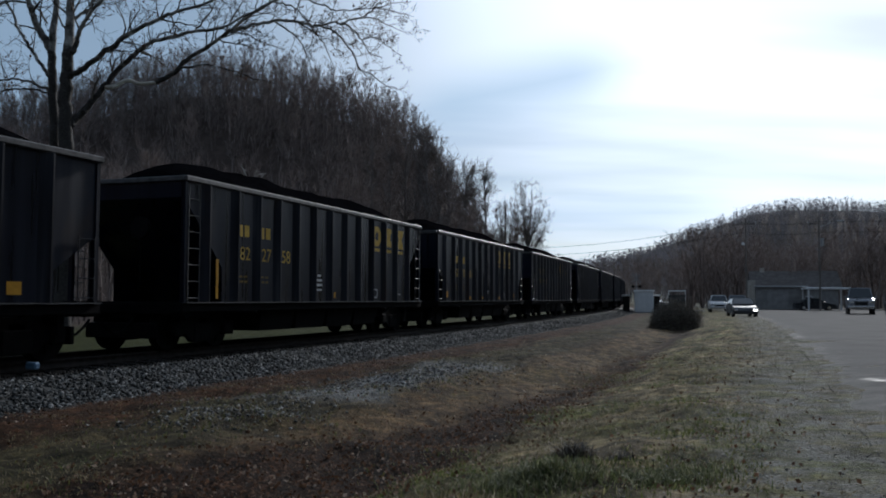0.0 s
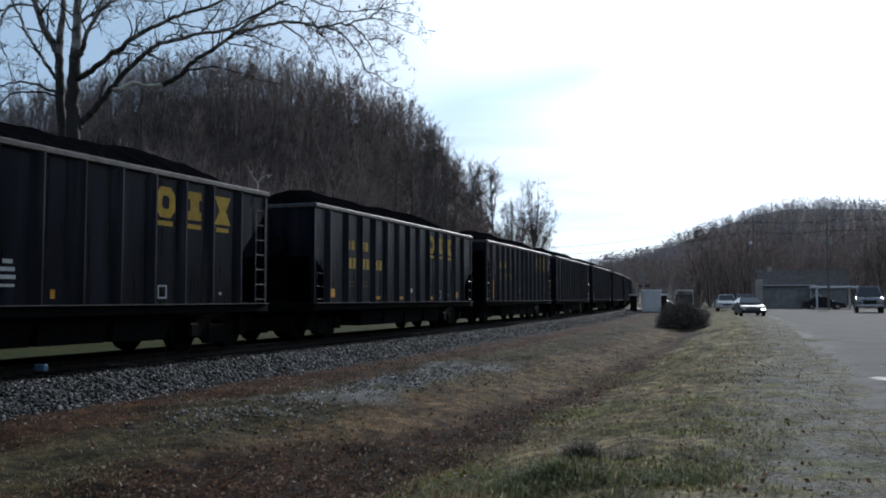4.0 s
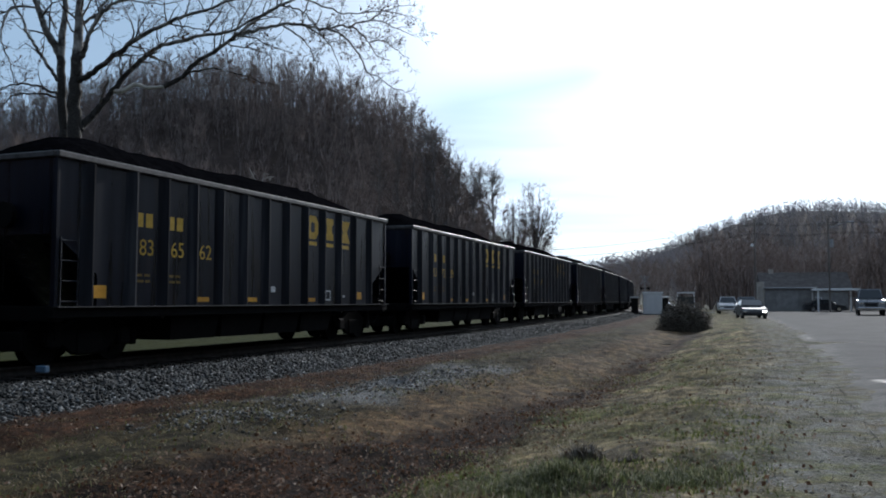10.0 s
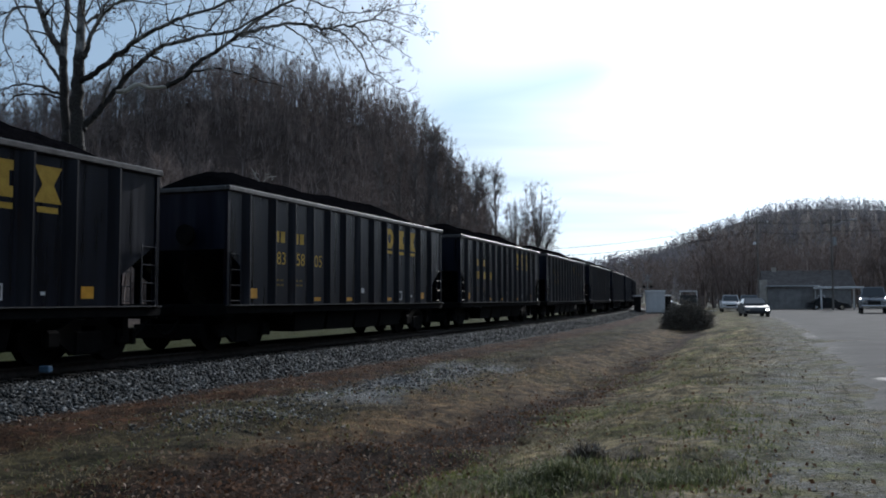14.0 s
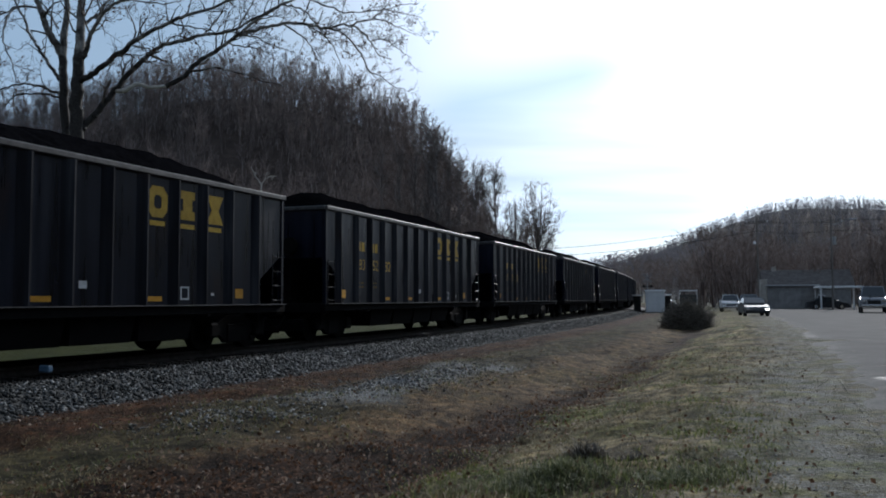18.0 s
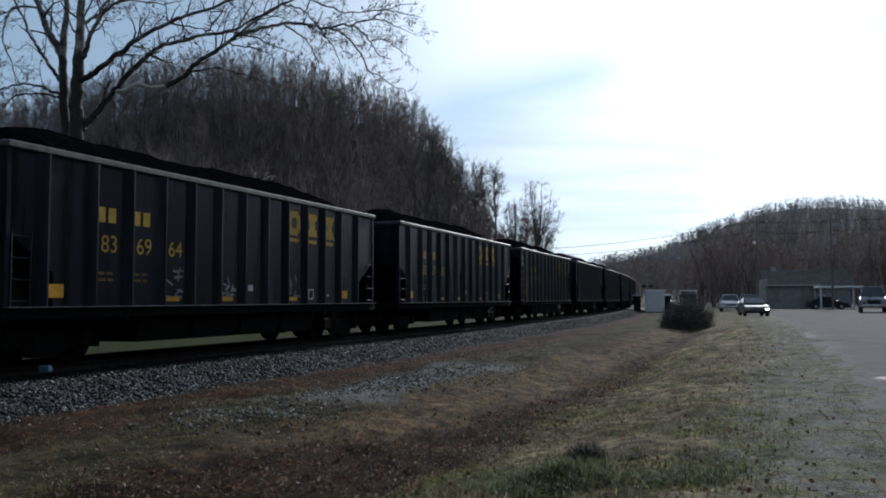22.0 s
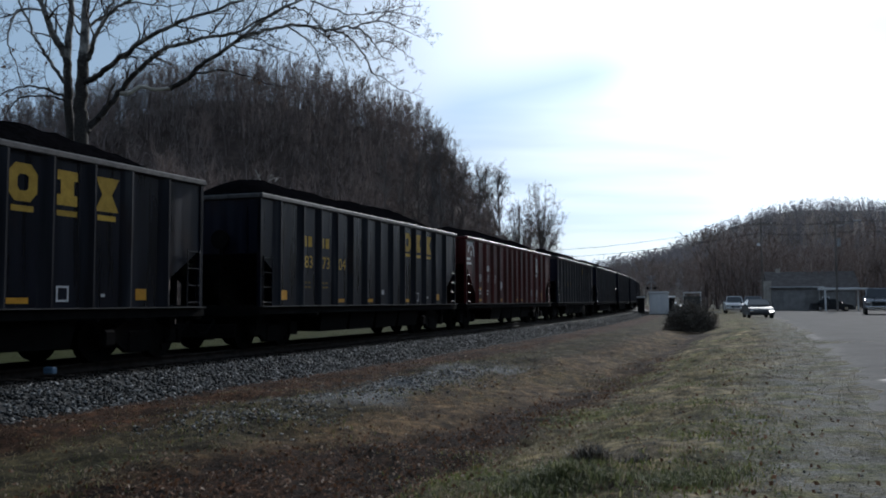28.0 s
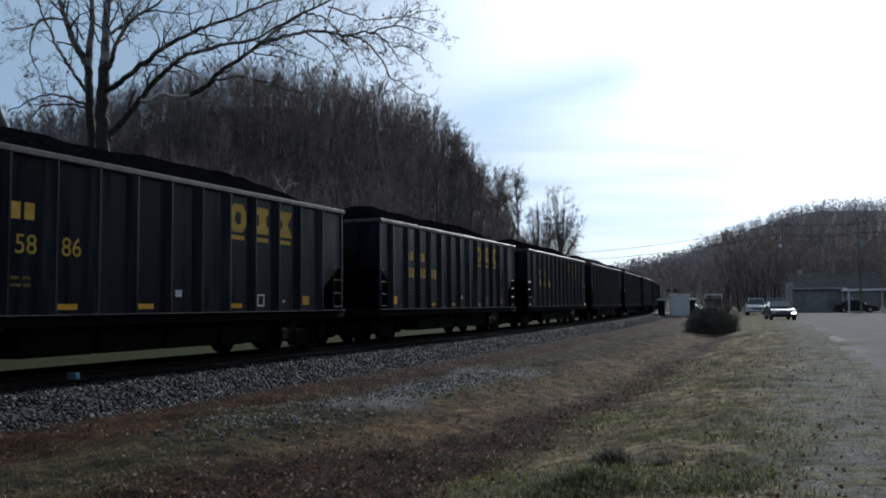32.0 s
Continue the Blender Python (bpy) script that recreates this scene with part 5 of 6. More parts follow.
    limb([(7.47, 1.7, 12.33), (8.05, 1.6, 11.96), (8.52, 1.5, 11.47), (8.77, 1.4, 10.99), (9.01, 1.3, 10.17)], 0.04, 0.01, 12, 0.8)
    limb([(8.79, 1.9, 12.33), (9.15, 1.8, 11.79), (9.49, 1.8, 11.33), (9.74, 1.7, 10.66)], 0.035, 0.01, 10, 0.8)
    limb([(10.93, 2.2, 11.82), (11.5, 2.2, 11.87), (11.96, 2.2, 11.5), (12.53, 2.2, 11.11)], 0.03, 0.01, 10, 0.8)
    limb([(7.17, 2, 13.24), (7.74, 2, 13.19), (8.32, 2, 12.89), (8.66, 2, 12.5), (9.12, 2, 12.08)], 0.045, 0.012, 11, 1.0)
    limb([(8.31, 2, 13.47), (9.21, 2.1, 13.16), (10.12, 2.2, 12.96), (11.48, 2.3, 13.12), (12.98, 2.4, 12.8)], 0.04, 0.01, 18, 1.1)
    limb([(3.79, 1.3, 10.25), (4.12, 1.3, 10.36), (4.87, 1.4, 10.48), (5.63, 1.5, 10.37), (6.39, 1.6, 10.13), (7.5, 1.7, 9.82)], 0.045, 0.012, 6, 0.9)
    limb([(5.7, 1.6, 11.86), (6.41, 1.4, 11.71), (7.11, 1.3, 11.36), (8.02, 1.2, 11.04)], 0.035, 0.01, 12, 0.8)
    limb([(5.28, 1.5, 11.55), (5.89, 1.3, 11.31), (6.47, 1.2, 11.22), (7.04, 1.1, 10.94)], 0.035, 0.01, 9, 0.8)
    limb([(2.89, 1, 11.26), (3.24, 1, 11.62), (3.64, 1, 11.62), (4.19, 1, 11.42), (4.42, 1, 10.97)], 0.035, 0.012, 8, 0.7)
    limb([(4.52, 1, 11.76), (4.9, 1, 12.21), (5.27, 1, 12.89), (5.37, 1, 13.79)], 0.04, 0.012, 8, 0.9)
    limb([(5.58, 1.6, 11.95), (5.89, 1.5, 12.49), (6.28, 1.4, 13.14), (6.52, 1.3, 13.9)], 0.04, 0.012, 8, 0.9)
    limb([(8.2, 2, 12.78), (8.49, 2, 13.47), (8.76, 2, 14.41)], 0.03, 0.01, 7, 0.9)
    # pale stretch of limb, whitened further to carry the sunlight on it
    stub = []
    limb([(1.18, 0.66, 9.42), (1.49, 0.7, 9.42), (1.84, 0.9, 9.69), (2.4, 1, 9.65), (2.98, 1.1, 9.68)], 0.1, 0.06, 0, 0, stub)
    put("pale_limb", big_mesh("pale_limb", *tubes(stub, 8), M["pale_bark"]), tree, None, "pale limb whitened for the sunlight on it")
    put("stem", big_mesh("stem", *tubes(second, 10), M["sycamore"]), tree, None, "slimmer second stem")
    put("trunk", big_mesh("trunk", *tubes(trunk, 12), M["sycamore"]), tree)
    put("crown", big_mesh("crown", *tubes([(a, b, max(r, 0.006), max(t, 0.006)) for a, b, r, t in out], 3), M["bark"]), tree)["kind"] = "stuff"
    # seed balls and a few leaves that still hang
    ends = [q[1] for q in out if q[2] < 0.03]
    V, F = leaf_cards([ends[rng.randint(len(ends))] for _ in range(520)], rng, 0.05, 0.12)
    hang = put("hanging_leaves", big_mesh("hanging_leaves", V, F, M["leaf"]), tree)
    hang["kind"] = "stuff"


def leaf_cards(points, rng, small, large):
    """Curled leaves: two triangles with a fold, each its own piece."""
    P = np.array(points)
    n = len(P)
    a = rng.normal(0, 1, (n, 3)); a /= np.linalg.norm(a, axis=1)[:, None]
    b = rng.normal(0, 1, (n, 3)); b -= a * (a * b).sum(1)[:, None]; b /= np.linalg.norm(b, axis=1)[:, None]
    c = np.cross(a, b)
    h = rng.uniform(small, large, n)[:, None]
    V = np.stack([P - a * h * 0.6, P + b * h * 0.45 + c * h * 0.15, P + a * h * 0.6, P - b * h * 0.45 + c * h * 0.15], 1).reshape(-1, 3)
    k = (np.arange(n) * 4)[:, None]
    F = np.concatenate([k + np.array([[0, 1, 2]]), k + np.array([[0, 2, 3]])], 0)
    return V, F


def make_lone_tree(x, y, height, width, seed, label, spread=False):
    """A bare tree: spread makes a broad round crown, otherwise the trunk runs on to the top with steep limbs."""
    rng = np.random.RandomState(seed)
    gz = float(ground_z(x, y))
    tree = tagged(new("bare_tree"), label, "tree")
    tree.matrix_basis = pose(x, y, gz - 0.2)
    trunk, out = [], []
    top = height * (0.5 if spread else 0.9)
    lean = rng.uniform(-0.5, 0.5)
    limb_through([(0, 0, -0.2), (lean * 0.4, 0, top * 0.5), (lean, 0, top)], height * 0.013, height * (0.008 if spread else 0.002), trunk, rng, 0, 0)
    for j in range(30 if spread else 34):
        f, a = rng.uniform(0.62, 1.0) if spread else rng.uniform(0.38, 1.0), 2.4 * j + rng.uniform(-0.4, 0.4)
        if spread:
            tilt, far = rng.uniform(-0.45, 1.5), rng.uniform(0.7, 1.0)
            w = width * 0.5 * math.cos(tilt) * far
            z2 = height * (0.64 + 0.36 * math.sin(tilt) * far)
        else:
            w = width * 0.5 * rng.uniform(0.35, 1.0) * (1.25 - 0.85 * f)
            z2 = top * f + height * rng.uniform(0.06, 0.16)
        z0 = top * f
        p0 = (lean * f, 0, z0)
        p1 = (lean * f + math.cos(a) * w * 0.6, math.sin(a) * w * 0.6, z0 + (z2 - z0) * 0.45)
        p2 = (lean * f + math.cos(a) * w, math.sin(a) * w, z2)
        limb_through([p0, p1, p2], height * 0.0045, 0.014, out, rng, 20 if spread else 10, height * 0.085, depth=1)
    tree_parts(tree, trunk, out, M["pale_grey_bark"], M["twig"], 0.03, 4, 0.015)


make_sycamore()
make_lone_tree(14.3, 130, 20.6, 7.6, 3, "bare spreading tree at the foot of the wooded hill", True)
make_lone_tree(11.0, 134, 18.5, 6.5, 4, "bare tree beside the spreading one at the hill's foot", True)
make_lone_tree(8.6, 138, 22.5, 6, 5, "tall bare tree at the edge of the woods")
make_lone_tree(6.6, 136, 22, 5.5, 21, "tall bare tree at the edge of the woods")
make_lone_tree(4.7, 130, 21.5, 5.5, 6, "tall bare tree at the edge of the woods")
make_lone_tree(2.4, 124, 21.5, 6, 16, "tall bare tree on the lower hillside")
make_lone_tree(1.0, 121, 23.5, 6, 22, "tall bare tree on the lower hillside")
make_lone_tree(-0.6, 118, 24.5, 6.5, 9, "tall bare tree on the lower hillside")
make_lone_tree(-2.2, 119, 25, 6, 15, "tall bare tree on the wooded hillside")
make_lone_tree(-3.9, 121, 25, 7, 23, "tall bare tree on the wooded hillside")
make_lone_tree(-6.2, 122, 23, 6, 14, "tall bare tree on the wooded hillside")
make_lone_tree(-9.0, 124, 21, 6, 18, "bare tree on the wooded hillside")


def make_leaning_tree():
    x, y = -15.6, 30.0
    tree = tagged(new("bare_tree"), "dark leaning tree beside the sycamore at the lawn edge", "tree")
    tree.matrix_basis = pose(x, y, float(ground_z(x, y)))
    rng = np.random.RandomState(12)
    trunk, out = [], []
    limb_through([(0, 0, -0.2), (-0.05, 0, 3), (-0.2, 0, 5.6), (-0.7, 0, 7.6), (-1.6, 0, 9.6), (-3.2, 0.5, 12.5)], 0.3, 0.12, trunk, rng, 0, 0)
    limb_through([(-1.6, 0, 9.6), (-2.4, -0.5, 11), (-4.4, -1, 13)], 0.1, 0.02, out, rng, 10, 1.6)
    limb_through([(-3.2, 0.5, 12.5), (-4.4, 0.8, 14), (-5.5, 1, 16)], 0.12, 0.02, out, rng, 12, 1.8)
    tree_parts(tree, trunk, out, M["bark"], M["bark"])


make_leaning_tree()


def make_snag():
    x, y = -9.7, 45.0
    gz = float(ground_z(x, y))
    rng = np.random.RandomState(2)
    tree = tagged(new("sycamore_sapling"), "slim young tree with a bright white forked top", "tree")
    tree.matrix_basis = pose(x, y, gz)
    trunk, out = [], []
    limb_through([(0.1, 0, -0.2), (0.1, 0, 3), (0.05, 0, 6.0), (0.12, 0, 7.7)], 0.08, 0.035, trunk, rng, 0, 0)
    limb_through([(0.12, 0, 7.7), (-0.15, 0, 8.1), (-0.42, 0, 8.65)], 0.032, 0.014, out, rng, 2, 0.4)
    limb_through([(0.12, 0, 7.7), (0.45, 0, 8.12), (0.9, 0, 8.17)], 0.032, 0.014, out, rng, 2, 0.4)
    tree_parts(tree, trunk, out, M["pale_bark"], M["pale_bark"])


make_snag()


# ---- loose stones, grass and leaves ----
def stone_field(n, place, small, large, seed):
    """Rough eight-cornered stones; place(rng, n) gives x, y, z arrays."""
    rng = np.random.RandomState(seed)
    x, y, z = place(rng, n)
    C = np.array([(a, b, c) for a in (-1, 1) for b in (-1, 1) for c in (-1, 1)], float)
    V = C[None] * rng.uniform(0.3, 1.0, (n, 8, 3))
    V *= rng.uniform(0.6, 1.0, (n, 1, 3))
    ang = rng.uniform(0, 6.28, n)
    c, s = np.cos(ang)[:, None], np.sin(ang)[:, None]
    tilt = rng.uniform(-0.7, 0.7, n)
    ct, st = np.cos(tilt)[:, None], np.sin(tilt)[:, None]
    X, Y, Z = V[..., 0], V[..., 1], V[..., 2]
    Y, Z = Y * ct - Z * st, Y * st + Z * ct
    X, Y = X * c - Y * s, X * s + Y * c
    h = (rng.uniform(small, large, n) / 2)[:, None]
    W = np.stack([X * h + x[:, None], Y * h + y[:, None], Z * h * 0.8 + z[:, None] + h * 0.25], 2).reshape(-1, 3)
    quads = np.array([(0, 1, 3, 2), (4, 6, 7, 5), (0, 4, 5, 1), (2, 3, 7, 6), (0, 2, 6, 4), (1, 5, 7, 3)])
    F = ((np.arange(n) * 8)[:, None, None] + quads[None]).reshape(-1, 4)
    return W, F


def line_arrays(s, off):
    th = HEAD0 - s / BEND
    x = ORIGIN[0] + BEND * (np.cos(th) - math.cos(HEAD0)) + off * np.cos(th)
    y = ORIGIN[1] - BEND * (np.sin(th) - math.sin(HEAD0)) - off * np.sin(th)
    return x, y


def ballast_z(off):
    return np.interp(off, [1.2, 1.75, 2.15, 2.6, 3.05, 3.45, 3.6], [-0.01, -0.02, -0.06, -0.18, -0.28, -0.33, -0.33])


def make_stones():
    def near(rng, n):
        s, off = rng.uniform(5, 46, n), 1.72 + 1.85 * rng.rand(n)
        x, y = line_arrays(s, off)
        return x, y, ballast_z(off)

    def crown(rng, n):
        s, off = rng.uniform(5, 46, n), 0.85 + 0.95 * rng.rand(n)
        x, y = line_arrays(s, off)
        return x, y, ballast_z(off)

    def far(rng, n):
        s, off = 46 + 90 * rng.rand(n) ** 1.4, 1.75 + 1.85 * rng.rand(n)
        x, y = line_arrays(s, off)
        return x, y, ballast_z(off)

    def pan(rng, n):
        s = np.clip(np.where(rng.rand(n) < 0.8, rng.normal(20.8, 2.2, n), rng.normal(15.2, 0.7, n)), 13, 27)
        off = np.clip(rng.normal(6.55, 0.65, n), 4.8, 8.2)
        x, y = line_arrays(s, off)
        return x, y, ground_z(x, y)

    def shoulder(rng, n):
        s, off = 6 + 45 * rng.rand(n) ** 1.5, np.minimum(rng.normal(13.2, 0.8, n), 14.2)
        x, y = line_arrays(s, off)
        return x, y, ground_z(x, y) - 0.004
    for fn, n, a, b, mat, label in ((near, 20000, 0.045, 0.105, "stones", "crushed grey ballast stones on the bank of the line"), (crown, 6000, 0.04, 0.085, "dark_stones", "near-black ballast stones beside the rail"),
                                    (far, 8000, 0.07, 0.13, "stones", "crushed grey ballast stones farther along the line"),
                                    (pan, 3000, 0.02, 0.07, "pale_stones", "spilled grey gravel on the verge"), (shoulder, 3600, 0.012, 0.035, "pale_stones", "loose pale grit on the road's shoulder")):
        W, F = stone_field(n, fn, a, b, n // 100)
        tagged(new("gravel" if mat == "pale_stones" else "ballast_stones", big_mesh("stones", W, F, M[mat])), label, "gravel", kind="stuff")


def blades(x, y, z, rng, lo, hi, width, lean):
    """Bent blades of grass, two triangles and a tip each."""
    n = len(x)
    a, h = rng.uniform(0, 6.283, n), rng.uniform(lo, hi, n)
    d = np.stack([np.cos(a), np.sin(a), np.zeros(n)], 1)
    side = np.stack([-np.sin(a), np.cos(a), np.zeros(n)], 1) * (width * rng.uniform(0.6, 1.3, n))[:, None]
    p = np.stack([x, y, z - 0.01], 1)
    ln = (rng.uniform(0.2, 1.0, n) * lean * h)[:, None]
    up = np.array((0, 0, 1.0))[None] * h[:, None]
    mid, tip = p + d * ln * 0.35 + up * 0.6, p + d * ln + up * rng.uniform(0.55, 1.0, n)[:, None]
    V = np.stack([p - side, p + side, mid + side * 0.7, mid - side * 0.7, tip], 1).reshape(-1, 3)
    k = (np.arange(n) * 5)[:, None]
    F = np.concatenate([k + np.array([[0, 1, 2]]), k + np.array([[0, 2, 3]]), k + np.array([[3, 2, 4]])], 0)
    return V, F


def make_grass():
    rng = np.random.RandomState(31)

    def fan(n, r0, r1, power=1.0):
        az, r = np.radians(rng.uniform(-33, 33, n)), r0 + (r1 - r0) * rng.rand(n) ** power
        return r * np.sin(az), r * np.cos(az)
    # matted straw over the verge, clumped
    x, y = fan(230000, 4.0, 34, 1.25)
    s, off = track_coords(x, y)
    clump = value_noise(x * 0.9 + 9, y * 0.9) * 0.6 + value_noise(x * 2.7, y * 2.7 + 5) * 0.4
    want = (0.12 + 0.88 * smooth(0.38, 0.6, clump)) * smooth(3.4, 4.4, off) * (1 - 0.92 * smooth(12.2, 13.6, off)) * (off < 14.1) * (0.5 + 0.5 * smooth(9.5, 10.8, off)) * (1 - 0.7 * np.exp(-((off - 9.4) / 0.9) ** 2))
    keep = rng.rand(len(x)) < want
    x, y = x[keep], y[keep]
    V, F = blades(x, y, ground_z(x, y), rng, 0.012, 0.06, 0.005, 3.2)
    tagged(new("dead_grass", big_mesh("dead_grass", V, F, M["straw"])), "matted short tan winter grass on the verge", "grass", kind="stuff")
    # green patches
    x, y = fan(120000, 4.0, 26, 1.2)
    s, off = track_coords(x, y)
    clump = value_noise(x * 0.55 + 31, y * 0.55 + 7) * 0.65 + value_noise(x * 2.1, y * 2.1) * 0.35
    want = smooth(0.48, 0.7, clump) * smooth(4.6, 5.6, off) * (0.2 + 0.8 * smooth(8.5, 10.5, off)) * (1 - smooth(12.6, 13.6, off)) * (1 - 0.8 * np.exp(-((off - 9.2) / 0.9) ** 2))
    want = np.maximum(want, 0.5 * np.exp(-((x - 1.15) / 0.75) ** 2 - ((y - 6.25) / 0.5) ** 2))
    keep = rng.rand(len(x)) < want
    x, y = x[keep], y[keep]
    V, F = blades(x, y, ground_z(x, y), rng, 0.02, 0.085, 0.005, 1.6)
    tagged(new("green_grass", big_mesh("green_grass", V, F, M["blade"])), "patches of green winter grass on the verge", "grass", kind="stuff")
    # a taller tuft and a dark clump beside it
    for name, cx, cy, sp, n, hi, mat, label in (("grass_tuft", 0.8, 7.0, 0.3, 1500, 0.13, "lush", "tall tuft of green grass on the verge"), ("grass_tuft", 1.85, 6.8, 0.22, 900, 0.12, "lush", "tall tuft of green grass on the verge"),
                                                ("weed_clump", 1.28, 7.75, 0.08, 260, 0.2, "weed", "dark dead weed clump on the verge"), ("weed_clump", 1.68, 7.7, 0.06, 130, 0.13, "weed", "low dark dead weed clump on the verge"),
                                                ("grass_tuft", -0.55, 6.4, 0.4, 900, 0.14, "straw", "tuft of pale straw on the verge")):
        x, y = rng.normal(cx, sp, n), rng.normal(cy, sp * 0.8, n)
        V, F = blades(x, y, ground_z(x, y), rng, 0.08, hi, 0.006, 1.2)
        tagged(new(name, big_mesh(name, V, F, M[mat])), label, "grass", kind="stuff")
    # fallen leaves, thickest along the ditch
    x, y = fan(90000, 4.5, 26, 1.1)
    s, off = track_coords(x, y)
    rut = 9.1 + 1.0 * smooth(11, 20, s)
    want = 0.035 * smooth(3.3, 4, off) * (1 - smooth(12, 13, off)) + 0.6 * np.exp(-((off - rut) / (1.2 - 0.6 * smooth(11, 20, s))) ** 2) + 0.12 * np.exp(-((off - 4.2) / 0.8) ** 2) + 0.05 * np.exp(-((off - 12.9) / 0.8) ** 2)
    keep = rng.rand(len(x)) < want
    x, y = x[keep], y[keep]
    V, F = leaf_cards(np.stack([x, y, ground_z(x, y) + 0.025], 1), rng, 0.016, 0.046)
    tagged(new("fallen_leaves", big_mesh("fallen_leaves", V, F, M["leaf"])), "curled brown fallen leaves strewn over the verge", "leaves", kind="stuff")
    # bleached leaves and straw caught in the grit beside the road
    x, y = fan(60000, 4.5, 22, 1.1)
    s, off = track_coords(x, y)
    keep = rng.rand(len(x)) < 0.2 * np.exp(-((off - 12.9) / 0.55) ** 2) * smooth(0.35, 0.65, value_noise(x * 1.4, y * 1.4 + 3))
    x, y = x[keep], y[keep]
    V, F = leaf_cards(np.stack([x, y, ground_z(x, y) + 0.015], 1), rng, 0.01, 0.032)
    tagged(new("bleached_leaves", big_mesh("bleached_leaves", V, F, M["bleached"])), "bleached pale leaves and straw scattered along the road's shoulder", "leaves", kind="stuff")


M["lush"] = island_material("lush_green_blades", [(0, (0.045, 0.056, 0.022)), (0.6, (0.09, 0.105, 0.042)), (1, (0.26, 0.255, 0.15))], 0.65, 0.25, through_light=0.5)
M["bleached"] = island_material("bleached_leaves", [(0, (0.16, 0.145, 0.115)), (0.6, (0.29, 0.27, 0.225)), (1, (0.48, 0.455, 0.4))], 0.8, 0.2, through_light=0.4)
M["weed"] = island_material("dark_dead_weeds", [(0, (0.06, 0.052, 0.043)), (0.7, (0.14, 0.124, 0.105)), (1, (0.26, 0.23, 0.19))])
make_stones()
make_grass()


# ---- the lineside and the yard across the road ----
def thing(name, x, y, rz, label, cat, z=None):
    t = tagged(new(name), label, cat)
    t.matrix_basis = pose(x, y, float(ground_z(x, y)) if z is None else z, 0, 0, rz)
    return t


def make_cabinets():
    t = thing("equipment_cabinet", 25.1, 102, -14, "pale grey metal railway equipment house on the verge", "cabinet")
    part("body", boxes((-1.1, 1.1, -0.9, 0.9, 0.12, 2.55, 0.03)), M["white_paint"], t)
    part("roof", boxes((-1.2, 1.2, -1.0, 1.0, 2.55, 2.72, 0.03)), M["white_paint"], t, "white roof cap")
    part("door", boxes((-0.75, 0.1, -0.925, -0.9, 0.25, 2.3, 0.008)), M["white_paint"], t)
    part("base", boxes((-1.15, 1.15, -0.95, 0.95, -0.15, 0.12)), M["siding"], t)
    for dx, dy, w, h, lab in ((-2.0, 0.6, 0.8, 2.1, "dark signal cabinet with a white lid"), (1.75, 1.5, 0.9, 2.1, "dark signal cabinet with a white lid")):
        c = thing("signal_cabinet", 25.1 + dx, 102 + dy, -14, lab, "cabinet")
        part("body", boxes((-w / 2, w / 2, -0.4, 0.4, -0.1, h - 0.12, 0.02)), M["roofing"], c)
        part("lid", boxes((-w / 2 - 0.12, w / 2 + 0.12, -0.5, 0.5, h - 0.12, h + 0.04, 0.02)), M["white_paint"], c, "white lid")


def make_crossing_signal():
    t = thing("crossing_signal", 26.1, 110, -14, "grey railroad crossing signal with crossed boards on a mast", "signal")
    bm = rod(bmesh.new(), (0, 0, -0.2), (0, 0, 4.9), 0.06, 10)
    part("mast", bm, M["galv"], t)
    for a in (45, -45):
        me = bpy.data.meshes.new("crossed_board")
        bm = boxes((-0.75, 0.75, -0.12, -0.09, -0.1, 0.1, 0.006))
        bmesh.ops.rotate(bm, cent=(0, 0, 0), matrix=Matrix.Rotation(radians(a), 3, "Y"), verts=bm.verts)
        bmesh.ops.translate(bm, vec=(0, -0.02 if a > 0 else 0.02, 4.3), verts=bm.verts)
        part("crossed_board", bm, M["siding"], t)
    part("lamp_arm", boxes((-0.5, 0.5, -0.05, 0.05, 3.2, 3.28)), M["roofing"], t)
    for sx in (-0.45, 0.45):
        bm = rod(bmesh.new(), (sx, -0.12, 3.24), (sx, -0.02, 3.24), 0.19, 14)
        part("lamp_disc", bm, M["roofing"], t, "black round lamp background")


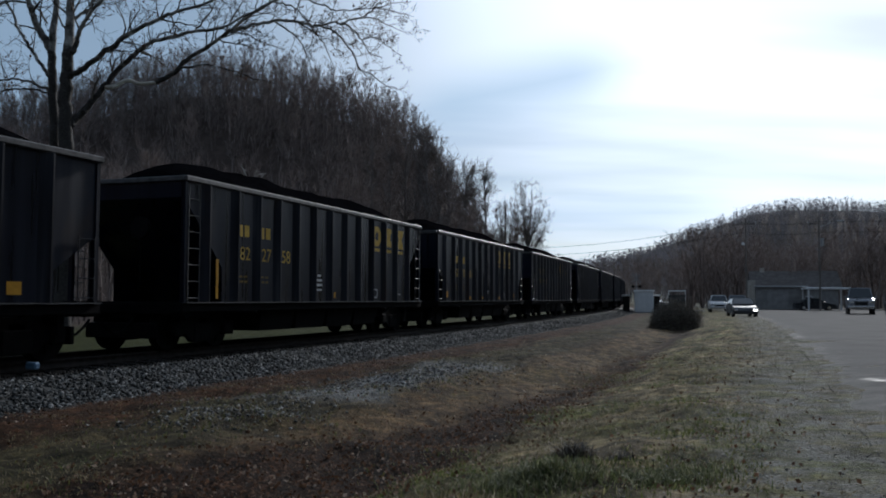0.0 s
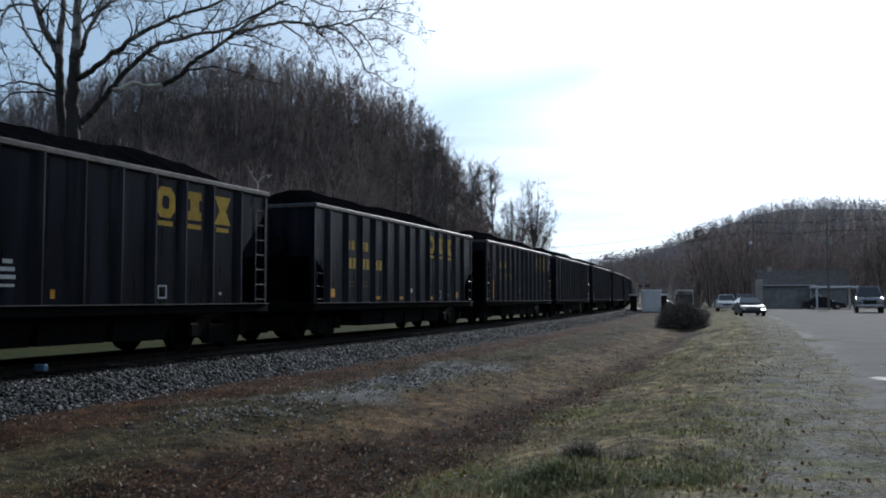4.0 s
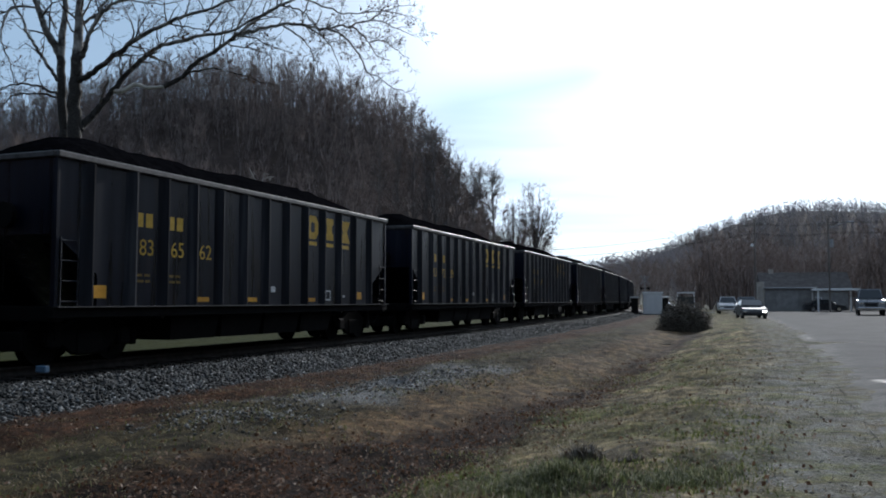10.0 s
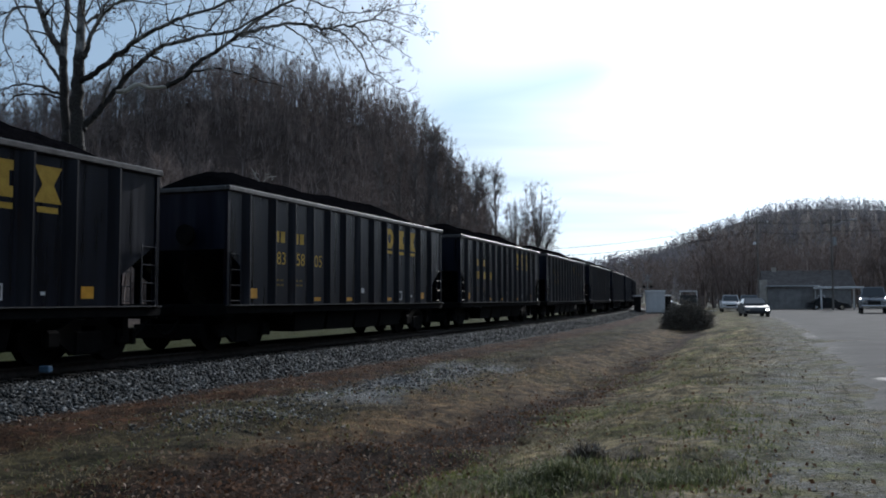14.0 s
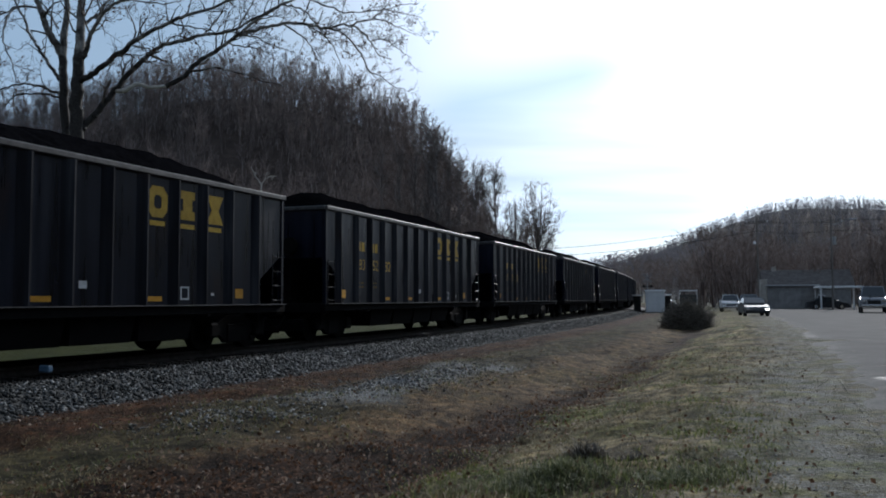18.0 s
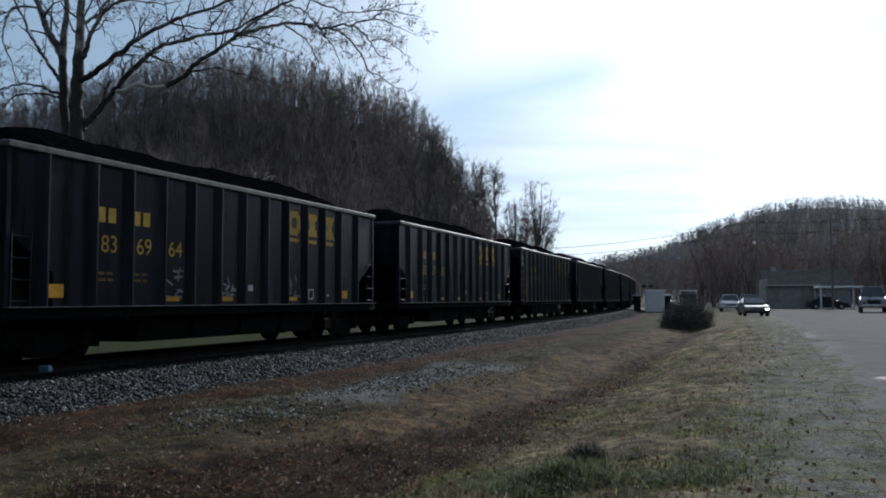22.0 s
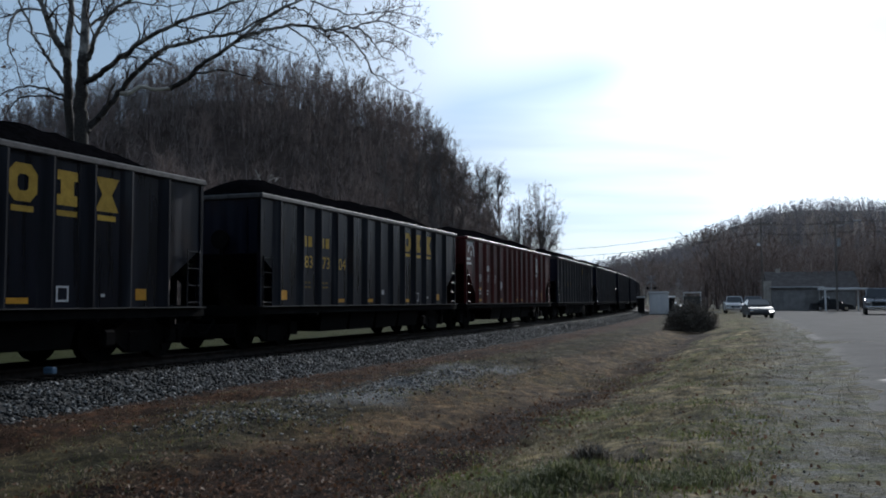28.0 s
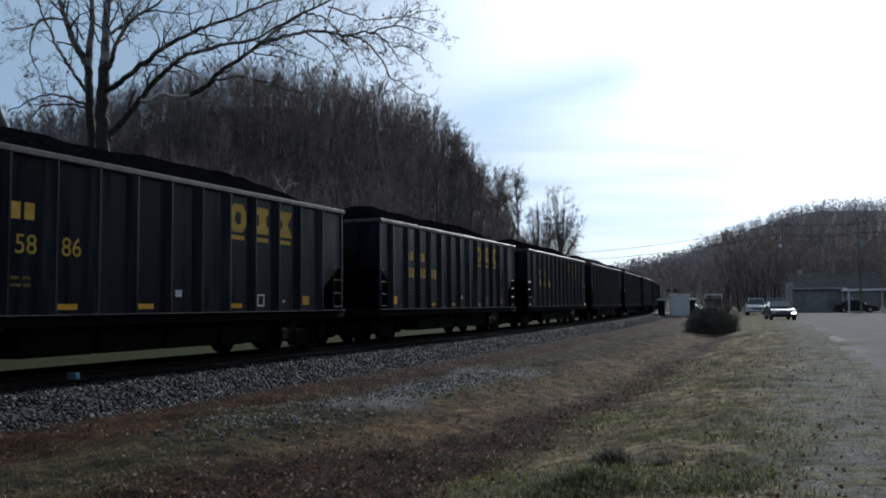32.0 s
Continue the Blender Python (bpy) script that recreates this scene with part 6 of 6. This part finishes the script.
def make_brush():
    rng = np.random.RandomState(17)
    t = thing("brush_pile", 13.25, 47, 0, "heaped dark pile of cut branches on the grass", "brush pile")
    out = []
    for _ in range(3000):
        a, r = rng.uniform(0, 6.283), 1.25 * math.sqrt(rng.rand())
        hh = 1.8 * (1 - (r / 1.5) ** 3.2) * (0.9 + 0.1 * math.sin(a * 3 + 1))
        p = np.array((r * math.cos(a), 0.8 * r * math.sin(a), rng.uniform(0.02, max(0.06, hh))))
        d = rng.normal(0, 1, 3) * (1, 1, 0.45)
        d /= np.linalg.norm(d)
        ln = rng.uniform(0.22, 0.6)
        q = p + d * ln
        q[2] = max(0.02, q[2])
        out.append((p, q, rng.uniform(0.006, 0.018), 0.004))
    b = put("tangle", big_mesh("tangle", *tubes(out, 3), M["weed"]), t)
    b["kind"] = "stuff"
    V, F = leaf_cards(np.array([0.5 * (q[0] + q[1]) for q in out for _ in range(3)]) + rng.normal(0, 0.08, (len(out) * 3, 3)), rng, 0.03, 0.08)
    V[:, 2] = np.maximum(V[:, 2], 0.01)
    lv = put("dead_foliage", big_mesh("dead_foliage", V, F, M["weed"]), t)
    lv["kind"] = "stuff"
    # small dark shrub behind it
    t = thing("shrub", 17.3, 57, 0, "small dark bare shrub beside the brush pile", "shrub")
    out = []
    for _ in range(60):
        a = rng.uniform(0, 6.283)
        grow(rng, (0.25 * math.cos(a), 0.25 * math.sin(a), 0), (math.cos(a) * 0.5, math.sin(a) * 0.5, 1), rng.uniform(0.5, 0.9), 0.012, 1, out, 0.6, 0.1, (3, 5))
    b = put("twigs", big_mesh("twigs", *tubes(out, 3, 0.006), M["weed"]), t)
    b["kind"] = "stuff"
    # branch lying in the grass
    t = thing("fallen_branch", 9.0, 34.5, -4, "dark fallen branch lying on the grass", "branch")
    out = []
    grow(rng, (-1.0, 0, 0.06), (1, 0.1, 0.02), 1.7, 0.045, 1, out, 0.3, -0.02, (1, 2), 0.1)
    out = [(np.maximum(a, (-9, -9, 0.04)), np.maximum(b, (-9, -9, 0.04)), r, q) for a, b, r, q in out]
    put("stick", big_mesh("stick", *tubes(out, 5), M["weed"]), t)


def loft_box(bm, low, high):
    """A box between two rectangles (x0, x1, y0, y1, z)."""
    def ring(q):
        x0, x1, y0, y1, z = q
        return [bm.verts.new(v) for v in ((x0, y0, z), (x1, y0, z), (x1, y1, z), (x0, y1, z))]
    a, b = ring(low), ring(high)
    bm.faces.new(a[::-1]); bm.faces.new(b)
    for i in range(4):
        bm.faces.new((a[i], a[(i + 1) % 4], b[(i + 1) % 4], b[i]))
    return a, b


def vehicle(name, x, y, rz, kind, paint, label, lamps=(False, False)):
    """Front towards -y. kind: sedan, suv or pickup."""
    t = thing(name, x, y, rz, label, {"sedan": "car", "truck": "pickup"}.get(kind, kind))
    w, ln = {"sedan": (1.78, 4.5), "suv": (1.85, 4.6), "pickup": (1.95, 5.4), "truck": (2.1, 5.8)}[kind]
    belt, roof = {"sedan": (0.9, 1.42), "suv": (1.05, 1.72), "pickup": (1.15, 1.85), "truck": (1.42, 2.3)}[kind]
    low = {"sedan": 0.22, "truck": 0.5}.get(kind, 0.35)
    hood = belt - (0.08 if kind == "sedan" else 0.02)
    f, r = -ln / 2, ln / 2
    side = [(f, low + 0.1), (f + 0.05, low), (r - 0.05, low), (r, low + 0.15), (r, belt - 0.1), (r - 0.1, belt), (f + 1.25, belt), (f + 0.2, hood - 0.1), (f, hood - 0.25)]
    bm = prism(side, "x", -w / 2, w / 2)
    bmesh.ops.bevel(bm, geom=[e for e in bm.edges], offset=0.05, segments=2, affect="EDGES")
    part("body", bm, M[paint], t)
    c0, c1, k0, k1 = {"sedan": (f + 1.15, r - 0.55, f + 1.95, r - 1.25), "suv": (f + 1.1, r - 0.08, f + 1.75, r - 0.35), "pickup": (f + 1.4, f + 3.4, f + 1.95, f + 3.2), "truck": (f + 1.5, f + 3.7, f + 2.0, f + 3.5)}[kind]
    bm = bmesh.new()
    loft_box(bm, (-w / 2 + 0.06, w / 2 - 0.06, c0, c1, belt - 0.02), (-w / 2 + 0.24, w / 2 - 0.24, k0, k1, roof))
    bmesh.ops.bevel(bm, geom=[e for e in bm.edges], offset=0.05, segments=2, affect="EDGES")
    part("cabin", bm, M[paint], t)

    def pane(nm, p):
        bm = bmesh.new()
        a = [bm.verts.new(v) for v in p]
        fc = bm.faces.new(a)
        bmesh.ops.recalc_face_normals(bm, faces=bm.faces)
        r2 = bmesh.ops.solidify(bm, geom=[fc], thickness=0.012)
        part(nm, bm, M["glass"], t)

    def mixp(a, b, u):
        return tuple(p + (q - p) * u for p, q in zip(a, b))
    A = [(-w / 2 + 0.06, c0, belt), (w / 2 - 0.06, c0, belt), (w / 2 - 0.24, k0, roof), (-w / 2 + 0.24, k0, roof)]
    B = [(-w / 2 + 0.06, c1, belt), (w / 2 - 0.06, c1, belt), (w / 2 - 0.24, k1, roof), (-w / 2 + 0.24, k1, roof)]

    def inset(q, m0, m1, out):
        cx = tuple(sum(v[i] for v in q) / 4 for i in range(3))
        res = []
        for i, v in enumerate(q):
            u = m0 if i in (0, 1) else m1
            z = v[2] + (0.06 if i in (0, 1) else -0.07)
            res.append((cx[0] + (v[0] - cx[0]) * u + out[0], cx[1] + (v[1] - cx[1]) * u + out[1], z + out[2]))
        return res
    pane("windscreen", inset(A, 0.92, 0.92, (0, -0.02, 0.02)))
    pane("rear_window", inset(B, 0.9, 0.9, (0, 0.02, 0.02)))
    for i, j, sx in ((0, 3, -1), (1, 2, 1)):
        mlow, mtop = mixp(A[i], B[i], 0.5), mixp(A[j], B[j], 0.5)
        pane("side_window", inset([A[i], mlow, mtop, A[j]], 0.86, 0.84, (sx * 0.02, 0, 0.005)))
        pane("side_window", inset([mlow, B[i], B[j], mtop], 0.86, 0.84, (sx * 0.02, 0, 0.005)))
        part("mirror", boxes((min(sx * (w / 2), sx * (w / 2 + 0.18)), max(sx * (w / 2), sx * (w / 2 + 0.18)), c0 + 0.3, c0 + 0.4, belt, belt + 0.14, 0.02)), M[paint], t)
    if kind in ("pickup", "truck"):
        part("bed_floor", boxes((-w / 2 + 0.1, w / 2 - 0.1, f + 3.8, r - 0.1, belt + 0.004, belt + 0.012)), M["rubber"], t)
    part("grille", boxes((-0.5, 0.5, f - 0.015, f + 0.05, low + 0.28, hood - 0.3, 0.008)), M["rubber"], t)
    part("bumper", boxes((-w / 2 + 0.03, w / 2 - 0.03, f - 0.07, f + 0.1, low + 0.02, low + 0.24, 0.03)), M["chrome" if kind in ("pickup", "truck") else "dark_paint"], t)
    part("bumper", boxes((-w / 2 + 0.03, w / 2 - 0.03, r - 0.1, r + 0.07, low + 0.04, low + 0.26, 0.03)), M["dark_paint"], t)
    for sx, on in ((-1, lamps[0]), (1, lamps[1])):
        a, b = sorted((sx * 0.55, sx * (w / 2 - 0.06)))
        part("headlamp", boxes((a, b, f - 0.02, f + 0.12, hood - 0.42, hood - 0.24, 0.02)), M["lamp_on" if on else "chrome"], t, "lit headlamp" if on else "")
    rad = {"sedan": 0.32, "truck": 0.44}.get(kind, 0.38)
    for sx in (-1, 1):
        for yy in (f + 0.85, r - 0.9):
            wl = part("wheel", rod(bmesh.new(), (sx * (w / 2 - 0.2), yy, rad), (sx * (w / 2 + 0.012), yy, rad), rad, 20), M["rubber"], t)
            part("rim", rod(bmesh.new(), (sx * (w / 2), yy, rad), (sx * (w / 2 + 0.02), yy, rad), rad * 0.62, 14), M["chrome"], wl)
    return t


M["grey_paint"] = surface("grey_car_paint", (0.09, 0.095, 0.1), (0.14, 0.145, 0.15), 2, 0.5, 0.1, 60, 0.0)
vehicle("sedan", 23.75, 66, -12, "sedan", "grey_paint", "grey sedan parked on the verge with one headlamp lit", (False, True))
vehicle("suv", 28.4, 80, -19, "suv", "silver", "silver sport utility vehicle parked behind the sedan")
vehicle("pickup", 31.6, 95, -15, "pickup", "white_paint", "white pickup parked at the roadside")
vehicle("sedan", 28.4, 109, 60, "sedan", "silver", "silver car parked behind the equipment house")
vehicle("tall_pickup", 37.4, 75, -24, "truck", "silver", "tall pale pickup parked across the road")
vehicle("suv", 39.7, 72.5, -17, "suv", "dark_paint", "dark sport utility vehicle parked beside the white pickup")
vehicle("sedan", 44.6, 100, 75, "sedan", "dark_paint", "dark car parked under the carport", (False, False))


def make_cart():
    t = thing("utility_cart", 15.35, 54, -16, "small utility cart with a pale roof behind the brush pile", "utility cart")
    part("body", boxes((-0.6, 0.6, -1.1, 1.1, 0.3, 0.95, 0.05)), M["dark_paint"], t)
    part("roof", boxes((-0.52, 0.58, -0.7, 0.6, 2.2, 2.28, 0.03)), M["white_paint"], t, "pale roof")
    for sx in (-0.5, 0.54):
        for yy in (-0.62, 0.52):
            part("post", rod(bmesh.new(), (sx, yy, 0.9), (sx * 0.94, yy * 0.9, 2.22), 0.03, 6), M["white_paint"], t)
    part("seat_back", boxes((-0.5, 0.5, 0.1, 0.25, 0.9, 1.5, 0.04)), M["rubber"], t)
    part("windscreen", boxes((-0.5, 0.52, -0.64, -0.62, 0.95, 2.0)), M["glass"], t)
    for sx in (-1, 1):
        for yy in (-0.75, 0.75):
            part("wheel", rod(bmesh.new(), (sx * 0.45, yy, 0.28), (sx * 0.66, yy, 0.28), 0.28, 14), M["rubber"], t)


def make_buildings():
    # long low garage with a lean-to carport
    t = thing("garage", 41.8, 103, -16, "long low grey garage with a flat roof", "garage", 0.05)
    part("wall", boxes((-2.8, 2.8, 0, 6, 0, 2.75)), M["siding"], t)
    for k in range(6):
        part("wall_batten", boxes((-2.75 + k * 1.1, -2.69 + k * 1.1, -0.03, 0, 0.05, 2.7)), M["siding"], t)
    part("roof", boxes((-3.0, 3.0, -0.3, 6.2, 2.75, 2.92, 0.02)), M["galv"], t)
    part("door", boxes((-1.5, 0.9, -0.05, -0.004, 0.02, 2.2)), M["siding"], t)
    part("end_wall", boxes((-3.6, -2.82, 0.2, 3, 0, 3.6)), M["pale_wall"], t, "pale end wall")
    t = thing("carport", 45.6, 99.5, -16, "open carport with a white roof on posts", "carport", 0.05)
    part("roof", boxes((-2.3, 2.3, -2.6, 2.6, 2.45, 2.68, 0.03)), M["white_paint"], t, "white roof edge")
    for px in (-2.1, 2.1):
        for py in (-2.4, 2.4):
            part("post", boxes((px - 0.09, px + 0.09, py - 0.09, py + 0.09, 0, 2.45, 0.01)), M["white_paint"], t)
    # house behind
    t = thing("house", 49.2, 116, -16, "dark weathered house with a gabled roof", "house", 0.0)
    part("wall", boxes((-5.3, 5.3, 0, 7, 0, 2.9)), M["siding"], t)
    part("roof", prism([(-0.5, 2.85), (7.5, 2.85), (3.5, 5.3)], "x", -5.8, 5.8), M["brown_roof"], t)
    part("chimney", boxes((-4.3, -3.7, 3.2, 3.8, 4.6, 5.75, 0.02)), M["pale_wall"], t)
    for wx in (-2.2, 1.6):
        wn = part("window", boxes((wx - 0.45, wx + 0.45, -0.04, -0.004, 0.8, 1.8, 0.01)), M["white_paint"], t)
        part("pane", boxes((wx - 0.37, wx + 0.37, -0.052, -0.042, 0.88, 1.72)), M["glass"], wn)
    # white house across the lawn, behind the train
    t = thing("house", -31.0, 60, 14, "white clapboard house with a green roof across the lawn", "house")
    part("wall", boxes((-4.5, 4.5, 0, 7, -0.3, 2.95)), M["white_paint"], t)
    for k in range(16):
        part("clapboard", boxes((-4.5, 4.5, -0.02, -0.002, -0.1 + k * 0.19, 0.05 + k * 0.19)), M["white_paint"], t)
    part("roof", prism([(-4.9, 2.85), (4.9, 2.85), (0, 5.0)], "y", -0.4, 7.3), M["green_roof"], t)
    part("gable", prism([(-4.4, 2.95), (4.4, 2.95), (0, 4.75)], "y", -0.44, -0.405), M["white_paint"], t)
    for wx in (-2.6, 2.4):
        wn = part("window", boxes((wx - 0.5, wx + 0.5, -0.06, -0.022, 1.0, 2.3, 0.01)), M["roofing"], t)
        part("pane", boxes((wx - 0.42, wx + 0.42, -0.075, -0.062, 1.08, 2.22)), M["glass"], wn)
    part("door", boxes((-0.45, 0.45, -0.06, -0.022, 0, 2.05, 0.01)), M["roofing"], t)


M["brown_roof"] = surface("weathered_brown_shingles", (0.075, 0.066, 0.062), (0.13, 0.118, 0.112), 2, 0.9, 0.0, 25, 0.4, spec=0.1)
M["pale_wall"] = surface("pale_weathered_wall", (0.3, 0.28, 0.25), (0.45, 0.42, 0.38), 2, 0.8)
M["green_roof"] = surface("green_metal_roof", (0.03, 0.07, 0.05), (0.05, 0.1, 0.07), 2, 0.6)


def make_poles():
    spots = ((35.9, 98, 10.6), (43.0, 95, 10.4), (11.0, 150, 9.6))
    tops = []
    for x, y, h in spots:
        t = thing("utility_pole", x, y, -20, "weathered wooden utility pole carrying wires", "utility pole")
        t["group"] = "utility poles"
        gz = t.matrix_basis.translation.z
        part("pole", rod(bmesh.new(), (0, 0, -0.3), (0, 0, h), 0.13, 10, 0.085), M["wood_pole"], t)
        part("crossarm", boxes((-1.2, 1.2, -0.07, 0.07, h - 0.75, h - 0.62, 0.01)), M["wood_pole"], t)
        for ix in (-1.1, 0, 1.1):
            part("insulator", rod(bmesh.new(), (ix, 0, h - 0.62), (ix, 0, h - 0.42), 0.05, 8), M["white_paint"], t)
        part("transformer", rod(bmesh.new(), (0.32, 0, h - 3.2), (0.32, 0, h - 2.3), 0.2, 12), M["galv"], t) if x == 43.0 else None
        tops.append((x, y, gz + h))
    # street lamp arm on the second pole
    x, y, h = spots[1]
    lamp = thing("street_lamp", x, y, -20, "grey street lamp on a long arm fixed to the pole", "street lamp", tops[1][2] - 1.0)
    part("arm", rod(bmesh.new(), (0.12, -0.1, 0), (1.9, -0.4, 0.55), 0.03, 6), M["galv"], lamp)
    part("lamp_head", boxes((1.8, 2.6, -0.55, -0.25, 0.46, 0.64, 0.05)), M["galv"], lamp)
    # yard lamp on a short bracket on the first pole
    x, y, h = spots[0]
    lamp = thing("yard_lamp", x, y, -20, "small white yard lamp on a bracket fixed to the pole", "lamp", tops[0][2] - 3.0)
    part("bracket", rod(bmesh.new(), (-0.1, -0.12, 0), (-0.3, -0.5, 0.12), 0.025, 6), M["galv"], lamp)
    part("lamp_head", rod(bmesh.new(), (-0.3, -0.5, -0.12), (-0.3, -0.5, 0.2), 0.2, 12, 0.1), M["white_paint"], lamp)
    # wires: sagging runs between the poles, one object a wire
    runs = [(tops[2], tops[0], 0.9), (tops[0], tops[1], 0.3), (tops[1], (78, 62, 11.0), 0.8)]
    for a, b, sag in runs:
        for dx, dz, r in ((-0.4, -0.45, 0.013), (0.4, -0.45, 0.013), (0, -1.6, 0.026)):
            V = []
            for k in range(17):
                u = k / 16
                c = (a[0] + (b[0] - a[0]) * u + dx, a[1] + (b[1] - a[1]) * u, a[2] + (b[2] - a[2]) * u + dz - sag * 4 * u * (1 - u))
                V += [(c[0], c[1] - r, c[2]), (c[0], c[1], c[2] + r), (c[0], c[1] + r, c[2]), (c[0], c[1], c[2] - r)]
            F = [(4 * k + i, 4 * k + (i + 1) % 4, 4 * k + 4 + (i + 1) % 4, 4 * k + 4 + i) for k in range(16) for i in range(4)]
            tagged(new("overhead_wire", big_mesh("overhead_wire", V, F, M["rubber"])), "thin dark overhead wire strung between utility poles", "wire", "overhead wires")


make_cabinets()
make_crossing_signal()
make_brush()
make_cart()
make_buildings()
make_poles()


def make_blue_marker():
    x, y = -6.95, 15.1
    t = thing("blue_marker", x, y, -22, "small faded blue plastic scrap on the ballast edge", "litter", 0.1)
    part("scrap", boxes((-0.12, 0.12, -0.06, 0.05, 0, 0.12, 0.02)), M["blue"], t)


M["blue"] = surface("faded_blue_plastic", (0.06, 0.12, 0.2), (0.1, 0.18, 0.28), 8, 0.6)
make_blue_marker()


def motions():
    for k, car in CARS.items():
        walk(car, [(t, car_pose(k, t)) for t in range(33)])
    spin = SPEED / 0.457
    lead = {}
    for car in CARS.values():
        for tr in car.children:
            if not tr.name.startswith("truck"):
                continue
            for w in tr.children:
                if not w.name.startswith("wheelset"):
                    continue
                side = w.location.y > 0
                if side not in lead:
                    lead[side] = w
                    y = w.location.y
                    walk(w, [(i / 30, pose(0, y, 0.457, math.degrees(spin * i / 30) % 360)) for i in range(961)])
                else:
                    src = lead[side].animation_data
                    w.rotation_mode = "QUATERNION"
                    w.animation_data_create()
                    w.animation_data.action = src.action
                    w.animation_data.action_slot = src.action_slot


motions()
